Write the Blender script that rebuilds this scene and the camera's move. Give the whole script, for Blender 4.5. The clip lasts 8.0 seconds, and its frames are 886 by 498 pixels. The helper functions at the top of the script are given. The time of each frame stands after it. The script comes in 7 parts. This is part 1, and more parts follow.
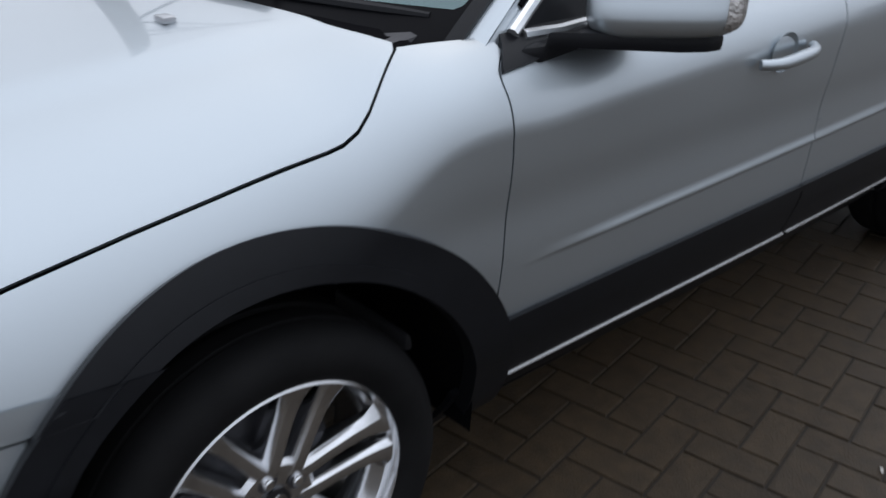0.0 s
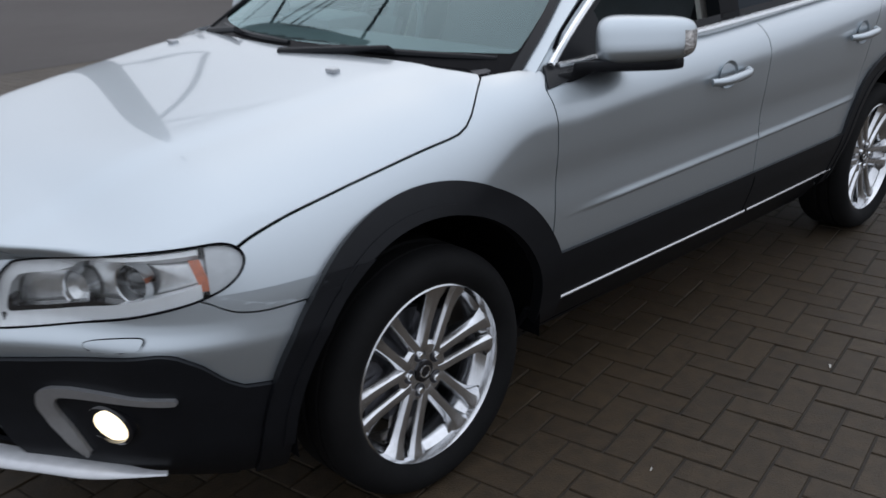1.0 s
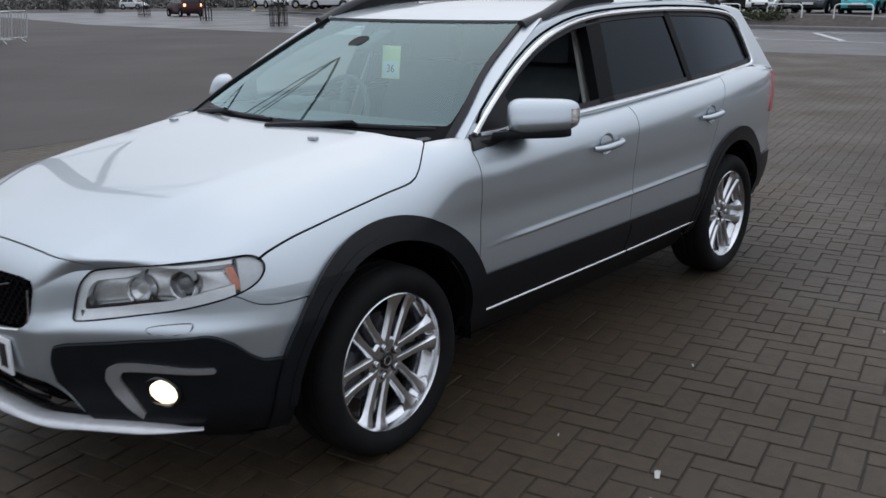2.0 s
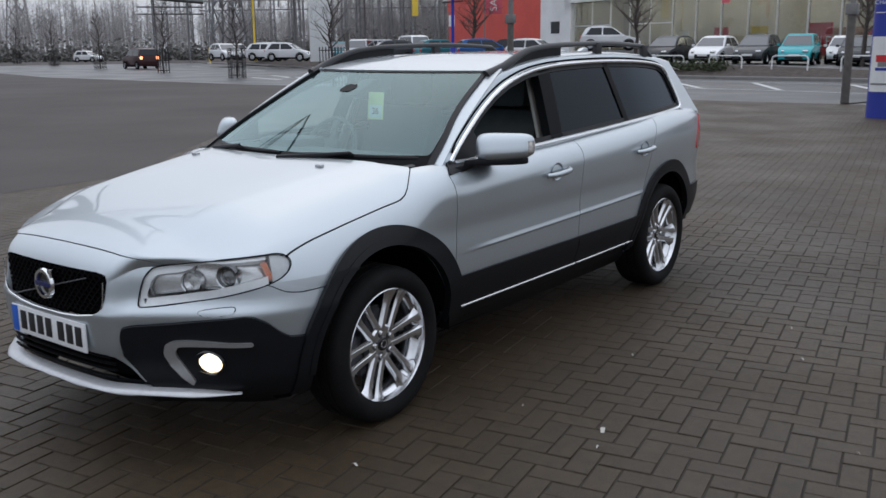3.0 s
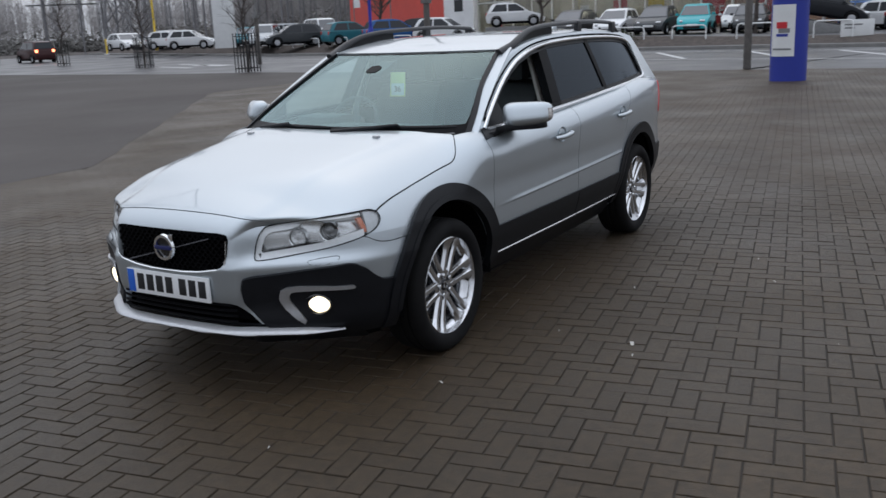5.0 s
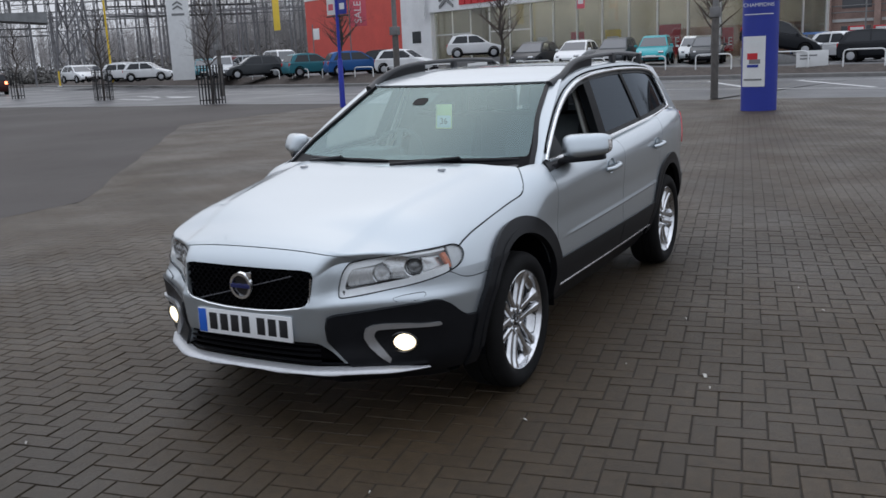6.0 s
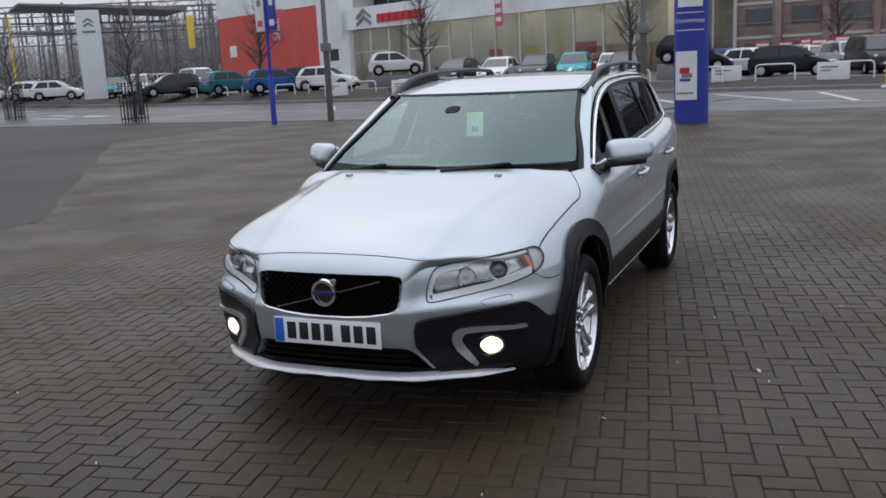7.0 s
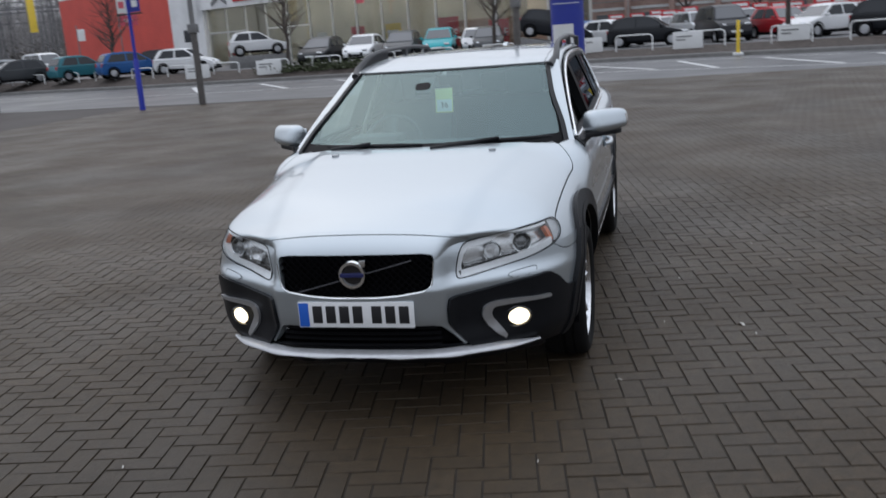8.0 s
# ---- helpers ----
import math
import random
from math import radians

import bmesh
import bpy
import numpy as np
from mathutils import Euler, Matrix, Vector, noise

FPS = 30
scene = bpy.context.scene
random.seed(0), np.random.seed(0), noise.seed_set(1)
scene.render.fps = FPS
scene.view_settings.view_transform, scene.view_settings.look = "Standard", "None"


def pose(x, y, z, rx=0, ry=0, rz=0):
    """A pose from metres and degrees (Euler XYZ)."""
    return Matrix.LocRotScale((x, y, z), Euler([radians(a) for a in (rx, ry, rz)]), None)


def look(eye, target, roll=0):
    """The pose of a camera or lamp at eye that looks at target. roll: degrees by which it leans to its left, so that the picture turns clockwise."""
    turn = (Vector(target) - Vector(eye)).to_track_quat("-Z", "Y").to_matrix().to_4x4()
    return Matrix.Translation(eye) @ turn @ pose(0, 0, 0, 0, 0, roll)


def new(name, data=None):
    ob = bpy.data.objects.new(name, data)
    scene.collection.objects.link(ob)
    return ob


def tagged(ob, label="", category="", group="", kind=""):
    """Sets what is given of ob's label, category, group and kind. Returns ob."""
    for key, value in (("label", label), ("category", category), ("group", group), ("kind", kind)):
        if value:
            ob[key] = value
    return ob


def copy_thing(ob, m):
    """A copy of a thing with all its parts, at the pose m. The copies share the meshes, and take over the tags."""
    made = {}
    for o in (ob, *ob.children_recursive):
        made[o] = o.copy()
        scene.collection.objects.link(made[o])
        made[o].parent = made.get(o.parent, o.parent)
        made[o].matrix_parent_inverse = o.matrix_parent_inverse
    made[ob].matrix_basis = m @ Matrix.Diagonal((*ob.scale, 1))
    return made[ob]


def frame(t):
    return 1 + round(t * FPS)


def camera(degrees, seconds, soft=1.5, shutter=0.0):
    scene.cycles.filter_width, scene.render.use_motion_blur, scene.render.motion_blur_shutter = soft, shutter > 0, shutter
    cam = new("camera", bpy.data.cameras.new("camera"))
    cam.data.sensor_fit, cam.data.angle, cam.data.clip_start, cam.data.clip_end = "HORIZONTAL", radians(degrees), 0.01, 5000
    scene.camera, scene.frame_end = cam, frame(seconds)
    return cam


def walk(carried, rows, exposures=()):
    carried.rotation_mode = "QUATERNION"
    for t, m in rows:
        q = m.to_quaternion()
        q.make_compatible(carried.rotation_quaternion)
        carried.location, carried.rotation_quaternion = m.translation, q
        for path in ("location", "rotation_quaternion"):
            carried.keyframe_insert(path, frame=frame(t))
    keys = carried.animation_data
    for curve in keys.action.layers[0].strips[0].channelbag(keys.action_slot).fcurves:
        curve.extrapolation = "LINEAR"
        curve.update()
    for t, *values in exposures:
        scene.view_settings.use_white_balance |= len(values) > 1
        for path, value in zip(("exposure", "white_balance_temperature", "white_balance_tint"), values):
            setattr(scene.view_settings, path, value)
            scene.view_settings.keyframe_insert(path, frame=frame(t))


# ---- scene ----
cam = camera(51.7, 8.0, soft=1.5, shutter=0.4)
PATH = [
    (0, (2.035, 1.903, 1.422), (0.801, 0.607, 0.53), 2.6),
    (0.5, (2.483, 2.16, 1.433), (1.179, 0.882, 0.617), 0.7),
    (1, (2.84, 2.418, 1.488), (1.539, 1.078, 0.771), -1.2),
    (1.5, (3.183, 2.65, 1.531), (1.749, 1.384, 0.947), -0.7),
    (2.8, (4.089, 3.258, 1.567), (2.567, 2.048, 1.097), -0.4),
    (3, (4.215, 3.309, 1.569), (2.657, 2.131, 1.137), -0.5),
    (3.5, (4.528, 3.395, 1.589), (2.977, 2.22, 1.13), -2.2),
    (4, (4.752, 3.494, 1.592), (3.174, 2.342, 1.164), -1.6),
    (4.5, (4.978, 3.442, 1.607), (3.366, 2.325, 1.215), -1.5),
    (4.7, (5.06, 3.354, 1.6), (3.434, 2.282, 1.146), -1.9),
    (5.8, (5.386, 2.67, 1.637), (3.655, 1.762, 1.212), -1.9),
    (6, (5.394, 2.618, 1.635), (3.673, 1.69, 1.217), -2.6),
    (6.5, (5.623, 2.278, 1.642), (3.857, 1.452, 1.196), -4.0),
    (7, (5.727, 1.96, 1.612), (3.919, 1.2, 1.222), -2.8),
    (7.5, (5.808, 1.638, 1.642), (3.949, 1.001, 1.266), -2.9),
    (8, (5.961, 1.306, 1.648), (4.073, 0.828, 1.194), -4.2),
]
walk(cam, [(t, look(eye, target, roll)) for t, eye, target, roll in PATH])

# ---- light ----
world = bpy.data.worlds.new("overcast")
scene.world = world
world.use_nodes = True
wn = world.node_tree
sky = wn.nodes.new("ShaderNodeTexSky")
sky.sky_type, sky.sun_disc = "NISHITA", False
sky.sun_elevation, sky.sun_rotation = radians(45), radians(233)
sky.air_density, sky.dust_density, sky.ozone_density = 1.0, 6.0, 1.0
# overcast: about twice as bright overhead as at the horizon
coord, split, lift = (wn.nodes.new("ShaderNode" + k) for k in ("TexCoord", "SeparateXYZ", "MapRange"))
wn.links.new(coord.outputs["Generated"], split.inputs[0])
wn.links.new(split.outputs["Z"], lift.inputs["Value"])
for key, value in zip(("From Min", "From Max", "To Min", "To Max"), (0.0, 1.0, 0.68, 1.46)):
    lift.inputs[key].default_value = value
cloud = wn.nodes.new("ShaderNodeMix")
cloud.data_type, cloud.blend_type = "RGBA", "MULTIPLY"
cloud.inputs[0].default_value = 1.0
cloud.inputs[6].default_value = (8.7, 9.3, 10.5, 1)
wn.links.new(lift.outputs[0], cloud.inputs[7])
mixn = wn.nodes.new("ShaderNodeMix")
mixn.data_type = "RGBA"
mixn.inputs[0].default_value = 0.92
wn.links.new(sky.outputs[0], mixn.inputs[6])
# brighter towards the veiled sun
toward, glow, veil = wn.nodes.new("ShaderNodeVectorMath"), wn.nodes.new("ShaderNodeMapRange"), wn.nodes.new("ShaderNodeMix")
toward.operation = "DOT_PRODUCT"
wn.links.new(coord.outputs["Generated"], toward.inputs[0])
toward.inputs[1].default_value = Vector((-16, -12, 20)).normalized()
wn.links.new(toward.outputs["Value"], glow.inputs["Value"])
for key, value in zip(("From Min", "From Max", "To Min", "To Max"), (-1.0, 1.0, 0.76, 1.05)):
    glow.inputs[key].default_value = value
veil.data_type, veil.blend_type = "RGBA", "MULTIPLY"
veil.inputs[0].default_value = 1.0
wn.links.new(cloud.outputs[2], veil.inputs[6])
wn.links.new(glow.outputs[0], veil.inputs[7])
wn.links.new(veil.outputs[2], mixn.inputs[7])
wn.links.new(mixn.outputs[2], wn.nodes["Background"].inputs[0])
wn.nodes["Background"].inputs[1].default_value = 0.1

sun_data = bpy.data.lights.new("sun", "SUN")
sun_data.energy, sun_data.angle, sun_data.color = 0.06, radians(90), (1.0, 0.99, 0.97)
sun = new("sun", sun_data)
sun.matrix_world = look((-16, -12, 20), (0, 0, 0))
scene.view_settings.exposure = 0.0

# ---- materials ----
def mat(name, color, rough=0.5, metal=0.0, var=0.0, scale=8.0, bump=0.0, bscale=200.0, coat=0.0, random=0.0, emit=0.0,
        detail=6.0, dirt=None, dscale=1.5, damount=0.0, spec=0.5, rvar=0.0):
    """A Principled material: noise at two scales in the colour, fine relief, and patches of dirt or wear."""
    m = bpy.data.materials.new(name)
    m.use_nodes = True
    t = m.node_tree
    n, l, b = t.nodes, t.links, t.nodes["Principled BSDF"]
    b.inputs["Base Color"].default_value = (*color, 1)
    b.inputs["Roughness"].default_value, b.inputs["Metallic"].default_value = rough, metal
    b.inputs["Coat Weight"].default_value, b.inputs["Coat Roughness"].default_value = coat, 0.04
    b.inputs["Specular IOR Level"].default_value = spec
    geo = n.new("ShaderNodeNewGeometry")
    source = geo.outputs["Position"]
    out = None

    def noise_at(s, d=detail):
        z = n.new("ShaderNodeTexNoise")
        z.inputs["Scale"].default_value, z.inputs["Detail"].default_value = s, d
        l.new(source, z.inputs["Vector"])
        return z.outputs["Fac"]

    def ramp(value, lo, hi, a, c):
        r = n.new("ShaderNodeMapRange")
        l.new(value, r.inputs["Value"])
        for k, v in zip(("From Min", "From Max", "To Min", "To Max"), (lo, hi, a, c)):
            r.inputs[k].default_value = v
        return r.outputs["Result"]

    def times(col, factor):
        x = n.new("ShaderNodeMix")
        x.data_type, x.blend_type = "RGBA", "MULTIPLY"
        x.inputs[0].default_value = 1
        if col is None:
            x.inputs[6].default_value = (*color, 1)
        else:
            l.new(col, x.inputs[6])
        l.new(factor, x.inputs[7])
        return x.outputs[2]

    if var:
        out = times(out, ramp(noise_at(scale), 0.3, 0.7, 1 - var, 1 + var))
        out = times(out, ramp(noise_at(scale * 9), 0.3, 0.7, 1 - var / 2, 1 + var / 2))
    if random:
        info = n.new("ShaderNodeObjectInfo")
        add = n.new("ShaderNodeMath")
        l.new(info.outputs["Random"], add.inputs[0])
        l.new(geo.outputs["Random Per Island"], add.inputs[1])
        fr = n.new("ShaderNodeMath")
        fr.operation = "FRACT"
        l.new(add.outputs[0], fr.inputs[0])
        out = times(out, ramp(fr.outputs[0], 0, 1, 1 - random, 1 + random))
    if dirt:
        x = n.new("ShaderNodeMix")
        x.data_type = "RGBA"
        l.new(ramp(noise_at(dscale, 8), 0.45, 0.7, 0, damount), x.inputs[0])
        if out is None:
            x.inputs[6].default_value = (*color, 1)
        else:
            l.new(out, x.inputs[6])
        x.inputs[7].default_value = (*dirt, 1)
        out = x.outputs[2]
    if out is not None:
        l.new(out, b.inputs["Base Color"])
    if rvar:
        l.new(ramp(noise_at(dscale * 1.7, 6), 0.35, 0.65, max(rough - rvar, 0.02), min(rough + rvar, 1)), b.inputs["Roughness"])
    if bump:
        k = n.new("ShaderNodeBump")
        k.inputs["Strength"].default_value, k.inputs["Distance"].default_value = bump, 0.01
        l.new(noise_at(bscale), k.inputs["Height"])
        l.new(k.outputs[0], b.inputs["Normal"])
    if emit:
        b.inputs["Emission Color"].default_value, b.inputs["Emission Strength"].default_value = (*color, 1), emit
    return m


def glass_mat(name, tint, trans=0.75, rough=0.0, ior=1.6, sheen=(1, 1, 1)):
    """A pane: clear or tinted see-through with a real mirror sheen by Fresnel."""
    m = bpy.data.materials.new(name)
    m.use_nodes = True
    t = m.node_tree
    n, l = t.nodes, t.links
    n.remove(n["Principled BSDF"])
    tr, gl, mx, fr, pw, ma = (n.new("ShaderNode" + k) for k in ("BsdfTransparent", "BsdfGlossy", "MixShader", "LayerWeight", "Math", "Math"))
    tr.inputs[0].default_value = (*[c * trans for c in tint], 1)
    gl.inputs["Roughness"].default_value, fr.inputs[0].default_value = rough, 0.5
    f0 = ((ior - 1) / (ior + 1)) ** 2
    pw.operation, ma.operation = "POWER", "MULTIPLY_ADD"
    pw.inputs[1].default_value, ma.inputs[1].default_value, ma.inputs[2].default_value = 5.0, 1 - f0, f0
    l.new(fr.outputs["Facing"], pw.inputs[0])
    l.new(pw.outputs[0], ma.inputs[0])
    gl.inputs["Color"].default_value = (*sheen, 1)
    l.new(ma.outputs[0], mx.inputs[0])
    l.new(tr.outputs[0], mx.inputs[1])
    l.new(gl.outputs[0], mx.inputs[2])
    l.new(mx.outputs[0], n["Material Output"].inputs[0])
    return m


SILVER = mat("silver_paint", (0.505, 0.555, 0.590), 0.40, 0.84, 0.02, 900, coat=1.0)
CLADDING = mat("black_plastic", (0.0070, 0.0077, 0.0098), 0.45, spec=0.235, var=0.12, scale=30, bump=0.05, bscale=900)
GAP = mat("dark_gap", (0.004, 0.004, 0.005), 0.9, spec=0.05)
LATTICE = mat("black_lattice", (0.004, 0.004, 0.005), 0.5, spec=0.06)
RUBBER = mat("tyre_rubber", (0.007, 0.007, 0.0075), 0.8, spec=0.18, var=0.2, scale=14, bump=0.05, bscale=300, dirt=(0.02, 0.019, 0.018), dscale=4, damount=0.2)
ALLOY = mat("polished_alloy", (0.74, 0.75, 0.77), 0.17, 0.98, 0.04, 60, dirt=(0.30, 0.29, 0.28), dscale=9, damount=0.2)
CHROME = mat("chrome", (0.86, 0.87, 0.88), 0.12, 1.0)
BRIGHTTRIM = mat("bright_trim", (0.90, 0.91, 0.92), 0.18, 0.85, 0.04, 40, coat=0.5)
RAILGREY = mat("dark_grey_rail", (0.03, 0.031, 0.034), 0.4, 0.3, 0.08, 40)
SATIN = mat("satin_silver_plastic", (0.52, 0.53, 0.55), 0.35, 0.8, 0.05, 60)
DARKMETAL = mat("grey_iron", (0.10, 0.10, 0.11), 0.5, 0.8, 0.2, 40)
GLOSSBLACK = mat("gloss_black", (0.01, 0.01, 0.012), 0.12, coat=0.5)
SCREEN = glass_mat("windscreen_glass", (0.70, 0.93, 0.92), 0.9, 0.0, 2.15, (0.78, 1.0, 1.02))
CLEAR = glass_mat("clear_glass", (0.97, 0.98, 0.98), 0.95)
PRIVACY = glass_mat("privacy_glass", (0.5, 0.55, 0.6), 0.07, ior=1.45, sheen=(0.50, 0.56, 0.63))
BELTGREY = mat("grey_trim", (0.34, 0.325, 0.30), 0.7, var=0.1, scale=10)
PILLARBLACK = mat("pillar_black", (0.006, 0.006, 0.007), 0.4, spec=0.05)
ORANGE = mat("orange_lens", (0.52, 0.13, 0.045), 0.3, var=0.2, scale=90, coat=0.5)
REDLENS = mat("red_lens", (0.45, 0.012, 0.015), 0.15, coat=1.0)
FOGLIGHT = mat("lit_fog_lamp", (1.0, 0.86, 0.60), 0.3, emit=2.2)
LAMPLIT = mat("lit_tail_lamp", (1.0, 0.25, 0.12), 0.3, emit=5.0)
PLATEWHITE = mat("plate_white", (0.78, 0.79, 0.80), 0.35, var=0.03, scale=40)
PLATEBLUE = mat("plate_blue", (0.02, 0.12, 0.55), 0.35)
BLACKPRINT = mat("black_print", (0.012, 0.012, 0.014), 0.5)
LEATHER = mat("dark_upholstery", (0.06, 0.06, 0.065), 0.6, var=0.15, scale=12, bump=0.1, bscale=400)
TRIM = mat("beige_trim", (0.42, 0.39, 0.35), 0.7, var=0.05, scale=10)
CARD = mat("yellow_card", (0.82, 0.84, 0.36), 0.6, var=0.03, scale=60)
WHITECARD = mat("white_card", (0.80, 0.80, 0.76), 0.6, var=0.03, scale=60)

# ---- mesh tools ----
def mesh_object(name, verts, faces, material, parent=None, label="", smooth=True, sharp=40):
    me = bpy.data.meshes.new(name)
    me.from_pydata([tuple(map(float, v)) for v in verts], [], [tuple(map(int, f)) for f in faces])
    me.materials.append(material)
    if smooth:
        me.polygons.foreach_set("use_smooth", [True] * len(me.polygons))
        me.set_sharp_from_angle(angle=radians(sharp))
    me.update()
    ob = new(name, me)
    ob.parent = parent
    if label:
        ob["label"] = label
    return ob


def part(name, bm, material, parent=None, label="", smooth=True, sharp=40):
    """Links a bmesh as one mesh object under a thing or a part."""
    me = bpy.data.meshes.new(name)
    bm.to_mesh(me)
    bm.free()
    me.materials.append(material)
    if smooth:
        me.polygons.foreach_set("use_smooth", [True] * len(me.polygons))
        me.set_sharp_from_angle(angle=radians(sharp))
    ob = new(name, me)
    ob.parent = parent
    if label:
        ob["label"] = label
    return ob


def empty(name, m=None, label="", category="", group="", kind=""):
    ob = new(name)
    ob.empty_display_size = 0.2
    if m is not None:
        ob.matrix_world = m
    return tagged(ob, label, category, group, kind)


def box(bm, lo, hi, bevel=0.0, m=None, segments=2):
    """A bevelled box between two corners."""
    lo, hi = Vector(lo), Vector(hi)
    made = bmesh.ops.create_cube(bm, size=1, matrix=Matrix.Translation((lo + hi) / 2) @ Matrix.Diagonal((*(hi - lo), 1)))["verts"]
    if bevel:
        edges = list({e for v in made for e in v.link_edges})
        made = bmesh.ops.bevel(bm, geom=edges, offset=bevel, segments=segments, profile=0.6, affect="EDGES")["verts"]
        made = list({v for v in made})
    if m is not None:
        bmesh.ops.transform(bm, matrix=m, verts=made)
    return bm


def boxes(*specs, bevel=0.0):
    bm = bmesh.new()
    for lo, hi in specs:
        box(bm, lo, hi, bevel)
    return bm


def tube(points, radius, sides=10, cap=True, flat=1.0):
    """A bmesh tube along points; radius may be a list. flat squeezes it across."""
    bm = bmesh.new()
    pts = [Vector([float(c) for c in p]) for p in points]
    rad = radius if isinstance(radius, (list, tuple)) else [radius] * len(pts)
    rings, up = [], None
    for i, p in enumerate(pts):
        d = (pts[min(i + 1, len(pts) - 1)] - pts[max(i - 1, 0)]).normalized()
        if up is None:
            up = d.orthogonal().normalized()
        up = (up - d * up.dot(d)).normalized()
        side = d.cross(up)
        rings.append([bm.verts.new(p + float(rad[i]) * (math.cos(a) * up + flat * math.sin(a) * side))
                      for a in (2 * math.pi * k / sides for k in range(sides))])
    for a, b in zip(rings, rings[1:]):
        for k in range(sides):
            bm.faces.new((a[k], a[(k + 1) % sides], b[(k + 1) % sides], b[k]))
    if cap:
        bm.faces.new(rings[0][::-1])
        bm.faces.new(rings[-1])
    return bm


def lathe(profile, steps=48, axis="Y", closed=False):
    """A bmesh turned from (radius, along) pairs round an axis."""
    bm = bmesh.new()
    rings = []
    for k in range(steps):
        a = 2 * math.pi * k / steps
        c, s = math.cos(a), math.sin(a)
        rings.append([bm.verts.new((r * c, w, r * s) if axis == "Y" else ((r * c, r * s, w) if axis == "Z" else (w, r * c, r * s)))
                      for r, w in profile])
    n = len(profile)
    for k in range(steps):
        a, b = rings[k], rings[(k + 1) % steps]
        for i in range(n if closed else n - 1):
            j = (i + 1) % n
            f = (a[i], a[j], b[j], b[i]) if axis != "Y" else (a[i], b[i], b[j], a[j])
            if profile[i][0] < 1e-6:
                f = [v for v in f if v is not b[i]]
            if profile[j][0] < 1e-6:
                f = [v for v in f if v is not b[j]]
            bm.faces.new(f)
    bmesh.ops.remove_doubles(bm, verts=bm.verts, dist=1e-6)
    return bm


def prism(outline, lo, hi, axis="Y", bevel=0.0):
    """A bmesh prism of a plane outline, drawn in the two axes other than the given one."""
    bm = bmesh.new()
    put = {"X": lambda a, b, w: (w, a, b), "Y": lambda a, b, w: (a, w, b), "Z": lambda a, b, w: (a, b, w)}[axis]
    low = [bm.verts.new(put(a, b, lo)) for a, b in outline]
    high = [bm.verts.new(put(a, b, hi)) for a, b in outline]
    n = len(outline)
    bm.faces.new(low[::-1])
    bm.faces.new(high)
    for i in range(n):
        bm.faces.new((low[i], low[(i + 1) % n], high[(i + 1) % n], high[i]))
    bmesh.ops.recalc_face_normals(bm, faces=bm.faces)
    if bevel:
        bmesh.ops.bevel(bm, geom=list(bm.edges), offset=bevel, segments=2, profile=0.6, affect="EDGES")
    return bm


def bent(keys, t):
    """Smooth curve through rising (t, value) keys, with flat-free monotone slopes."""
    k, v = np.array([a for a, _ in keys], float), np.array([b for _, b in keys], float)
    d = np.diff(v) / np.diff(k)
    m = np.concatenate([[d[0]], np.where(d[:-1] * d[1:] > 0, 2 * d[:-1] * d[1:] / (d[:-1] + d[1:] + 1e-12), 0), [d[-1]]])
    t = np.clip(np.asarray(t, float), k[0], k[-1])
    i = np.clip(np.searchsorted(k, t, side="right") - 1, 0, len(k) - 2)
    h = k[i + 1] - k[i]
    u = (t - k[i]) / h
    return ((1 + 2 * u) * (1 - u) ** 2 * v[i] + u * (1 - u) ** 2 * h * m[i] + u * u * (3 - 2 * u) * v[i + 1] + u * u * (u - 1) * h * m[i + 1])


def rounded(points, passes=2):
    """A closed outline with its corners cut smooth."""
    p = [Vector(q) for q in points]
    for _ in range(passes):
        p = [q for a, b in zip(p, p[1:] + p[:1]) for q in (a * 0.75 + b * 0.25, a * 0.25 + b * 0.75)]
    return [tuple(q) for q in p]


def shrink(poly, d):
    """A closed outline drawn in by d."""
    P = np.array(poly, float)
    a, b = np.roll(P, 1, 0), np.roll(P, -1, 0)
    t = b - a
    n = np.stack([-t[:, 1], t[:, 0]], -1) / np.linalg.norm(t, axis=1, keepdims=True)
    area = 0.5 * np.sum(P[:, 0] * b[:, 1] - b[:, 0] * P[:, 1])
    return [tuple(p) for p in P + n * d * np.sign(area)]


def sdist(poly, a, b):
    """Signed distance to a closed outline for arrays a, b: negative inside."""
    P = np.array(poly, float)
    Q = np.roll(P, -1, axis=0)
    x = np.stack([a, b], -1)[:, None]
    e = (Q - P)[None]
    w = x - P[None]
    t = np.clip((w * e).sum(-1) / np.maximum((e * e).sum(-1), 1e-12), 0, 1)
    dist = np.linalg.norm(w - t[..., None] * e, axis=-1).min(1)
    up = (P[None, :, 1] <= x[..., 1]) != (Q[None, :, 1] <= x[..., 1])
    cross = P[None, :, 0] + (x[..., 1] - P[None, :, 1]) / np.where(e[..., 1] == 0, 1e-12, e[..., 1]) * e[..., 0]
    inside = ((up & (x[..., 0] < cross)).sum(1) % 2) == 1
    return np.where(inside, -dist, dist)


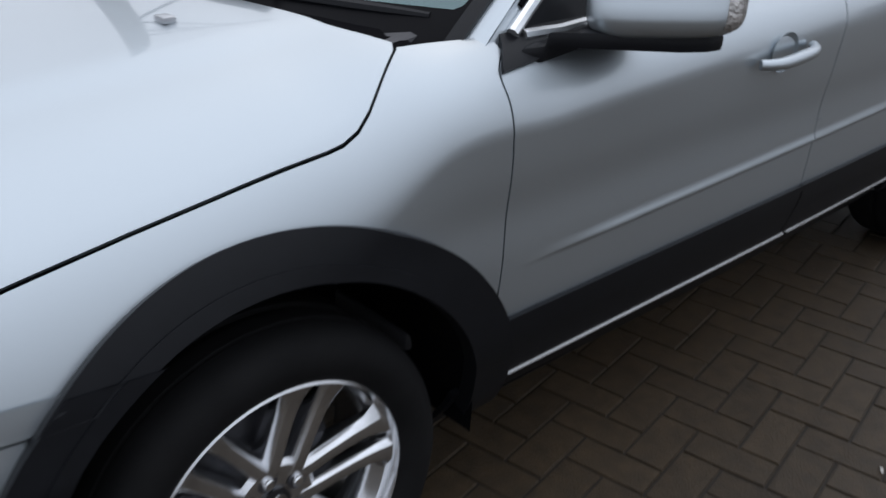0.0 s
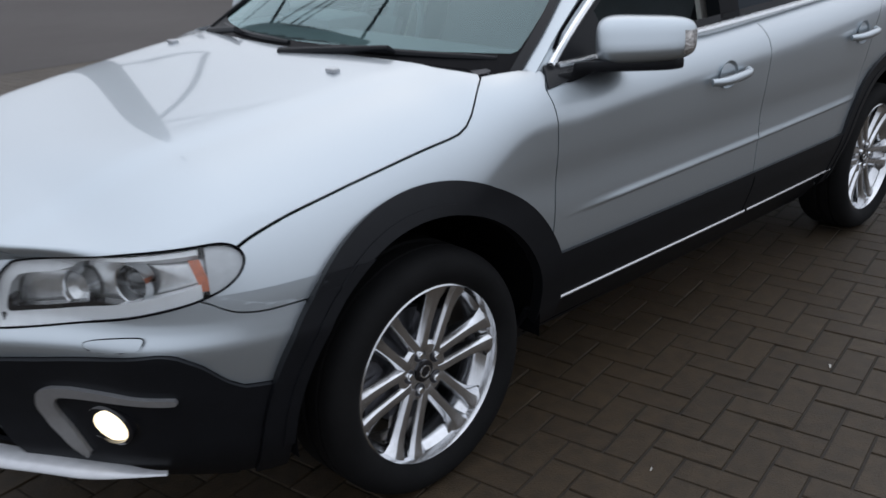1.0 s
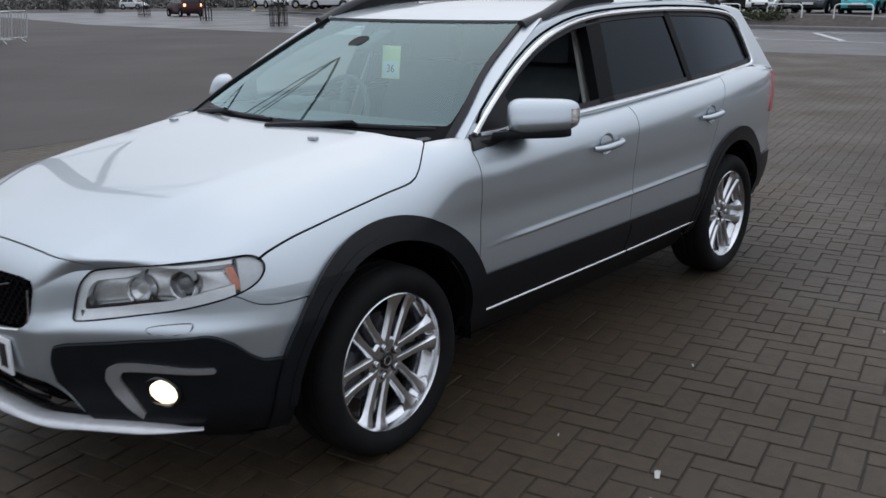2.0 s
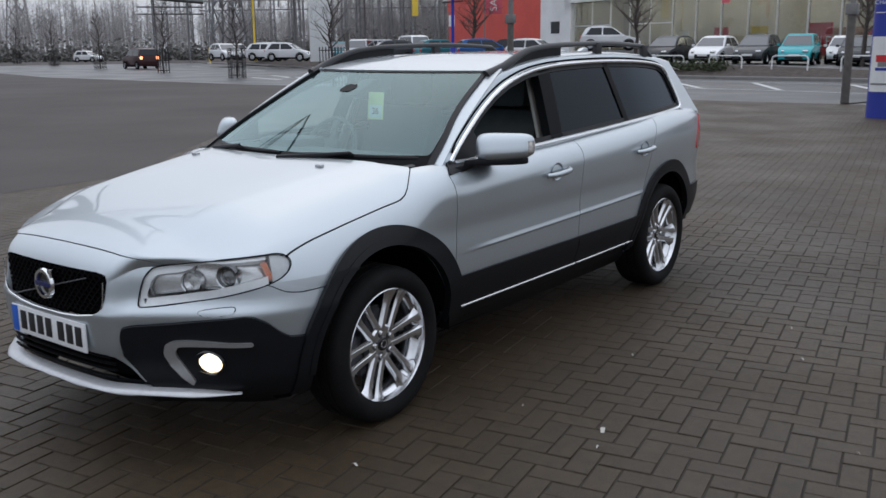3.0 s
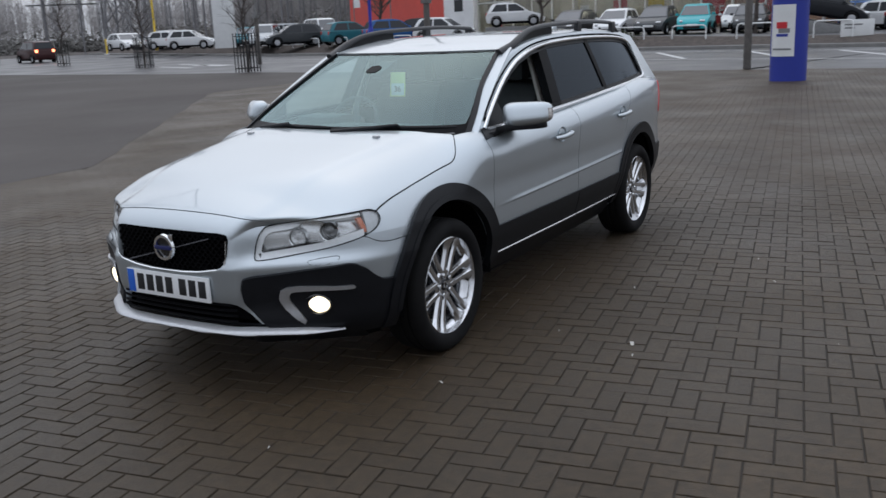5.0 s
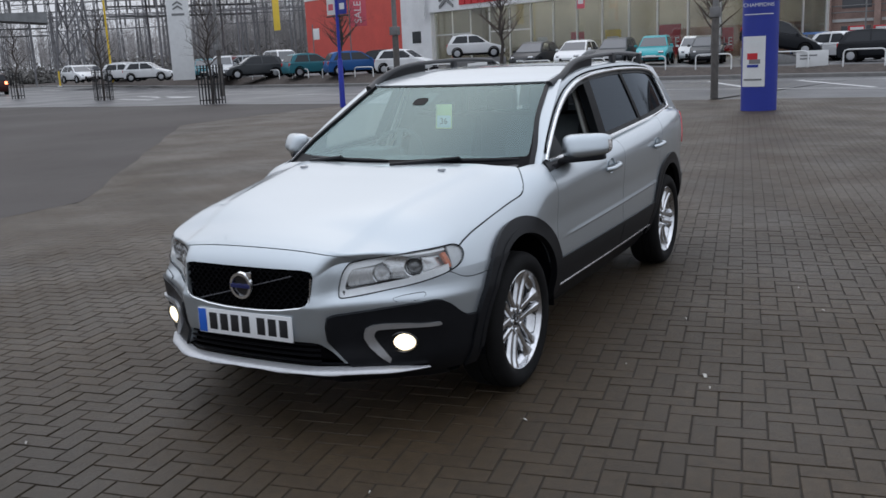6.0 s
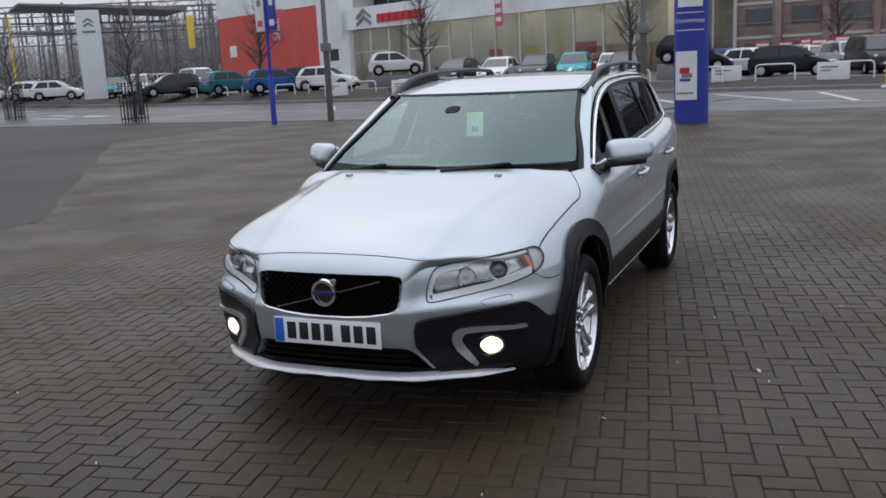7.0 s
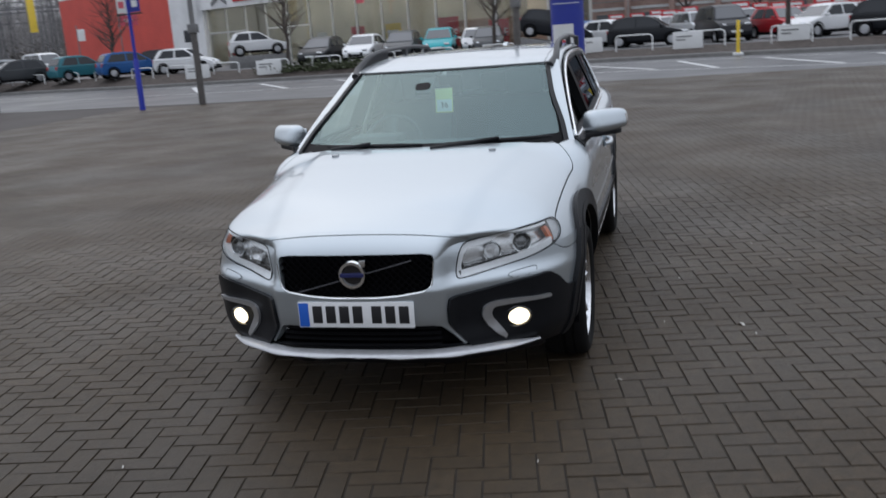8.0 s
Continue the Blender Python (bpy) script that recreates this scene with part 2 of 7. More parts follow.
def clipped(V, F, value):
    """Cuts a mesh along value = 0 and keeps the side below it. V has extra columns that are carried along."""
    value = np.where(np.abs(value) < 1e-7, -1e-7, value)
    keep = value < 0
    if keep.all():
        return V, F
    rows, cache, faces = [v for v in V], {}, []
    for f in F:
        inside = [keep[i] for i in f]
        if all(inside):
            faces.append(f)
        elif any(inside):
            g = []
            for i, j in zip(f, f[1:] + f[:1]):
                if keep[i]:
                    g.append(i)
                if keep[i] != keep[j]:
                    key = (min(i, j), max(i, j))
                    if key not in cache:
                        u = value[i] / (value[i] - value[j])
                        cache[key] = len(rows)
                        rows.append(V[i] * (1 - u) + V[j] * u)
                    g.append(cache[key])
            if len(g) > 2:
                faces.append(g)
    used = sorted({i for f in faces for i in f})
    place = {i: n for n, i in enumerate(used)}
    return np.array([rows[i] for i in used]).reshape(-1, V.shape[1]), [[place[i] for i in f] for f in faces]

SKIDSILVER = mat("silver_plastic", (0.60, 0.61, 0.63), 0.4, 0.5, 0.05, 40)

# ---- the silver estate car: nose towards +x, its left side towards +y ----
WHEEL_X, HUB_Z = 1.4075, 0.337
OUTLINE = [(2.405, 0), (2.40, 0.2), (2.385, 0.34), (2.335, 0.44), (2.27, 0.53), (2.19, 0.64), (2.09, 0.75), (1.97, 0.835), (1.82, 0.885),
           (1.6, 0.908), (1.2, 0.915), (0.6, 0.92), (-0.2, 0.925), (-0.9, 0.92), (-1.5, 0.905), (-1.95, 0.862), (-2.2, 0.79), (-2.36, 0.66), (-2.42, 0.45), (-2.44, 0)]


def spline_through(points, per=24):
    """A smooth curve through plane points."""
    p = np.array([(points[1][0], -points[1][1])] + list(points) + [(points[-2][0], -points[-2][1])], float)
    out = []
    for i in range(1, len(p) - 2):
        a, b, c, d = p[i - 1:i + 3]
        ta, tb, tc = (max(np.linalg.norm(q), 1e-6) ** 0.5 for q in (b - a, c - b, d - c))
        m1 = tb * ((b - a) / ta - (c - a) / (ta + tb) + (c - b) / tb)
        m2 = tb * ((c - b) / tb - (d - b) / (tb + tc) + (d - c) / tc)
        for u in np.arange(per) / per:
            out.append((2 * u**3 - 3 * u**2 + 1) * b + (u**3 - 2 * u**2 + u) * m1 + (3 * u**2 - 2 * u**3) * c + (u**3 - u**2) * m2)
    return np.array(out + [p[-2]])


RAIL = spline_through(OUTLINE)
RAIL_S = np.concatenate([[0], np.cumsum(np.linalg.norm(np.diff(RAIL, axis=0), axis=1))])
GRID_S = np.concatenate([np.arange(0, 1.5, 0.016), np.arange(1.5, RAIL_S[-1], 0.03)])


def smooth(t):
    t = np.clip(t, 0, 1)
    return t * t * (3 - 2 * t)


def s_of_x(x):
    """Way along the outline at a station x of the side."""
    return np.interp(-np.asarray(x, float), -RAIL[:, 0], RAIL_S)


def s_of_y(y):
    """Way along the outline at a breadth y of the nose."""
    k = RAIL[:, 0] > 1.9
    return np.interp(y, RAIL[k, 1], RAIL_S[k])


EDGE = [(-2.45, 1.09), (-2.2, 1.125), (-1.72, 1.14), (-1.0, 1.105), (-0.4, 1.08), (0.2, 1.06), (0.75, 1.052), (0.93, 1.042), (1.06, 1.022), (1.24, 0.955), (1.54, 0.887), (1.96, 0.806), (2.1, 0.770), (2.2, 0.740), (2.42, 0.70)]
CENTRE = [(-2.45, 1.09), (-2.2, 1.125), (-1.72, 1.14), (-1.0, 1.105), (-0.4, 1.08), (0.2, 1.06), (0.9, 1.078), (1.2, 1.068), (1.5, 1.032), (1.8, 0.985), (2.0, 0.945), (2.2, 0.887), (2.32, 0.838), (2.42, 0.79)]


def top_height(x, y):
    """Height of bonnet, wing tops and waistline."""
    y = np.abs(y)
    c, e = bent(CENTRE, x), bent(EDGE, x)
    ridge = 0.45 + 0.16 * np.clip((2.3 - x) / 1.2, 0, 1)
    raised = 0.012 * (1 - smooth((y - ridge + 0.06) / 0.09)) * smooth((x - 1.0) / 0.25)
    return c + (e - c) * np.clip(y / 0.82, 0, 1.3) ** (5 - 2.9 * smooth((x - 1.83) / 0.3)) - 0.35 * np.clip(y - 0.80, 0, 1) * smooth((1.1 - x) / 0.3) + raised - 0.012 * smooth((x - 1.0) / 0.25)


SIDE_IN = [(0.2, 0.17), (0.26, 0.125), (0.31, 0.085), (0.36, 0.056), (0.42, 0.036), (0.5, 0.014), (0.56, 0.008), (0.66, 0.007), (0.75, 0.010), (0.84, 0.004), (0.93, 0.002), (1.0, 0.006), (1.1, 0.02)]
FRONT_IN = [(0.2, 0.20), (0.26, 0.14), (0.31, 0.06), (0.35, 0.03), (0.42, 0.02), (0.48, 0.004), (0.57, -0.005), (0.605, -0.008), (0.63, -0.001), (0.66, 0.010), (0.74, 0.022), (0.82, 0.05), (1.1, 0.1)]

WING_IN = [(0.2, 0.10), (0.26, 0.06), (0.31, 0.03), (0.36, 0.012), (0.42, 0.004), (0.5, -0.003), (0.57, -0.007), (0.60, -0.008), (0.63, -0.004), (0.66, 0.001), (0.70, 0.007), (0.75, 0.016), (0.84, 0.028), (0.93, 0.038), (1.1, 0.05)]
LEDGE_IN = [(0.2, 0.16), (0.26, 0.10), (0.31, 0.045), (0.35, 0.022), (0.42, 0.010), (0.48, 0.0), (0.57, -0.010), (0.598, -0.014), (0.612, -0.012), (0.645, 0.014), (0.665, 0.022), (0.74, 0.030), (0.82, 0.056), (1.1, 0.1)]


def shell():
    """The outer skin of the half body as a grid. Columns: x, y, z, s, nx, ny, nz."""
    ox, oy = np.interp(GRID_S, RAIL_S, RAIL[:, 0]), np.interp(GRID_S, RAIL_S, RAIL[:, 1])
    tx, ty = np.gradient(ox, GRID_S), np.gradient(oy, GRID_S)
    ln = np.hypot(tx, ty)
    nx, ny = ty / ln, -tx / ln
    nx, ny = np.where(ox > 0, np.abs(nx), -np.abs(nx)), np.abs(ny)
    nx[0], ny[0], nx[-1], ny[-1] = 1, 0, -1, 0
    wf = smooth((ox - 1.85) / 0.4)

    def wall(z):
        cheek = smooth((oy - 0.36) / 0.09)
        front = bent(FRONT_IN, z) * (1 - cheek) + bent(LEDGE_IN, z) * cheek
        recess = 0.034 * cheek * (1 - smooth((oy - 0.60) / 0.2)) * smooth((z - 0.28) / 0.18)
        q = smooth((ox - 0.97) / 0.4)
        side = bent(SIDE_IN, z) * (1 - q) + bent(WING_IN, z) * q
        d = side * (1 - wf) + (front + recess) * wf
        lane = 0.643 + 0.026 * np.clip((0.9 - ox) / 1.5, 0, 1.3)
        fade = smooth((0.93 - ox) / 0.35) * smooth((ox + 1.06) / 0.1)
        up = z - lane
        d = d - 0.0065 * fade * np.where(up > 0, np.clip(1 - up / 0.022, 0, 1) ** 1.5, np.clip(1 + up / 0.007, 0, 1))
        return ox - nx * d, oy - ny * d

    snout = wf * (1 - smooth((oy - 0.34) / 0.14))
    depth = 0.012 + 0.063 * (1 - wf) + 0.053 * snout
    ztop = top_height(ox, oy) - depth
    rows = []
    levels = np.concatenate([np.linspace(0.21, 0.60, 28), np.linspace(0.605, 0.715, 28)])
    for v in np.concatenate([levels, 1 + np.linspace(0, 1, 14)]):
        follow = 0.026 * np.clip((0.9 - ox) / 1.5, 0, 1.3) * float(smooth((v - 0.60) / 0.03) * smooth((0.716 - v) / 0.025))
        z = np.full_like(ox, v) + follow if v < 1 else 0.718 + (ztop - 0.718) * (v - 1)
        x, y = wall(z)
        rows.append((x, y, z))
    ax, ay, az = rows[-1]
    back = 0.034 * smooth((oy - 0.36) / 0.09) * (1 - smooth((oy - 0.60) / 0.2)) * wf
    inset = back + 0.034 + 0.071 * (1 - wf) + 0.088 * snout
    cx, cy = ox - nx * inset, np.maximum(oy - ny * inset, 0)
    cz = top_height(cx, cy)
    edge_in = 0.018 + back + 0.020 * smooth((ox - 0.97) / 0.4) * (1 - wf)
    bx, by = ox - nx * edge_in, oy - ny * edge_in
    bz = top_height(bx, by)
    for v in np.linspace(0, 1, 13)[1:]:
        rows.append(tuple((1 - v) ** 2 * a + 2 * v * (1 - v) * b + v * v * c for a, b, c in zip((ax, ay, az), (bx, by, bz), (cx, cy, cz))))
    for v in np.linspace(0, 1, 40)[1:]:
        y = cy * (1 - v)
        x = cx - 0.25 * (cy / 0.82) ** 2 * v
        rows.append((x, y, top_height(x, y)))
    P = np.array([np.stack(r, -1) for r in rows])
    du, dv = np.gradient(P, axis=1), np.gradient(P, axis=0)
    N = np.cross(du, dv)
    N /= np.maximum(np.linalg.norm(N, axis=-1, keepdims=True), 1e-9)
    flip = np.where(N[..., 2] * 0.3 + N[..., 1] * np.where(P[..., 1] > 0.3, 1, 0) + N[..., 0] * np.sign(P[..., 0]) * (np.abs(P[..., 0]) > 1.9) < 0, -1, 1)
    N *= flip[..., None]
    S = np.broadcast_to(GRID_S[None, :, None], P.shape[:2] + (1,))
    V = np.concatenate([P, S, N], -1).reshape(-1, 7)
    r, c = P.shape[:2]
    F = [[i * c + j, i * c + j + 1, (i + 1) * c + j + 1, (i + 1) * c + j] for i in range(r - 1) for j in range(c - 1)]
    return V, F


SKIN = shell()


def window_of(V, F, mask):
    """The faces of a skin that touch the masked points."""
    faces = [f for f in F if any(mask[i] for i in f)]
    used = sorted({i for f in faces for i in f})
    place = {i: n for n, i in enumerate(used)}
    return V[used], [[place[i] for i in f] for f in faces]


def panel(name, parent, material, tests, offset=0.0, flange=0.012, both=False, mirror=False, label="", skin=None, sharp=32):
    """A panel cut out of a skin by tests (negative: kept), with turned-in edges. both: one mesh over the middle."""
    V, F = skin or SKIN
    for test in tests:
        mask = test(V) < 0.06
        V, F = window_of(V, F, mask)
        if not F:
            return None
        V, F = clipped(V, F, test(V))
        if not F:
            return None
    n = V[:, 4:7] / np.maximum(np.linalg.norm(V[:, 4:7], axis=1, keepdims=True), 1e-9)
    P = V[:, :3] + n * offset
    flat = []
    for f in F:
        a = P[f[0]]
        area = sum((np.cross(P[f[i]] - a, P[f[i + 1]] - a) for i in range(1, len(f) - 1)), np.zeros(3))
        if np.linalg.norm(area) < 1e-9:
            continue
        flat.append(f if area @ n[f].mean(0) > 0 else f[::-1])
    count = {}
    for f in flat:
        for i, j in zip(f, f[1:] + f[:1]):
            count[(min(i, j), max(i, j))] = count.get((min(i, j), max(i, j)), 0) + 1
    verts, faces = [p for p in P], list(flat)
    inner = {}
    for f in flat:
        for i, j in zip(f, f[1:] + f[:1]):
            if flange and count[(min(i, j), max(i, j))] == 1 and not (both and abs(P[i][1]) < 2e-3 and abs(P[j][1]) < 2e-3):
                for k in (i, j):
                    if k not in inner:
                        inner[k] = len(verts)
                        verts.append(P[k] - n[k] * flange)
                faces.append([j, i, inner[i], inner[j]])
    verts = np.array(verts)
    if mirror:
        verts, faces = verts * (1, -1, 1), [f[::-1] for f in faces]
    if both:
        m = len(verts)
        other = verts * (1, -1, 1)
        faces = faces + [[k + m for k in f[::-1]] for f in faces]
        verts = np.concatenate([verts, other])
    ob = mesh_object(name, verts, faces, material, parent, label, sharp=sharp)
    bm = bmesh.new()
    bm.from_mesh(ob.data)
    bmesh.ops.remove_doubles(bm, verts=bm.verts, dist=4e-4)
    bmesh.ops.dissolve_degenerate(bm, dist=1e-5, edges=bm.edges)
    bm.to_mesh(ob.data)
    bm.free()
    ob.data.polygons.foreach_set("use_smooth", [True] * len(ob.data.polygons))
    ob.data.set_sharp_from_angle(angle=radians(sharp))
    return ob


# outlines, in plan (x, y), on the side (x, z) or on the unrolled skin (s, z)
HOOD = [(2.5, -0.5), (2.5, 0.45), (2.35, 0.53), (2.2, 0.62), (2.13, 0.682), (2.04, 0.76), (1.952, 0.818), (1.93, 0.812), (1.86, 0.808), (1.75, 0.808), (1.58, 0.812), (1.46, 0.817),
        (1.40, 0.8193), (1.351, 0.8222), (1.32, 0.8246), (1.291, 0.8275), (1.268, 0.8300), (1.248, 0.8318), (1.230, 0.8325), (1.214, 0.8315), (1.199, 0.8285), (1.185, 0.8237), (1.172, 0.8173), (1.157, 0.809), (1.127, 0.789), (1.095, 0.768), (1.051, 0.738), (1.10, 0.6), (1.15, 0.4), (1.175, 0.2), (1.18, 0.0), (1.18, -0.5)]
COWL = [(1.22, -0.5), (1.22, 0.2), (1.16, 0.5), (1.06, 0.744), (0.962, 0.782), (0.93, 0.79), (0.4, 0.75), (0.4, -0.5)]
LAMP = [(float(s_of_y(y)), z) for y, z in ((0.452, 0.645), (0.460, 0.695), (0.476, 0.745), (0.50, 0.777), (0.535, 0.786), (0.58, 0.792), (0.66, 0.803), (0.74, 0.812))] + \
       [(float(s_of_x(x)), z) for x, z in ((1.96, 0.818), (1.93, 0.815), (1.905, 0.805), (1.893, 0.788), (1.898, 0.768), (1.918, 0.747), (1.95, 0.728), (2.01, 0.705))] + \
       [(float(s_of_y(y)), z) for y, z in ((0.74, 0.680), (0.68, 0.664), (0.58, 0.646), (0.50, 0.636), (0.460, 0.634))]
GRILLE = [(-0.3, 0.765), (0.30, 0.765), (0.345, 0.758), (0.352, 0.735), (0.345, 0.66), (0.335, 0.625), (0.30, 0.604), (0.2, 0.587), (0.1, 0.580), (-0.3, 0.580)]
INTAKE = [(-0.3, 0.452), (0.33, 0.452), (0.365, 0.445), (0.40, 0.40), (0.455, 0.33), (-0.3, 0.33)]
CORNER = [(float(s_of_y(y)), z) for y, z in ((0.405, 0.565), (0.395, 0.52), (0.40, 0.45), (0.425, 0.41), (0.47, 0.35), (0.49, 0.33), (0.50, 0.1))] + \
         [(float(s_of_x(x)), z) for x, z in ((1.3, 0.1), (1.3, 0.52), (1.86, 0.503), (1.93, 0.510), (1.962, 0.530), (2.005, 0.575), (2.045, 0.602))] + \
         [(float(s_of_y(y)), z) for y, z in ((0.765, 0.606), (0.70, 0.597), (0.55, 0.578), (0.44, 0.570))]
ARCH_R, FLARE_R = 0.43, 0.510


def flare_edge(V, x0):
    return np.hypot(V[:, 0] - x0 + 0.014, (V[:, 2] - HUB_Z) * 1.015) - FLARE_R



def in_arch(x0, r):
    return lambda V: r - np.hypot(V[:, 0] - x0, (V[:, 2] - HUB_Z) * 1.0) - 10.0 * (V[:, 1] < 0.5)


def front_of(x0):
    return lambda V: x0 - V[:, 0]


def behind(x0):
    return lambda V: V[:, 0] - x0


def inside(poly, a, b, gap=0.0025, sign=1):
    return lambda V: sign * sdist(poly, V[:, a], V[:, b]) + gap


def outside(poly, a, b, gap=0.0025):
    return inside(poly, a, b, gap, -1)


def above(z0):
    return lambda V: z0 - V[:, 2]


def below(z0):
    return lambda V: V[:, 2] - z0


def sz(poly):
    return [(float(s_of_x(x)), z) for x, z in poly]


def door_line(V):
    """Station of the gap between wing and front door by height."""
    return bent([(0.2, 0.95), (0.56, 0.948), (0.66, 0.94), (0.80, 0.936), (0.86, 0.937), (0.918, 0.941), (0.965, 0.940), (0.988, 0.941), (1.005, 0.936), (1.045, 0.885), (1.2, 0.87)], V[:, 2])


def mid_line(V):
    return bent([(0.2, -0.19), (0.55, -0.195), (0.8, -0.21), (1.05, -0.245), (1.2, -0.27)], V[:, 2])


def rear_line(V):
    return bent([(0.2, -0.93), (0.5, -0.97), (0.62, -1.0), (0.75, -1.06), (0.9, -1.12), (1.0, -1.18), (1.12, -1.30)], V[:, 2])


def build_car():
    car = empty("estate_car", None, "silver estate car with black cladding and lit fog lamps", "car")
    shut = [(-0.1, 0.8385), (0.0, 0.839), (0.1, 0.838), (0.2, 0.835), (0.34, 0.825), (0.44, 0.808), (0.475, 0.797), (0.505, 0.778), (0.54, 0.745), (0.8, 0.735)]
    hood_out = lambda V: np.where(V[:, 0] > 2.15, V[:, 2] - bent(shut, V[:, 1]) + 0.0015, np.where(V[:, 2] > 0.745, -sdist(HOOD, V[:, 0], V[:, 1]) + 0.0025, -1.0))
    hood_front = lambda V: np.where(V[:, 0] > 2.15, bent(shut, V[:, 1]) + 0.0015 - V[:, 2], -1.0)
    cowl_out = outside(COWL, 0, 1, 0.002)
    lamp_out = outside(LAMP, 3, 2, 0.0015)
    low = above(0.535)
    panel("bonnet", car, SILVER, [front_of(1.0), above(0.765), inside(HOOD, 0, 1), hood_front, lamp_out], both=True, label="silver bonnet with raised centre")
    seam = [(float(s_of_x(x)), z) for x, z in ((2.04, 0.722), (1.985, 0.706), (1.955, 0.689), (1.93, 0.678), (1.87, 0.670), (1.76, 0.672), (1.2, 0.674))]

    def seam_z(V):
        return bent(seam, V[:, 3])

    for flip in (False, True):
        wing = panel("wing", car, SILVER, [front_of(0.9), lambda V: door_line(V) + 0.002 - V[:, 0], hood_out, cowl_out, lamp_out, in_arch(WHEEL_X, ARCH_R),
                                           lambda V: np.where(V[:, 0] > 1.2, seam_z(V) + 0.002 - V[:, 2], -1.0), above(0.31), behind(2.03)], mirror=flip)
        for nm, lo, hi in (("front_door", mid_line, door_line), ("rear_door", rear_line, mid_line)):
            door = panel(nm, car, SILVER, [lambda V: np.abs(V[:, 0] + 0.1) - 1.6, lambda V: 0.6 - V[:, 1], lambda V, h=hi: V[:, 0] - h(V) + 0.0022, lambda V, w=lo: w(V) - V[:, 0] + 0.0022, above(0.375),
                                           in_arch(-WHEEL_X, ARCH_R), lambda V: 0.80 - V[:, 1]], mirror=flip)
            band = panel("cladding", door, CLADDING, [lambda V: 0.6 - V[:, 1], lambda V, h=hi: V[:, 0] - h(V) + 0.004 - 0.03 * np.clip((V[:, 2] - 0.52) / 0.03, 0, 1), lambda V, w=lo: w(V) - V[:, 0] + 0.004, above(0.385), below(0.540),
                                                      in_arch(-WHEEL_X, ARCH_R), lambda V: 0.80 - V[:, 1]], offset=0.011, flange=0.02, mirror=flip, label="black plastic door cladding")
        panel("rear_quarter", car, SILVER, [behind(-0.9), lambda V: 0.3 - V[:, 1] , lambda V: V[:, 0] - rear_line(V) + 0.0022, in_arch(-WHEEL_X, ARCH_R), lambda V: np.where(V[:, 0] < -1.5, 0.62 - V[:, 2], -1.0), above(0.3), lambda V: -(V[:, 0] + 2.37),
                                            lambda V: 0.79 - V[:, 1] - 0.3 * (V[:, 0] < -1.9)], mirror=flip)
        for x0, nm in ((WHEEL_X, "front"), (-WHEEL_X, "rear")):
            panel("wheel_arch_trim", car, CLADDING, [lambda V: 0.6 - V[:, 1], lambda V: np.abs(V[:, 0] - x0) - 0.6, in_arch(x0, ARCH_R), lambda V: flare_edge(V, x0), lambda V: np.where(V[:, 0] > WHEEL_X, 0.27, 0.32) + 0.05 * (V[:, 0] < -1.6) - V[:, 2]],
                  offset=0.024 if x0 > 0 else 0.014, flange=0.03, mirror=flip, label="matt black plastic wheel arch trim")
            panel("arch_lip", car, CLADDING, [lambda V: 0.6 - V[:, 1], lambda V: np.abs(V[:, 0] - x0) - 0.6, in_arch(x0, ARCH_R - 0.004), lambda V: np.hypot(V[:, 0] - x0, V[:, 2] - HUB_Z) - ARCH_R - 0.022, lambda V: 0.34 + 0.12 * (V[:, 0] < -1.6) - V[:, 2]],
                  offset=0.0275 if x0 > 0 else 0.0175, flange=0.035, mirror=flip)
        panel("bumper_corner", car, CLADDING, [front_of(1.3), inside(CORNER, 3, 2, 0.0015), lambda V: np.where(V[:, 1] > 0.5, 0.003 - flare_edge(V, WHEEL_X), -1.0), above(0.27)], offset=0.014, flange=0.03, mirror=flip, label="black plastic bumper corner")
        panel("sill", car, CLADDING, [lambda V: 0.6 - V[:, 1], lambda V: np.abs(V[:, 0]) - 1.0, above(0.22), below(0.372)], offset=-0.004, mirror=flip, label="black painted sill")
        for a, b in ((0.868, -0.212), (-0.228, -0.985)):
            xs = np.linspace(a, b, 30)
            ys = np.interp(-xs, -RAIL[:, 0], RAIL[:, 1]) - 0.040
            part("sill_strip", tube([(x, -y if flip else y, 0.378) for x, y in zip(xs, ys)], 0.0068, 8), BRIGHTTRIM, car, "bright metal sill strip")
        panel("mirror_base", car, CLADDING, [front_of(0.5), lambda V: 0.6 - V[:, 1], lambda V: V[:, 0] - 0.934 + 1.25 * np.clip(V[:, 2] - 1.005, 0, 1), lambda V: 0.60 - V[:, 0], lambda V: 1.002 + 0.08 * (0.934 - V[:, 0]) - V[:, 2], lambda V: 0.74 - V[:, 1]], offset=0.008, flange=0.012, mirror=flip, label="black plastic mirror base")
    panel("front_bumper", car, SILVER, [front_of(1.7), lambda V: V[:, 3] - float(s_of_x(1.78)), hood_out, lamp_out, outside(CORNER, 3, 2, 0.0), outside(GRILLE, 1, 2, 0.0), outside(INTAKE, 1, 2, 0.0), in_arch(WHEEL_X, ARCH_R),
                                        lambda V: np.where(V[:, 0] < 2.03, V[:, 2] - seam_z(V) + 0.002, -1.0), above(0.345), below(0.86)], both=True, flange=0.025)
    sk = np.linspace(-float(s_of_y(0.75)), float(s_of_y(0.75)), 81)
    verts, faces = [], []
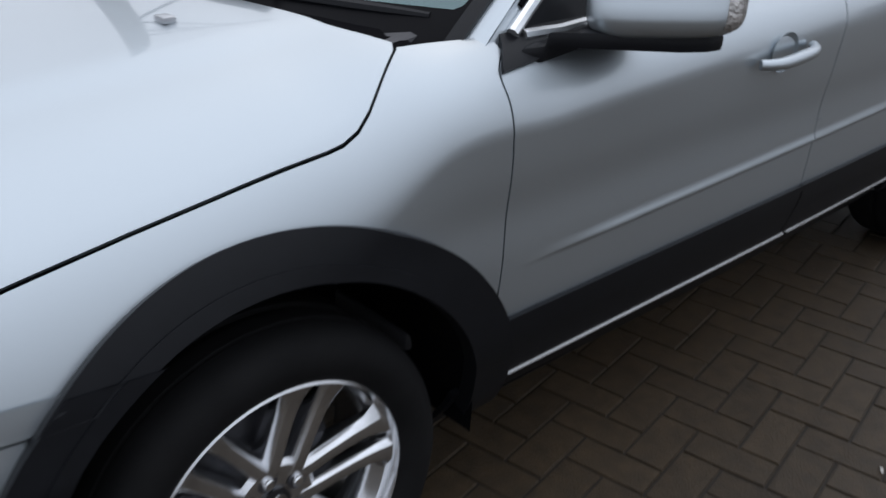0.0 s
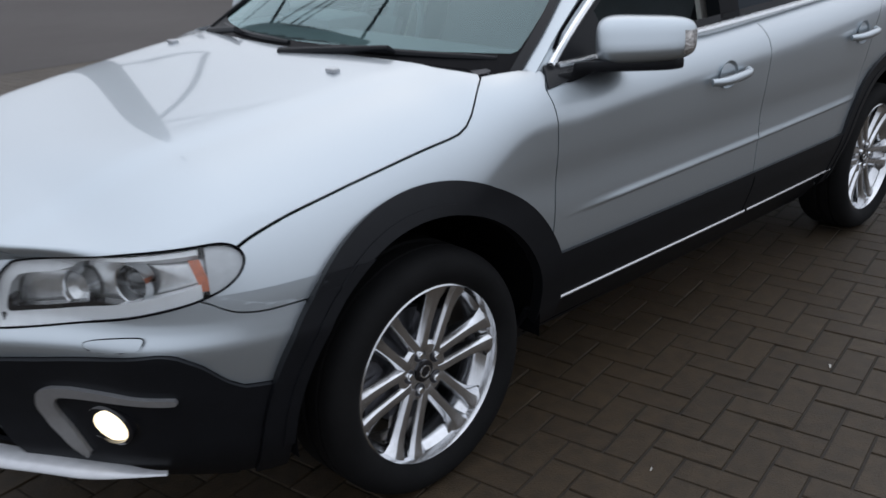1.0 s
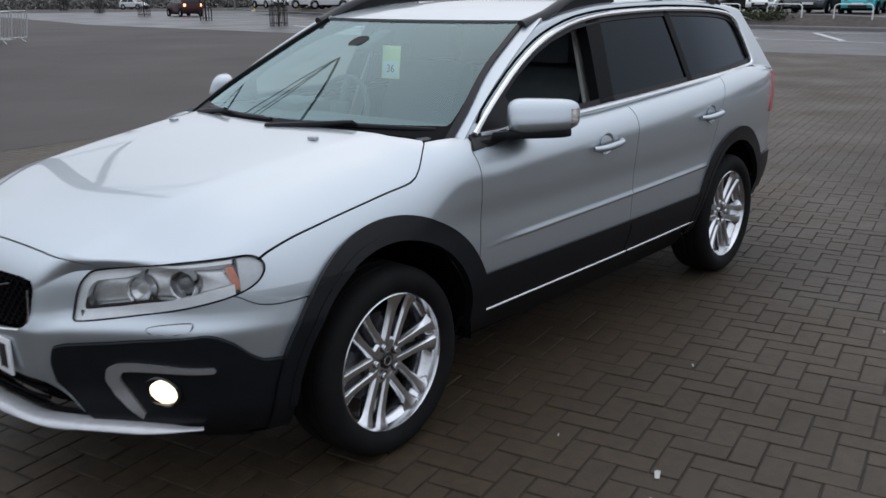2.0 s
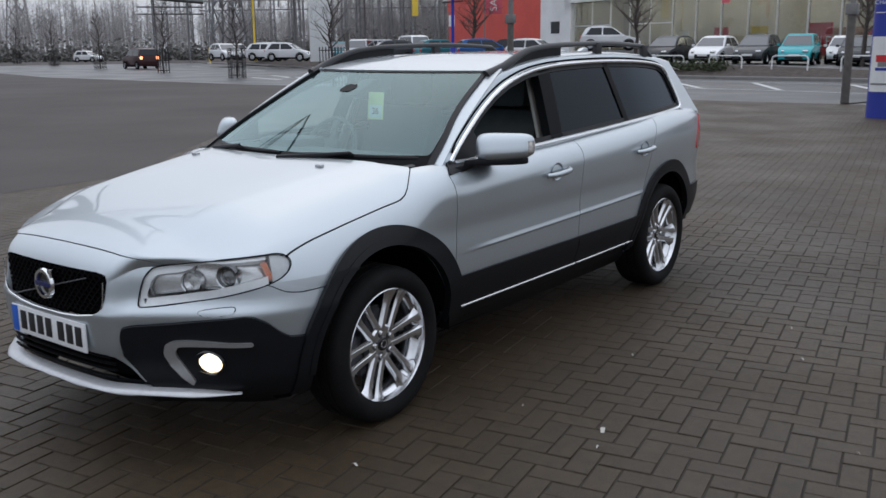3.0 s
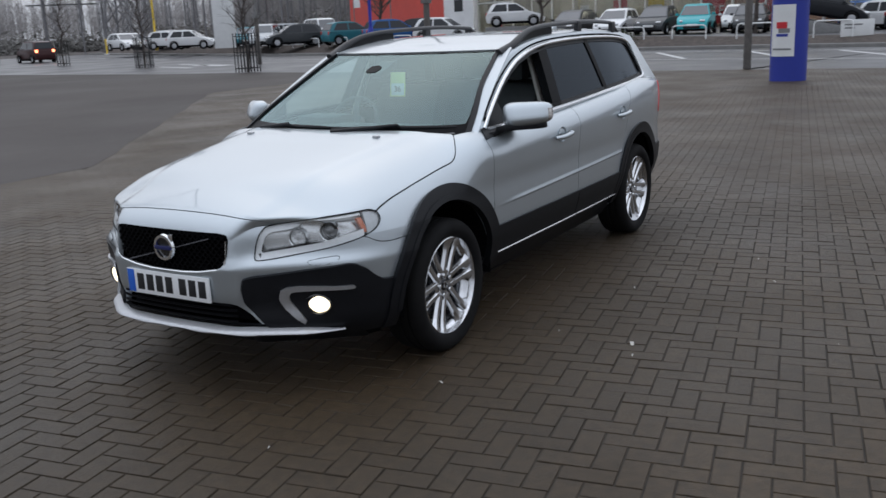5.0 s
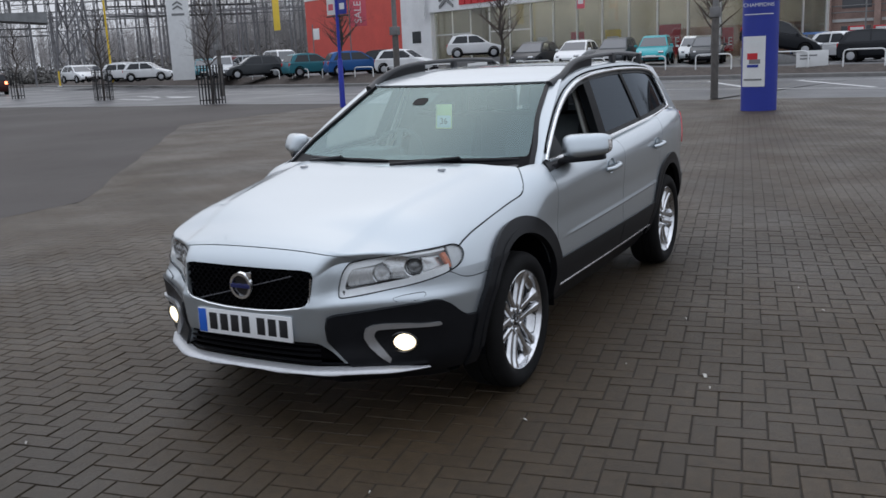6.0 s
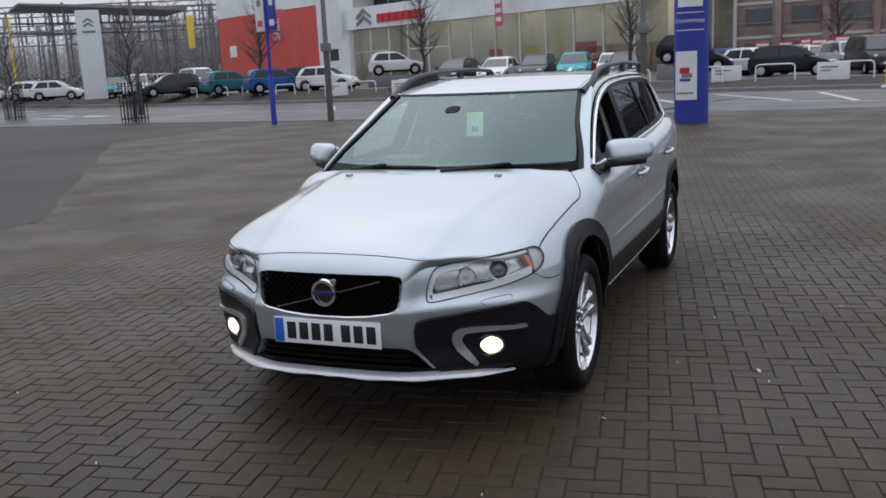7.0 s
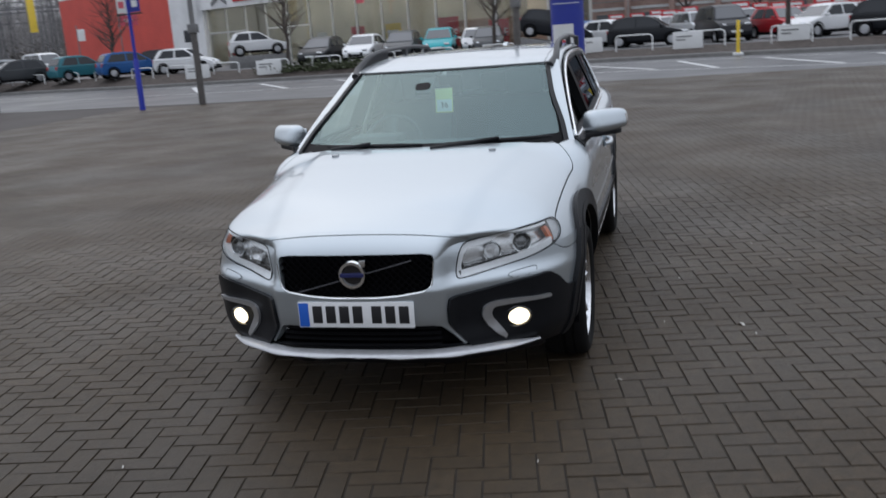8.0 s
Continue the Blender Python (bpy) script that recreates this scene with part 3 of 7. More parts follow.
    for k, w in enumerate(sk):
        x, y = np.interp(abs(w), RAIL_S, RAIL[:, 0]), np.interp(abs(w), RAIL_S, RAIL[:, 1])
        x2, y2 = np.interp(abs(w) + 0.01, RAIL_S, RAIL[:, 0]), np.interp(abs(w) + 0.01, RAIL_S, RAIL[:, 1])
        n = np.array([y2 - y, x - x2]) / math.hypot(y2 - y, x - x2)
        tip = 0.25 + 0.75 * float(smooth((sk[-1] - abs(w)) / 0.2))
        wave = 0.003 * math.sin(abs(w) * 26) * (abs(w) < 0.45)
        for off, z in ((-0.03, 0.337), (0.014, 0.333), (0.028, 0.322), (0.029, 0.317 + wave), (0.022, 0.311 + wave), (-0.03, 0.309)):
            verts.append((x + n[0] * (off * tip - 0.01), (y + n[1] * (off * tip - 0.01)) * (1 if w >= 0 else -1), 0.318 + (z - 0.318) * tip - 0.018 * float(smooth((abs(w) - 0.3) / 0.5))))
    for k in range(80):
        faces += [(6 * k + j, 6 * k + j + 1, 6 * k + j + 7, 6 * k + j + 6) for j in range(5)]
    mesh_object("skid_plate", verts, faces, SKIDSILVER, car, "bright silver plastic skid plate", sharp=50)
    panel("front_undertray", car, CLADDING, [front_of(1.8), below(0.34), lambda V: V[:, 1] - 0.75], offset=-0.01, both=True)
    panel("rear_bumper", car, CLADDING, [behind(-1.5), below(0.617), lambda V: 0.32 + 0.07 * smooth((V[:, 1] - 0.4) / 0.3) - V[:, 2], in_arch(-WHEEL_X, FLARE_R)], offset=0.01, flange=0.03, both=True, label="black plastic rear bumper")
    panel("tailgate", car, SILVER, [behind(-2.15), lambda V: V[:, 0] + 2.375, above(0.62), below(1.2)], both=True)
    inner = panel("inner_body", car, GAP, [above(0.215), lambda V: np.where(np.hypot(np.abs(V[:, 0]) - WHEEL_X, V[:, 2] - HUB_Z) < 0.47, 1.0, -1.0) * (V[:, 1] > 0.5) - 0.5 * (V[:, 1] <= 0.5),
                                           outside(GRILLE, 1, 2, -0.0), outside(LAMP, 3, 2, 0.01), outside(INTAKE, 1, 2, 0.0), lambda V: np.where((V[:, 0] < 1.02) & (V[:, 1] < 0.80) & (V[:, 0] > -2.3), 1.0, -1.0), lambda V: np.where(V[:, 0] < -1.75, 0.48 - V[:, 2], -1.0)], offset=-0.013, flange=0, both=True)
    return car


CAR = build_car()

# ---- the car's upper body, glass and cabin ----
ROOF = [(-2.4, 1.425), (-2.2, 1.464), (-1.7, 1.524), (-1.0, 1.550), (-0.4, 1.540), (0.0, 1.505), (0.3, 1.452), (0.7, 1.36), (1.2, 1.24)]


def side_y(x, z):
    """Half breadth of the upper body."""
    return 0.838 - 0.40 * (z - 1.05) - 0.12 * np.clip(z - 1.25, 0, 1) ** 2 - 0.09 * smooth((-x - 1.1) / 1.4) - 0.03 * np.clip(x, 0, 1)


def roof_z(x, y):
    return bent(ROOF, x) - 0.010 - 0.010 * (y / 0.6) ** 2


def screen_x(y, z):
    """Windscreen surface."""
    return 1.19 - (z - 1.06) * 2.34 + 0.35 * (z - 1.06) * (1.44 - z) - (0.46 - (z - 1.06) * 0.8) * y * y


def upper_shell():
    xs = np.arange(-2.34, 1.16, 0.025)
    edge = roof_z(xs, 0.62) - 0.022
    rows = []
    low = bent(EDGE, xs) - 0.03 - 0.07 * smooth((xs - 0.6) / 0.2)
    for v in np.linspace(0, 1, 34):
        z = low + np.maximum(edge - low, 0.02) * v
        rows.append((xs, side_y(xs, z), z))
    ax, ay, az = rows[-1]
    cy = ay - 0.08
    cz = roof_z(xs, cy)
    by = ay - 0.015
    bz = roof_z(xs, by)
    for v in np.linspace(0, 1, 9)[1:]:
        rows.append((xs, (1 - v) ** 2 * ay + 2 * v * (1 - v) * by + v * v * cy, (1 - v) ** 2 * az + 2 * v * (1 - v) * bz + v * v * cz))
    for v in np.linspace(0, 1, 16)[1:]:
        rows.append((xs, cy * (1 - v), roof_z(xs, cy * (1 - v))))
    P = np.array([np.stack(r, -1) for r in rows])
    N = np.cross(np.gradient(P, axis=1), np.gradient(P, axis=0))
    N /= np.maximum(np.linalg.norm(N, axis=-1, keepdims=True), 1e-9)
    N *= np.where(N[..., 1] + N[..., 2] < 0, -1, 1)[..., None]
    V = np.concatenate([P, np.zeros(P.shape[:2] + (1,)), N], -1).reshape(-1, 7)
    r, c = P.shape[:2]
    return V, [[i * c + j, i * c + j + 1, (i + 1) * c + j + 1, (i + 1) * c + j] for i in range(r - 1) for j in range(c - 1)]


def screen_shell():
    zs, ys = np.linspace(0.96, 1.475, 46), np.linspace(0, 0.86, 64)
    Z, Y = np.meshgrid(zs, ys, indexing="ij")
    X = screen_x(Y, Z)
    P = np.stack([X, Y, Z], -1)
    N = np.cross(np.gradient(P, axis=1), np.gradient(P, axis=0))
    N /= np.linalg.norm(N, axis=-1, keepdims=True)
    N *= np.where(N[..., 0] < 0, -1, 1)[..., None]
    V = np.concatenate([P, np.zeros(P.shape[:2] + (1,)), N], -1).reshape(-1, 7)
    r, c = P.shape[:2]
    return V, [[i * c + j, i * c + j + 1, (i + 1) * c + j + 1, (i + 1) * c + j] for i in range(r - 1) for j in range(c - 1)]


UPPER, SCREEN_SKIN = upper_shell(), screen_shell()
DLO = [(0.885, 1.036), (0.79, 1.100), (0.69, 1.162), (0.505, 1.266), (0.337, 1.341), (0.2, 1.388), (0.0, 1.434), (-0.2, 1.456), (-0.375, 1.466), (-0.68, 1.474), (-1.0, 1.475), (-1.4, 1.465), (-1.62, 1.451), (-1.74, 1.438), (-1.82, 1.415), (-1.865, 1.375),
       (-1.90, 1.29), (-1.925, 1.20), (-1.928, 1.168), (-1.91, 1.147), (-1.85, 1.140), (-1.4, 1.124), (-1.0, 1.108), (-0.4, 1.084), (0.2, 1.064), (0.6, 1.053)]


def upper_y(x, z):
    """Half breadth of the upper skin, also where it rolls over into the roof."""
    edge = float(roof_z(x, 0.62)) - 0.022
    if z <= edge:
        return float(side_y(x, z))
    v = np.linspace(0, 1, 30)
    ay = float(side_y(x, edge))
    zs = (1 - v) ** 2 * edge + 2 * v * (1 - v) * float(roof_z(x, ay - 0.015)) + v * v * float(roof_z(x, ay - 0.08))
    ys = ay - 0.03 * v * (1 - v) - 0.08 * v * v
    return float(np.interp(z, zs, ys))


def pillar_width(z):
    """Breadth of the painted windscreen pillar by height."""
    return 0.031 + 0.027 * smooth((z - 1.10) / 0.2)


def side_edge(V):
    """Distance inside the pillar line of the windscreen: negative inside."""
    return V[:, 1] - side_y(V[:, 0], V[:, 2]) + pillar_width(V[:, 2]) + 0.012


def b_line(z):
    return -0.15 + (1.45 - z) * 0.24


def c_line(z):
    return -0.93 - (1.45 - z) * 0.12


def build_upper(car):
    ahead = lambda V: V[:, 0] - screen_x(V[:, 1], V[:, 2]) + 0.004
    hatch = lambda V: -2.03 - (1.45 - V[:, 2]) * 0.75 - V[:, 0]
    roof_seam = lambda V: V[:, 1] - 0.585 + 0.02 * smooth((-V[:, 0] - 1.2) / 1.2)
    panel("roof", car, SILVER, [above(1.3), ahead, hatch, lambda V: roof_seam(V) + 0.002], both=True, skin=UPPER, flange=0.01, label="silver steel roof")
    for flip in (False, True):
        panel("side_frame", car, SILVER, [ahead, hatch, lambda V: 0.002 - roof_seam(V), outside(DLO, 0, 2, 0.0), lambda V: bent(EDGE, V[:, 0]) - 0.02 - 0.06 * smooth((V[:, 0] - 0.6) / 0.2) - V[:, 2]], mirror=flip, skin=UPPER, flange=0.03)
        panel("pillar_moulding", car, CLADDING, [lambda V: -side_edge(V) - 0.010, lambda V: V[:, 1] - side_y(V[:, 0], V[:, 2]) + pillar_width(V[:, 2]) - 0.002, above(1.01), lambda V: V[:, 2] - roof_z(V[:, 0], V[:, 1]) + 0.004], mirror=flip, skin=SCREEN_SKIN, offset=0.012, flange=0.02, label="black windscreen moulding")
        loop = [Vector(q) for q in rounded(DLO, 1)]
        loop = [a.lerp(b, u) for a, b in zip(loop, loop[1:] + loop[:1]) for u in (0.0, 0.5)]
        start = max(range(len(loop)), key=lambda i: loop[i].x)
        loop = [q for q in loop[start:] + loop[:start] if not (q.x > 0.42 and q.y < 1.0 + 0.09 * (1.0 - q.x) + 0.014) and not (q.x > 0.7 and q.y < 1.042)]
        part("window_trim", tube([(q.x, (-1 if flip else 1) * (upper_y(q.x, q.y) + 0.009), q.y) for q in loop], 0.012, 8), BRIGHTTRIM, car, "bright chrome window surround")
        panel("a_pillar", car, SILVER, [lambda V: side_y(V[:, 0], V[:, 2]) - pillar_width(V[:, 2]) - V[:, 1], lambda V: V[:, 1] - side_y(V[:, 0], V[:, 2]) - 0.001, above(0.965), lambda V: V[:, 2] - roof_z(V[:, 0], V[:, 1]) - 0.004], mirror=flip, skin=SCREEN_SKIN, offset=0.003, flange=0.02)
        panel("window_seal", car, CLADDING, [lambda V: np.abs(sdist(DLO, V[:, 0], V[:, 2]) + 0.018) - 0.014], mirror=flip, skin=UPPER, offset=-0.002, flange=0.02)
        edge_loop = [Vector(q) for q in rounded(shrink(DLO, -0.0185), 1)]
        edge_loop = [a.lerp(b, u) for a, b in zip(edge_loop, edge_loop[1:] + edge_loop[:1]) for u in (0.0, 0.5)]
        first = max(range(len(edge_loop)), key=lambda i: edge_loop[i].x)
        edge_loop = [q for q in edge_loop[first:] + edge_loop[:first] if q.y > 1.18 or (q.x > 0.42 and q.y > 1.075)]
        part("frame_seal", tube([(q.x, (-1 if flip else 1) * (upper_y(q.x, q.y) + 0.002), q.y) for q in edge_loop], 0.0055, 6), GAP, car)
        panel("b_pillar", car, PILLARBLACK, [inside(DLO, 0, 2, 0.012), lambda V: np.maximum(V[:, 0] - b_line(V[:, 2]) - 0.02, b_line(V[:, 2]) - 0.105 - V[:, 0])], mirror=flip, skin=UPPER, offset=-0.002, flange=0.05, label="gloss black door pillar")
        panel("c_pillar", car, PILLARBLACK, [inside(DLO, 0, 2, 0.012), lambda V: np.abs(V[:, 0] - c_line(V[:, 2])) - 0.028], mirror=flip, skin=UPPER, offset=-0.001, flange=0.02)
        front = lambda V: b_line(V[:, 2]) - V[:, 0]
        panel("mirror_sail", car, CLADDING, [inside(DLO, 0, 2, 0.006), lambda V: 0.56 + 0.35 * (V[:, 2] - 1.05) - V[:, 0]], mirror=flip, skin=UPPER, offset=-0.004, flange=0.01)
        panel("rear_door_window", car, PRIVACY, [inside(DLO, 0, 2, 0.012), lambda V: V[:, 0] - b_line(V[:, 2]) + 0.10, lambda V: c_line(V[:, 2]) + 0.02 - V[:, 0]], mirror=flip, skin=UPPER, offset=-0.008, flange=0, label="dark tinted privacy window")
        panel("rear_side_window", car, PRIVACY, [inside(DLO, 0, 2, 0.012), lambda V: V[:, 0] - c_line(V[:, 2]) + 0.02], mirror=flip, skin=UPPER, offset=-0.008, flange=0, label="dark tinted privacy window")
        if flip:
            panel("front_door_window", car, CLEAR, [inside(DLO, 0, 2, 0.012), front, lambda V: V[:, 0] - 0.56 - 0.35 * (V[:, 2] - 1.05)], mirror=flip, skin=UPPER, offset=-0.008, flange=0, label="clear door window")
        panel("tail_lamp", car, REDLENS, [behind(-1.9), lambda V: 0.4 - V[:, 1], lambda V: V[:, 0] + 2.0 + 0.12 * np.clip((V[:, 2] - 0.9) / 0.2, 0, 1), above(0.86), below(1.09), lambda V: -2.3 - V[:, 0]], mirror=flip, offset=0.008, flange=0.012, label="red tail lamp lens")
    edge = lambda V: side_edge(V)
    screen = panel("windscreen", car, SCREEN, [edge, above(1.03), lambda V: V[:, 2] - roof_z(V[:, 0], V[:, 1]) + 0.004], both=True, skin=SCREEN_SKIN, flange=0, label="clear windscreen with a green tint")
    screen.visible_shadow = False
    band = lambda V: np.minimum(np.minimum(-side_edge(V) - 0.012 - 0.012 * np.clip((1.2 - V[:, 2]) / 0.15, 0, 1), roof_z(V[:, 0], V[:, 1]) - V[:, 2] - 0.006), V[:, 2] - 1.08)
    panel("screen_border", car, PILLARBLACK, [edge, above(1.03), lambda V: V[:, 2] - roof_z(V[:, 0], V[:, 1]) + 0.004, band], both=True, skin=SCREEN_SKIN, offset=0.0025, flange=0, label="black printed windscreen border")
    panel("sensor_patch", car, PILLARBLACK, [edge, lambda V: np.maximum(((V[:, 1] - 0.125) / 0.048) ** 4 + ((V[:, 2] - 1.354) / 0.018) ** 4 - 1, -1.0)], mirror=True, skin=SCREEN_SKIN, offset=0.003, flange=0, label="black printed sensor patch")
    # scuttle: a strip from under the bonnet's rear edge up to the foot of the windscreen
    ys = np.linspace(-0.80, 0.80, 41)
    rear_edge = np.interp(np.abs(ys), (0, 0.2, 0.4, 0.6, 0.745, 0.80), (1.18, 1.175, 1.15, 1.10, 1.045, 1.01))
    verts, faces = [], []
    for y, xe in zip(ys, rear_edge):
        xs = float(screen_x(y, 1.055))
        for u in (0.0, 0.33, 0.66, 1.0):
            x = (xe + 0.03) * (1 - u) + (xs - 0.01) * u
            verts.append((x, y, (float(top_height(xe + 0.03, y)) - 0.014) * (1 - u) + 1.050 * u - 0.012 * math.sin(math.pi * u) - 0.016 * float(smooth((abs(y) - 0.70) / 0.08))))
    for k in range(40):
        faces += [(4 * k + j, 4 * k + j + 1, 4 * k + j + 5, 4 * k + j + 4) for j in range(3)]
    mesh_object("scuttle", verts, faces, CLADDING, car, "black plastic scuttle panel")
    bm = bmesh.new()
    box(bm, (-2.33, -0.64, 1.03), (-2.25, 0.64, 1.155), 0.02)
    part("tailgate_top", bm, SILVER, car)
    bm = bmesh.new()
    vs = [bm.verts.new(p) for p in ((-2.25, -0.67, 1.15), (-2.25, 0.67, 1.15), (-2.045, 0.54, 1.42), (-2.045, -0.54, 1.42))]
    bm.faces.new(vs)
    part("rear_window", bm, PRIVACY, car, "dark tinted rear window")
    # roof rails
    for sgn in (1, -1):
        t = np.linspace(0, 1, 30)
        xs = 0.29 - 2.01 * t
        ys = 0.655 - 0.02 * smooth(t * 4) * 1.0 - 0.03 * t - 0.03 * smooth((0.08 - t) / 0.08)
        rise = 0.058 * smooth(t / 0.22) * smooth((1 - t) / 0.07) 
        zs = roof_z(xs, ys) - 0.012 + rise + 0.006
        rail = part("roof_rail", tube([(x, sgn * y, z) for x, y, z in zip(xs, ys, zs)], [0.013 + 0.006 * float(smooth((0.25 - a) / 0.25)) for a in t], 10, flat=1.3), RAILGREY, car, "dark grey roof rail")
        web = bmesh.new()
        low = [web.verts.new((x, sgn * y, float(roof_z(x, y)) - 0.02)) for x, y in zip(xs[:12], ys[:12])]
        high = [web.verts.new((x, sgn * y, z)) for x, y, z in zip(xs[:12], ys[:12], zs[:12])]
        for i in range(11):
            web.faces.new((low[i], low[i + 1], high[i + 1], high[i]))
        bmesh.ops.solidify(web, geom=web.faces[:], thickness=0.02)
        part("rail_base", web, RAILGREY, rail)
        for fx in (-0.92, -1.58):
            fz = float(roof_z(fx, 0.62))
            bm = bmesh.new()
            box(bm, (fx - 0.035, sgn * 0.62 - 0.016, fz - 0.02), (fx + 0.035, sgn * 0.62 + 0.016, fz + 0.06), 0.008)
            part("rail_foot", bm, RAILGREY, rail)
    # cabin
    bm = bmesh.new()
    box(bm, (-2.2, -0.72, 0.40), (1.0, 0.72, 0.44), 0.01)
    part("cabin_floor", bm, LEATHER, car)
    bm = prism([(1.12, 0.75), (1.10, 1.03), (0.95, 1.055), (0.75, 1.06), (0.62, 1.03), (0.58, 0.93), (0.70, 0.75)], -0.72, 0.72, "Y", 0.02)
    part("dashboard", bm, LEATHER, car, "dark grey dashboard")
    bm = bmesh.new()
    box(bm, (0.60, -0.52, 1.02), (0.82, -0.22, 1.10), 0.03)
    part("instrument_cowl", bm, LEATHER, car)
    wheel = lathe([(0.185 + 0.014 * math.cos(a), 0.014 * math.sin(a)) for a in np.linspace(0, 2 * math.pi, 9)[:-1]], 40, "Z", closed=True)
    box(wheel, (-0.18, -0.02, -0.01), (0.18, 0.02, 0.01), 0.005)
    box(wheel, (-0.06, -0.06, -0.02), (0.06, 0.06, 0.02), 0.01)
    bmesh.ops.transform(wheel, matrix=pose(0.42, -0.37, 1.0, 0, 66, 0), verts=wheel.verts)
    part("steering_wheel", wheel, LEATHER, car, "dark leather steering wheel")
    for y in (0.37, -0.37):
        seat = prism(rounded([(0.28, 0.62), (-0.22, 0.60), (-0.36, 1.20), (-0.24, 1.22), (-0.08, 0.78), (0.28, 0.74)], 2), y - 0.25, y + 0.25, "Y", 0.015)
        s = part("front_seat", seat, LEATHER, car, "dark leather front seat")
        part("headrest", box(bmesh.new(), (-0.40, y - 0.13, 1.22), (-0.28, y + 0.13, 1.40), 0.045), LEATHER, s)
    bench = prism(rounded([(-0.62, 0.62), (-1.12, 0.62), (-1.32, 1.16), (-1.2, 1.18), (-1.0, 0.78), (-0.62, 0.76)], 2), -0.66, 0.66, "Y", 0.015)
    b = part("rear_seat", bench, LEATHER, car, "dark leather rear bench")
    for y in (0.4, 0.0, -0.4):
        part("headrest", box(bmesh.new(), (-1.36, y - 0.12, 1.18), (-1.25, y + 0.12, 1.34), 0.04), LEATHER, b)
    for sgn in (1, -1):
        trim = prism([(-0.20, 1.42), (-0.15, 1.06), (-0.12, 0.6), (-0.02, 0.6), (-0.07, 1.06), (-0.14, 1.42)], sgn * 0.62, sgn * 0.60, "Y", 0.004)
        for v in trim.verts:
            v.co.y += sgn * (1.05 - v.co.z) * 0.36 + sgn * 0.12
        part("pillar_trim", trim, BELTGREY, car, "pale grey pillar trim with seat belt")
        part("seat_belt", tube([(-0.10, sgn * 0.71, 1.06), (-0.14, sgn * 0.61, 1.36)], 0.022, 6, flat=0.15), LEATHER, car)
    bm = panel("headlining", car, TRIM, [above(1.32), lambda V: V[:, 0] - screen_x(V[:, 1], V[:, 2]) + 0.03, lambda V: V[:, 1] - 0.60], both=True, skin=UPPER, offset=-0.03, flange=0, label="pale grey cloth headlining")
    # rear-view mirror with sensor housing, and the paper sticker
    m = part("interior_mirror", box(bmesh.new(), (0.30, -0.23, 1.285), (0.335, 0.0, 1.345), 0.014), CLADDING, car, "black rear-view mirror")
    part("sensor_housing", prism(rounded([(0.50, 1.325), (0.30, 1.41), (0.30, 1.37), (0.36, 1.31), (0.46, 1.29)], 1), -0.175, -0.085, "Y", 0.006), CLADDING, m)
    return car


build_upper(CAR)

# ---- wheels ----
def spoke_mesh(lean):
    """One polished spoke of a pair, from hub to rim, with a flat face, sloping flanks and a flared foot."""
    bm = bmesh.new()
    rings = []
    for r, half, y, deep in ((0.050, 0.019, 0.064, 0.05), (0.080, 0.0165, 0.066, 0.05), (0.125, 0.0165, 0.067, 0.045), (0.170, 0.0175, 0.070, 0.038), (0.200, 0.020, 0.075, 0.030), (0.222, 0.025, 0.082, 0.022), (0.239, 0.029, 0.088, 0.016)):
        c = Vector((lean * (0.0245 + 0.06 * (r - 0.05)), 0, r))
        out = half * (1.15 + 0.9 * float(smooth((r - 0.19) / 0.05)))
        ring = [(-half, y - 0.012, 0), (-half * 0.62, y, 0), (half * 0.62, y, 0), (out, y - 0.016, 0), (out * 0.95, y - deep, 0), (-half * 0.9, y - deep, 0)]
        rings.append([bm.verts.new(c + Vector((p[0] * lean, p[1], p[2]))) for p in ring])
    for a, b in zip(rings, rings[1:]):
        for k in range(6):
            bm.faces.new((a[k], b[k], b[(k + 1) % 6], a[(k + 1) % 6]))
    bm.faces.new(rings[0])
    bm.faces.new(rings[-1][::-1])
    bmesh.ops.recalc_face_normals(bm, faces=bm.faces)
    bmesh.ops.bevel(bm, geom=[e for e in bm.edges if e.calc_face_angle(0) > 0.5], offset=0.0022, segments=2, profile=0.6, affect="EDGES")
    return bm


TYRE_PROFILE = [(0.240, 0.085), (0.247, 0.098), (0.260, 0.108), (0.275, 0.115), (0.295, 0.116), (0.312, 0.110), (0.324, 0.100), (0.331, 0.088), (0.3355, 0.075), (0.337, 0.055), (0.329, 0.053), (0.329, 0.046), (0.337, 0.044),
                (0.337, 0.012), (0.329, 0.010), (0.329, -0.010), (0.337, -0.012), (0.337, -0.075), (0.325, -0.10), (0.29, -0.115), (0.25, -0.10), (0.232, -0.085)]
RIM_PROFILE = [(0.231, -0.08), (0.212, -0.05), (0.207, 0.0), (0.214, 0.03), (0.225, 0.058), (0.236, 0.066), (0.2445, 0.085), (0.2465, 0.090), (0.2465, 0.096), (0.242, 0.099), (0.238, 0.090), (0.233, 0.072)]


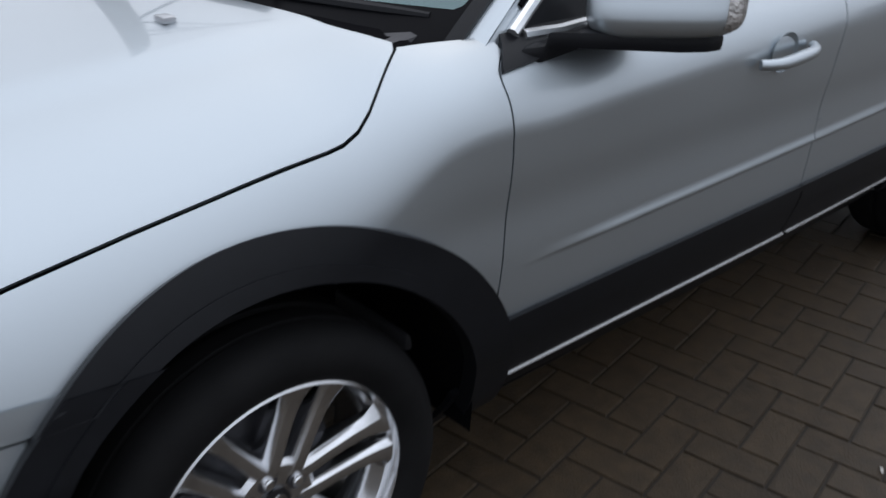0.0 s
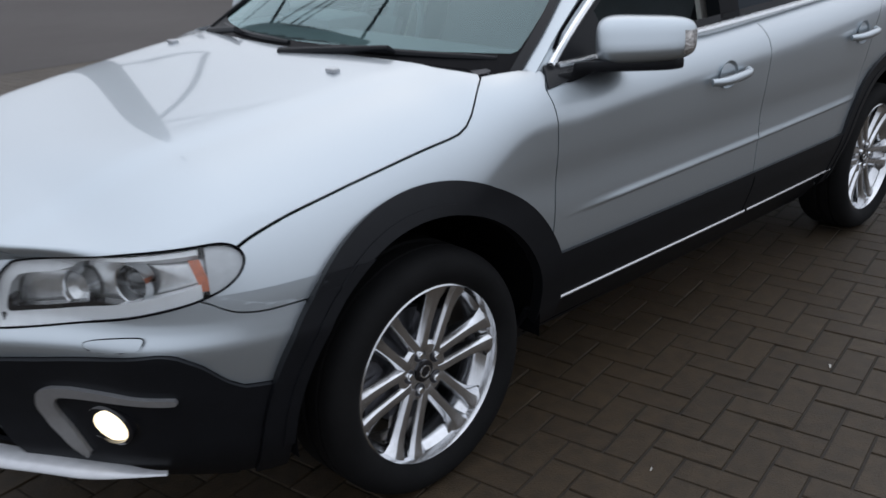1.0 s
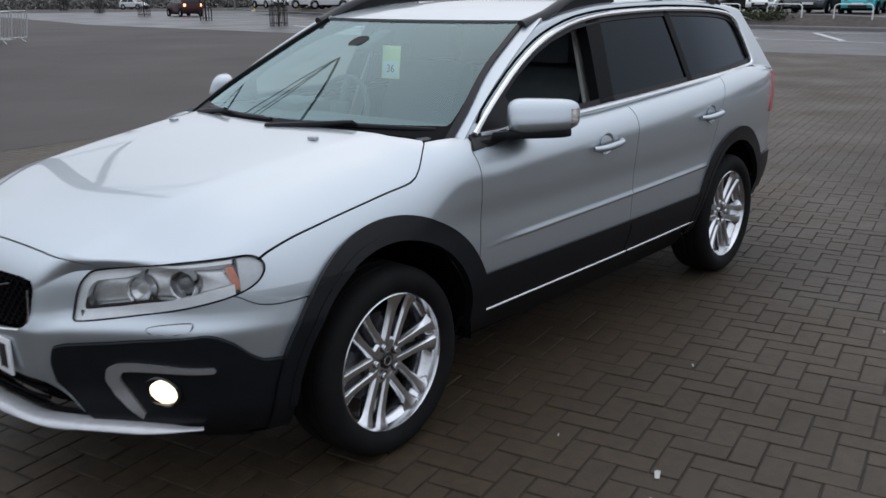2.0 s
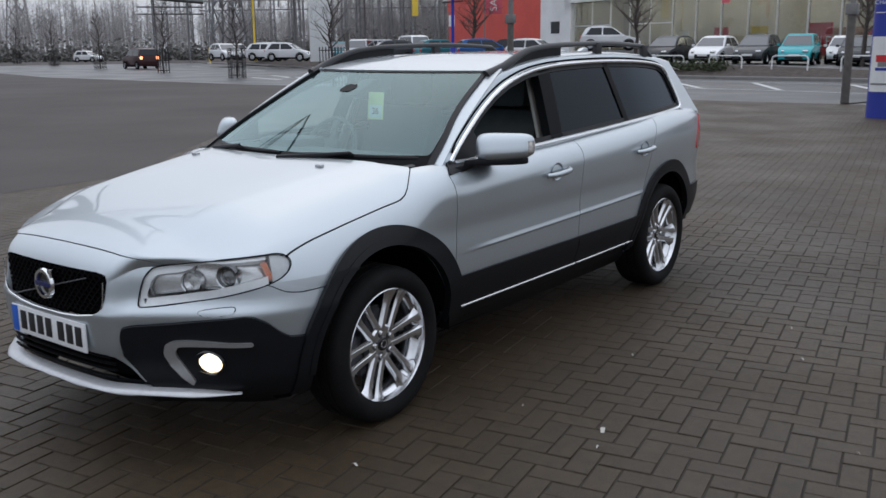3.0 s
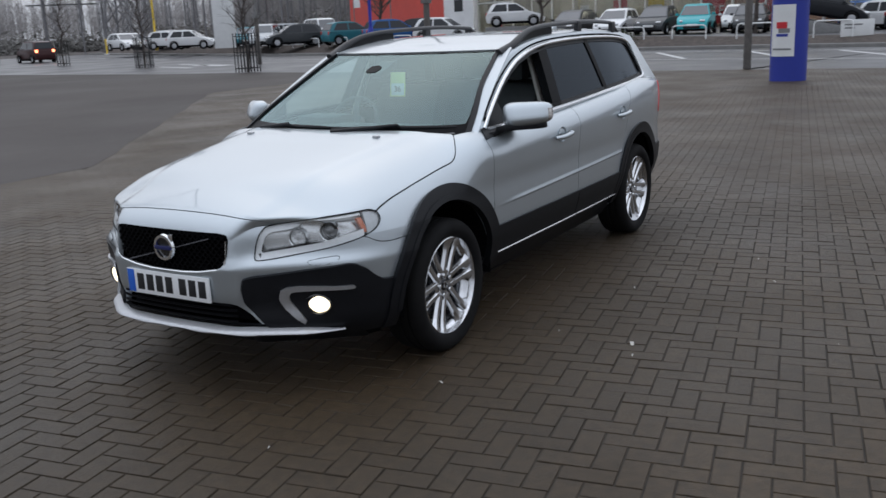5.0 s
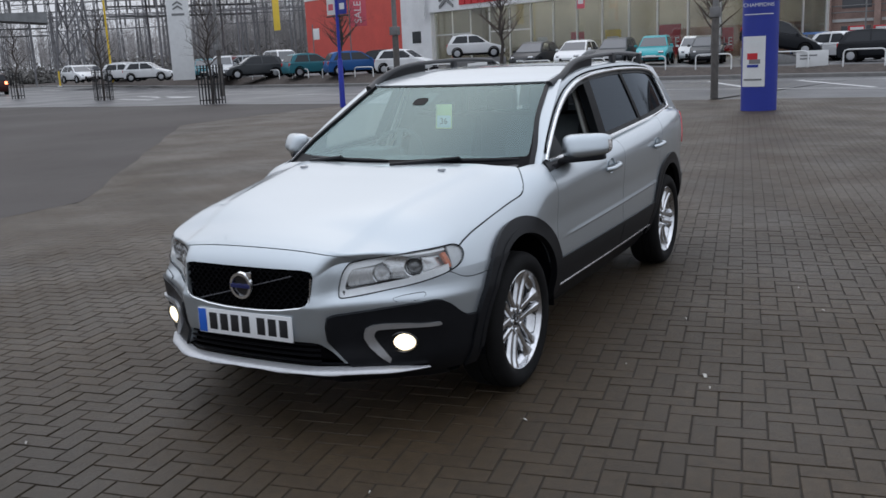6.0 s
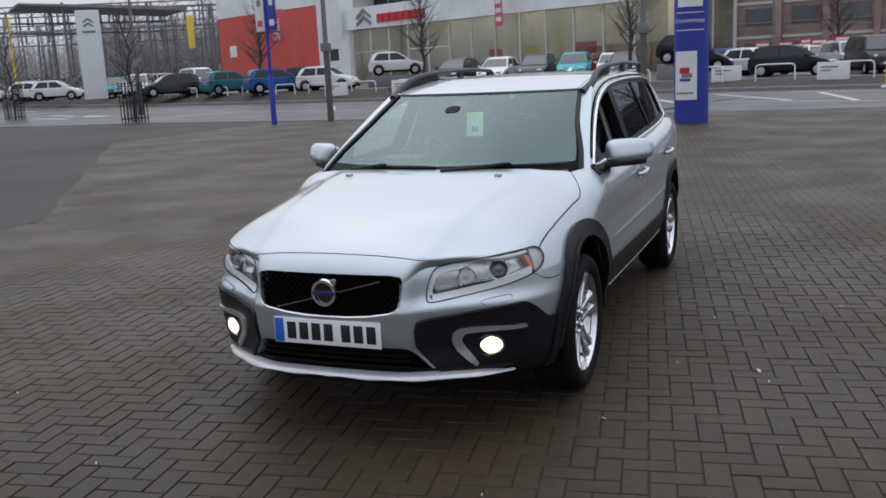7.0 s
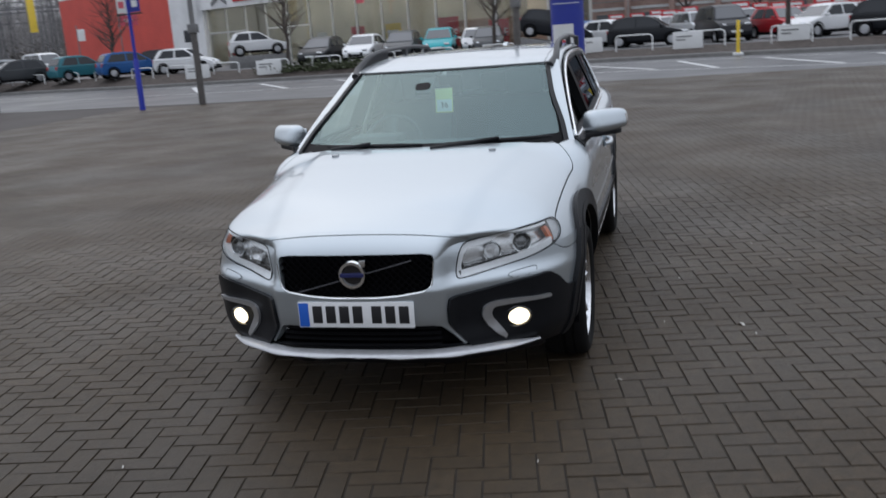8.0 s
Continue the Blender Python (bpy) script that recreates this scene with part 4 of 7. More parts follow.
def build_wheel(car, x, y, turn):
    wheel = part("wheel", lathe(RIM_PROFILE, 72, "Y"), ALLOY, car, "polished alloy wheel with six pairs of spokes")
    wheel.matrix_local = pose(x, y, HUB_Z, 0, turn, 0) if y > 0 else pose(x, y, HUB_Z, 0, 0, 180) @ pose(0, 0, 0, 0, turn, 0)
    part("tyre", lathe(TYRE_PROFILE, 72, "Y"), RUBBER, wheel, "black rubber tyre with grooved tread")
    part("hub", lathe([(0, 0.058), (0.034, 0.060), (0.060, 0.063), (0.074, 0.063), (0.083, 0.055), (0.088, 0.0)], 40, "Y"), ALLOY, wheel)
    cap = part("centre_cap", lathe([(0, 0.067), (0.022, 0.067), (0.030, 0.064), (0.032, 0.05)], 32, "Y"), GLOSSBLACK, wheel, "dark centre cap")
    part("cap_ring", lathe([(0.014, 0.0672), (0.0145, 0.0688), (0.018, 0.0688), (0.0185, 0.0672)], 32, "Y", closed=True), CHROME, cap)
    a, b = spoke_mesh(1), spoke_mesh(-1)
    for k in range(6):
        for base in (a, b):
            sp = base.copy()
            bmesh.ops.transform(sp, matrix=pose(0, 0, 0, 0, 60 * k, 0), verts=sp.verts)
            part("spoke", sp, ALLOY, wheel, sharp=25)
    for k in range(5):
        well = lathe([(0.0, 0.0635), (0.0155, 0.0635), (0.017, 0.0650), (0.0185, 0.0635)], 20, "Y")
        bmesh.ops.transform(well, matrix=pose(0, 0, 0, 0, 72 * k + 36, 0) @ pose(0, 0, 0.052), verts=well.verts)
        part("bolt_well", well, DARKMETAL, wheel)
        bolt = lathe([(0, 0.072), (0.008, 0.072), (0.0105, 0.069), (0.0115, 0.050)], 12, "Y")
        bmesh.ops.transform(bolt, matrix=pose(0, 0, 0, 0, 72 * k + 36, 0) @ pose(0, 0, 0.052), verts=bolt.verts)
        part("wheel_bolt", bolt, CHROME, wheel)
    a.free(), b.free()
    disc = lathe([(0.06, 0.0), (0.158, 0.0), (0.158, -0.022), (0.06, -0.022)], 48, "Y")
    part("brake_disc", disc, DARKMETAL, wheel, "grey iron brake disc")
    cal = prism(rounded([(-0.185, -0.06), (-0.13, -0.075), (-0.085, 0.0), (-0.11, 0.08), (-0.18, 0.07)], 1), -0.05, 0.022, "Y", 0.006)
    bmesh.ops.transform(cal, matrix=pose(0, 0, 0, 0, -turn + 180, 0) if y > 0 else pose(0, 0, 0, 0, -turn, 0), verts=cal.verts)
    part("brake_caliper", cal, DARKMETAL, wheel, "grey brake caliper")
    # dark inner arch
    arch = bmesh.new()
    sgn = 1 if y > 0 else -1
    n = 24
    ring = [(0.43 * math.cos(q), 0.43 * math.sin(q)) for q in np.linspace(-0.1, math.pi + 0.1, n)]
    rim_y = 0.895 if x > 0 else 0.845
    outer = [arch.verts.new((x + px, sgn * rim_y, HUB_Z + pz)) for px, pz in ring]
    inner = [arch.verts.new((x + px, sgn * 0.48, HUB_Z + pz)) for px, pz in ring]
    for i in range(n - 1):
        arch.faces.new((outer[i], outer[i + 1], inner[i + 1], inner[i]))
    arch.faces.new(inner)
    part("arch_liner", arch, GAP, car, "dark wheel arch liner")


for wx, wy, spin in ((WHEEL_X, 0.800, 339), (-WHEEL_X, 0.785, 20), (WHEEL_X, -0.800, 15), (-WHEEL_X, -0.785, 40)):
    build_wheel(CAR, wx, wy, spin)
part("underbody", boxes(((-0.92, -0.78, 0.24), (0.92, 0.78, 0.30)), ((-2.2, -0.5, 0.26), (-0.92, 0.5, 0.32)), ((0.92, -0.5, 0.24), (2.15, 0.5, 0.30)), bevel=0.01), GAP, CAR, "dark underside")

# ---- the car's lamps, grille, mirrors, handles and small parts ----
WALL = SKIN[0][SKIN[0][:, 1] > -1]


def skin_at(s, z):
    """Place and outward normal of the body side at a way s and height z."""
    k = np.argmin((WALL[:, 3] - s) ** 2 + (WALL[:, 2] - z) ** 2 + 10 * (WALL[:, 1] < 0.02) * (s > 0.1))
    return Vector(WALL[k, :3]), Vector(WALL[k, 4:7]).normalized()


def skin_point(s, z):
    """Place on the body side at a way s and height z, by a local plane through its neighbours."""
    d = (WALL[:, 3] - s) ** 2 + (WALL[:, 2] - z) ** 2 + 10 * (WALL[:, 1] < 0.02) * (s > 0.1)
    k = np.argsort(d)[:14]
    A = np.stack([np.ones(14), WALL[k, 3] - s, WALL[k, 2] - z], -1)
    return Vector(np.linalg.lstsq(A, WALL[k, :3], rcond=None)[0][0])


def facing(place, normal, up=(0, 0, 1)):
    """A pose at place whose z axis points along the normal and whose y axis points up."""
    n = Vector(normal).normalized()
    x = Vector(up).cross(n).normalized()
    y = n.cross(x)
    return Matrix.Translation(place) @ Matrix((x, y, n)).transposed().to_4x4()


def mirrored(bm, flip):
    if flip:
        bmesh.ops.scale(bm, vec=(1, -1, 1), verts=bm.verts)
        bmesh.ops.reverse_faces(bm, faces=bm.faces)
    return bm


def placed(bm, m):
    bmesh.ops.transform(bm, matrix=m, verts=bm.verts)
    return bm


def text_mesh(name, body, size, m, material, parent=None, label=""):
    curve = bpy.data.curves.new(name, "FONT")
    curve.body, curve.size, curve.align_x, curve.align_y, curve.extrude = body, size, "CENTER", "CENTER", 0.001
    temp = bpy.data.objects.new(name, curve)
    scene.collection.objects.link(temp)
    bpy.context.view_layer.update()
    me = bpy.data.meshes.new_from_object(temp.evaluated_get(bpy.context.evaluated_depsgraph_get()))
    bpy.data.objects.remove(temp)
    bpy.data.curves.remove(curve)
    me.transform(m)
    me.materials.clear()
    me.materials.append(material)
    ob = new(name, me)
    ob.parent = parent
    if label:
        ob["label"] = label
    return ob


HOUSING = mat("lamp_housing", (0.84, 0.86, 0.88), 0.36, 0.15, 0.05, 30)
INDICATOR = mat("indicator_lens", (0.45, 0.43, 0.41), 0.15, 0.6, 0.5, 60, coat=1.0, bump=0.6, bscale=120)
LAMPGREY = mat("lamp_grey", (0.50, 0.52, 0.54), 0.35, 0.3, 0.1, 40)
LENS_DARK = mat("projector_lens", (0.05, 0.055, 0.06), 0.03, 0.0, coat=1.0, spec=1.0)
REFLECTOR = mat("lamp_reflector", (0.80, 0.81, 0.82), 0.26, 0.75, 0.1, 60)


def build_front(car):
    for flip in (False, True):
        lamp = panel("headlamp", car, CLEAR, [front_of(1.8), inside(LAMP, 3, 2, 0.003)], mirror=flip, offset=-0.001, flange=0.004, label="clear headlamp with dark seal and orange marker")
        lamp.visible_shadow = False
        cord = [Vector(q) for q in rounded(LAMP, 2)]
        cord = [skin_point(q.x, q.y) for q in cord + cord[:2]]
        part("lamp_seal", mirrored(tube(cord, 0.0024, 8, cap=False), flip), GAP, lamp, "black rubber lamp seal")
        rim = [(s, z + 0.018) if z > 0.77 else (s, z) for s, z in shrink(LAMP, 0.030)]
        panel("lamp_bezel", lamp, HOUSING, [front_of(1.8), inside(LAMP, 3, 2, 0.002), outside(rim, 3, 2, 0.0), lambda V: V[:, 3] - float(s_of_x(1.99))], mirror=flip, offset=-0.010, flange=0.035, label="silver lamp bezel")
        panel("lamp_bowl", lamp, REFLECTOR, [front_of(1.8), inside(LAMP, 3, 2, 0.002)], mirror=flip, offset=-0.055, flange=0.0, label="chromed lamp bowl")
        panel("lamp_shade", lamp, GLOSSBLACK, [front_of(1.8), inside(rim, 3, 2, 0.0), lambda V: np.abs(sdist(rim, V[:, 3], V[:, 2]) + 0.005) - 0.005, below(0.70)], mirror=flip, offset=-0.012, flange=0.03)
        panel("side_marker", lamp, ORANGE, [front_of(1.8), inside(LAMP, 3, 2, 0.010), above(0.728), below(0.797), lambda V: np.abs(V[:, 3] - float(s_of_x(1.985)) + 0.35 * (V[:, 2] - 0.75)) - 0.013], mirror=flip, offset=-0.016, flange=0.02, label="orange side marker")
        panel("lamp_window", lamp, LAMPGREY, [front_of(1.8), inside(LAMP, 3, 2, 0.002), lambda V: float(s_of_x(1.975)) - V[:, 3]], mirror=flip, offset=-0.010, flange=0.012)
        for y, z, r, lens in ((0.715, 0.742, 0.036, LENS_DARK), (0.605, 0.718, 0.034, REFLECTOR)):
            p, n = skin_at(float(s_of_y(y)), z)
            ahead = Vector((0.93, 0.36, 0.05)).normalized()
            base = facing(p - ahead * 0.055, ahead)
            part("projector_ring", mirrored(placed(lathe([(r, 0.0), (r + 0.004, 0.028), (r + 0.007, 0.030), (r + 0.009, 0.0)], 28, "Z"), base), flip), CHROME, lamp, "chrome projector ring")
            dome = lathe([(0, 0.028), (r * 0.4, 0.025), (r * 0.75, 0.017), (r, 0.004)], 28, "Z") if lens is LENS_DARK else lathe([(0, -0.01), (r * 0.5, -0.002), (r, 0.02)], 28, "Z")
            part("projector_lens", mirrored(placed(dome, base), flip), lens, lamp)
        # washer cover
        s0 = float(s_of_y(0.70))
        cover = [(s0 - 0.075, 0.624), (s0 + 0.055, 0.640), (s0 + 0.07, 0.632), (s0 + 0.05, 0.611), (s0 - 0.04, 0.601), (s0 - 0.075, 0.610)]
        panel("washer_cover", car, SILVER, [front_of(1.9), inside(rounded(cover, 1), 3, 2, 0.0)], mirror=flip, offset=0.004, flange=0.006)
        ring = rounded(cover, 2)
        part("cover_gap", mirrored(tube([skin_point(a, b) + Vector((0.003, 0.001, 0.002)) for a, b in ring + ring[:2]], 0.0016, 6, cap=False), flip), GAP, car)
        # fog lamp with its surround
        C = [(float(s_of_y(y)), z) for y, z in ((0.785, 0.508), (0.70, 0.513), (0.60, 0.517), (0.560, 0.514), (0.536, 0.499), (0.530, 0.462), (0.55, 0.41), (0.585, 0.365), (0.620, 0.340), (0.630, 0.345), (0.597, 0.40), (0.570, 0.45), (0.566, 0.478), (0.580, 0.493), (0.70, 0.495), (0.782, 0.492))]
        panel("fog_surround", car, SATIN, [front_of(1.9), inside(C, 3, 2, 0.0)], mirror=flip, offset=0.026, flange=0.02, label="satin silver fog lamp surround")
        p, n = skin_at(float(s_of_y(0.672)), 0.424)
        base = facing(p + n * 0.012, (n + Vector((0.5, 0, 0))).normalized())
        fog = part("fog_lamp", mirrored(placed(lathe([(0.058, -0.01), (0.060, 0.008), (0.052, 0.012), (0.048, 0.004)], 32, "Z"), base @ Matrix.Diagonal((1.18, 0.80, 1, 1))), flip), GLOSSBLACK, car, "lit round fog lamp")
        part("fog_lens", mirrored(placed(lathe([(0, 0.012), (0.03, 0.010), (0.048, 0.004)], 32, "Z"), base @ Matrix.Diagonal((1.18, 0.80, 1, 1))), flip), FOGLIGHT, fog, "glowing warm white lens")
        # door mirror: a rounded pod, longer outwards, flat behind
        def pod(scale, keep=None):
            body = bmesh.new()
            bmesh.ops.create_uvsphere(body, u_segments=48, v_segments=28, radius=1.0)
            e1, e2 = Vector((-0.60, 0.80, 0.0)), Vector((0.80, 0.60, 0.0))
            drop = []
            for v in body.verts:
                c, w, a = math.hypot(v.co.x, v.co.y), v.co.z, math.atan2(v.co.y, v.co.x)
                k = 0.62 if math.cos(a) > 0 else 0.42
                q = Vector((math.copysign(abs(math.cos(a)) ** k, math.cos(a)) * c ** 0.42, math.copysign(abs(math.sin(a)) ** 0.7, math.sin(a)) * c ** 0.6, math.copysign(abs(w) ** 0.55, w)))
                if keep and not keep(q):
                    drop.append(v)
                v.co = Vector((0.630, 0.968, 1.113)) + (e1 * (0.138 * q.x) + e2 * ((0.082 if q.y > 0 else 0.05) * q.y * (1 - 0.15 * q.x) * (1 - 0.28 * max(0.0, q.z + 0.3))) + Vector((0, 0, (0.063 - 0.007 * q.x) * q.z + 0.004 * q.x))) * scale
            bmesh.ops.delete(body, geom=drop, context="VERTS")
            return body

        mir = part("door_mirror", mirrored(pod(1.0), flip), SILVER, car, "silver door mirror on a black foot")
        foot = prism(rounded([(0.90, 0.84), (0.80, 0.885), (0.71, 0.97), (0.62, 1.05), (0.55, 1.06), (0.53, 0.99), (0.57, 0.88), (0.62, 0.825)], 1), 1.030, 1.062, "Z", 0.010)
        for v in foot.verts:
            if v.co.y < 0.87:
                v.co.z -= 0.03 * (v.co.x - 0.55) / 0.35
        part("mirror_foot", mirrored(foot, flip), CLADDING, mir, "black plastic mirror foot")
        part("mirror_indicator", mirrored(pod(1.008, lambda q: q.x > 0.70 and -0.75 < q.z < 0.45 and q.y > -0.2), flip), INDICATOR, mir, "clear ribbed indicator lens")
        glass = placed(box(bmesh.new(), (-0.11, -0.002, -0.04), (0.11, 0.002, 0.04), 0.002), pose(0.585, 0.935, 1.11, 0, 0, 127))
        part("mirror_glass", mirrored(glass, flip), CHROME, mir)
        # handles
        for hx, hz in ((0.065, 0.924), (-1.0, 0.945)):
            p, n = skin_at(float(s_of_x(hx)), hz)
            t = np.linspace(-1, 1, 15)
            bar = tube([(hx + 0.115 * a, p.y + 0.012 + 0.030 * (1 - abs(a) ** 4), hz - 0.006 * a) for a in t], [0.012 + 0.003 * (1 - a * a) for a in t], 10, flat=1.0)
            handle = part("door_handle", mirrored(bar, flip), SILVER, car, "silver door handle")
            bowl = lathe([(0.046, 0.002), (0.040, -0.004), (0.028, -0.014), (0, -0.018)], 28, "Z")
            part("handle_recess", mirrored(placed(bowl, facing(p + n * 0.004, n) @ Matrix.Diagonal((1.25, 1.0, 1, 1))), flip), SILVER, handle)
    # bumper emblem side: grille
    def nose_x(y, back=0.0):
        return float(np.interp(abs(y), RAIL[:160, 1], RAIL[:160, 0])) - back
    grille = panel("grille", car, GAP, [front_of(2.2), inside(GRILLE, 1, 2, -0.004)], both=True, offset=-0.045, flange=0.0, label="black lattice grille with a diagonal bright bar")
    lat = bmesh.new()
    spans = []
    for k in range(-22, 23):
        for sl in (1, -1):
            prev = None
            for a in np.linspace(-0.12, 0.12, 25):
                y, z = k * 0.032 + sl * a * 1.0, 0.675 + a
                ok = sdist(GRILLE, np.array([abs(y)]), np.array([z]))[0] < -0.004
                if ok and prev is not None:
                    spans.append((prev, (y, z)))
                prev = (y, z) if ok else None
    for (y0, z0), (y1, z1) in spans:
        q = [lat.verts.new((nose_x(y, back), y, z + dz)) for (y, z), back, dz in (((y0, z0), 0.022, 0.0), ((y1, z1), 0.022, 0.0), ((y1, z1), 0.040, 0.004), ((y0, z0), 0.040, 0.004))]
        lat.faces.new(q)
        q = [lat.verts.new((nose_x(y, 0.022), y, z + dz)) for (y, z), dz in (((y0, z0), 0.0), ((y1, z1), 0.0), ((y1, z1), 0.006), ((y0, z0), 0.006))]
        lat.faces.new(q)
    part("grille_lattice", lat, LATTICE, grille, "black plastic lattice", smooth=False)
    pts = [(nose_x(0.26 * a, 0.012), 0.26 * a, 0.672 + 0.068 * a) for a in np.linspace(-1, 1, 9)]
    part("grille_bar", tube(pts, 0.0030, 8), DARKMETAL, grille, "bright diagonal grille bar")
    lower = [p for p in GRILLE if p[0] > 0][2:]
    curve = [(0.352, 0.735), (0.349, 0.70), (0.345, 0.66), (0.338, 0.628), (0.325, 0.612), (0.30, 0.602), (0.2, 0.586), (0.1, 0.579), (0, 0.577)]
    curve = curve + [(-y, z) for y, z in curve[-2::-1]]
    part("grille_rim", tube([(nose_x(y, 0.004), y, z) for y, z in curve], [0.002 + 0.005 * float(smooth((0.66 - z) / 0.05)) for y, z in curve], 8), CHROME, grille, "bright lower grille rim")
    ring = lathe([(0.043, 0.0), (0.046, 0.012), (0.058, 0.012), (0.062, 0.0)], 40, "X")
    emblem = part("emblem", placed(ring, pose(nose_x(0) - 0.004, 0, 0.685)), CHROME, grille, "round chrome emblem with a blue bar")
    arrow = prism([(0.034, 0.034), (0.062, 0.062), (0.030, 0.062), (0.062, 0.030)][:1] + [(0.062, 0.036), (0.064, 0.064), (0.036, 0.062)], nose_x(0) - 0.004, nose_x(0) + 0.006, "X", 0.001)
    part("emblem_tip", placed(arrow, pose(0, 0, 0.685)), CHROME, emblem)
    part("emblem_back", placed(lathe([(0, 0.001), (0.046, 0.001)], 32, "X"), pose(nose_x(0) - 0.004, 0, 0.685)), GLOSSBLACK, emblem)
    part("emblem_bar", box(bmesh.new(), (nose_x(0) - 0.003, -0.054, 0.676), (nose_x(0) + 0.010, 0.054, 0.694), 0.002), mat("emblem_blue", (0.02, 0.025, 0.10), 0.25), emblem)
    intake = panel("lower_intake", car, GAP, [front_of(2.1), inside(INTAKE, 1, 2, -0.01)], both=True, offset=-0.05, flange=0.0, label="black lower air intake")
    for z in (0.365, 0.39, 0.415, 0.44):
        half = min(0.36, 0.38 - (z - 0.38) * 0.6)
        part("intake_slat", tube([(nose_x(y, 0.025), y, z) for y in np.linspace(-half, half, 15)], 0.006, 6), LATTICE, intake)
    # plate with plain bars
    px = 2.412
    plate = part("number_plate", box(bmesh.new(), (px - 0.008, -0.262, 0.452), (px, 0.262, 0.567), 0.004), PLATEWHITE, car, "white number plate with dark bars")
    part("plate_band", box(bmesh.new(), (px - 0.002, -0.258, 0.456), (px + 0.0015, -0.213, 0.563), 0.001), PLATEBLUE, plate, "blue band")
    y = -0.195
    for k in range(7):
        part("plate_bar", box(bmesh.new(), (px - 0.002, y, 0.472), (px + 0.0015, y + 0.044, 0.549), 0.001), BLACKPRINT, plate)
        y += 0.061 if k != 3 else 0.085
    # wipers
    for ys, pivot in (((0.70, 0.16), 0.08), ((0.02, -0.58), -0.52)):
        path = [(float(screen_x(y, 1.085)) + 0.028, y, 1.078 - 0.008 * (abs(y) / 0.7) ** 2) for y in np.linspace(*ys, 9)]
        w = part("wiper", tube(path, [0.007, 0.011, 0.012, 0.012, 0.013, 0.012, 0.012, 0.011, 0.007], 8), CLADDING, car, "black wiper blade")
        mid = path[4]
        part("wiper_arm", tube([(float(screen_x(pivot, 1.05)) + 0.03, pivot, 1.062), (mid[0] + 0.03, mid[1], mid[2] + 0.018), mid], [0.016, 0.009, 0.007], 8), CLADDING, w)
    for y in (0.43, -0.43):
        part("washer_jet", box(bmesh.new(), (1.30, y - 0.018, float(top_height(1.31, y)) - 0.002), (1.325, y + 0.018, float(top_height(1.31, y)) + 0.010), 0.004), SATIN, car)
    fin = prism([(-1.72, 0.0), (-1.93, 0.0), (-1.93, 0.055), (-1.90, 0.062), (-1.86, 0.055)], -0.018, 0.018, "Y", 0.006)
    part("roof_aerial", placed(fin, pose(0, 0, float(roof_z(-1.85, 0)) - 0.008)), SILVER, car, "silver shark-fin aerial")
    # paper sticker behind the windscreen
    m = facing(Vector((0.405, -0.024, 1.255)), Vector((1, 0, 0.1)))
    card = part("price_card", placed(box(bmesh.new(), (-0.055, -0.072, -0.001), (0.055, 0.076, 0.001), 0.0005), m), CARD, car, "yellow paper card with a white number box")
    part("number_box", placed(box(bmesh.new(), (-0.048, -0.066, 0.0), (0.048, 0.008, 0.002), 0.0005), m), WHITECARD, card)
    text_mesh("number", "36", 0.05, m @ pose(0, -0.028, 0.003), BLACKPRINT, card)


build_front(CAR)

# ---- ground, paving, road and verge ----
TARMAC = mat("tarmac", (0.042, 0.033, 0.0295), 0.70, spec=0.38, var=0.10, scale=0.35, bump=0.25, bscale=90, dirt=(0.031, 0.026, 0.023), dscale=0.12, damount=0.5, rvar=0.05)
ROADMAT = mat("wet_road", (0.070, 0.070, 0.074), 0.42, var=0.08, scale=0.5, bump=0.15, bscale=90, dirt=(0.065, 0.065, 0.07), dscale=0.2, damount=0.4, rvar=0.07)
JOINT = mat("joint_sand", (0.026, 0.020, 0.0145), 0.8, var=0.3, scale=30)
BRICK = mat("paving_brick", (0.049, 0.0328, 0.0172), 0.54, spec=0.42, var=0.28, scale=20, bump=0.45, bscale=180, random=0.10, dirt=(0.024, 0.018, 0.0115), dscale=0.45, damount=0.6, rvar=0.09)
KERB = mat("concrete_kerb", (0.20, 0.195, 0.19), 0.8, var=0.15, scale=3, bump=0.3, bscale=80)
SOIL = mat("bark_soil", (0.068, 0.055, 0.048), 0.95, var=0.35, scale=4, bump=1.0, bscale=30)
WHITELINE = mat("road_paint", (0.62, 0.62, 0.62), 0.6, var=0.15, scale=3, dirt=(0.25, 0.25, 0.25), dscale=3, damount=0.5)
LITTER = mat("paper_litter", (0.5, 0.48, 0.44), 0.7)

ground = mesh_object("ground", [(-700, -700, -0.014), (120, -700, -0.014), (120, 700, -0.014), (-700, 700, -0.014)], [(0, 1, 2, 3)], TARMAC)
tagged(ground, "damp dark grey tarmac car park", "ground", kind="structure")

K_LINE = [(-64, -84), (-54.5, -64), (-44.8, -44), (-39.8, -27), (-37.8, -15), (-36.5, -5), (-34.5, 3), (-30.5, 11), (-22, 24), (-8, 44)]


def along(line, d):
    """Place and heading at a way d along a polyline."""
    for (x0, y0), (x1, y1) in zip(line, line[1:]):
        n = math.hypot(x1 - x0, y1 - y0)
        if d <= n:
            return (x0 + (x1 - x0) * d / n, y0 + (y1 - y0) * d / n, math.atan2(y1 - y0, x1 - x0))
        d -= n
    return (*line[-1], math.atan2(line[-1][1] - line[-2][1], line[-1][0] - line[-2][0]))


LOT_STATIONS = [along(K_LINE, d) for d in np.arange(0, 172, 1.0)]


def lot_drop(d):
    """How far the lot has come down at a way d along the kerb."""
    return 0.18 * float(smooth((d - 76) / 8))


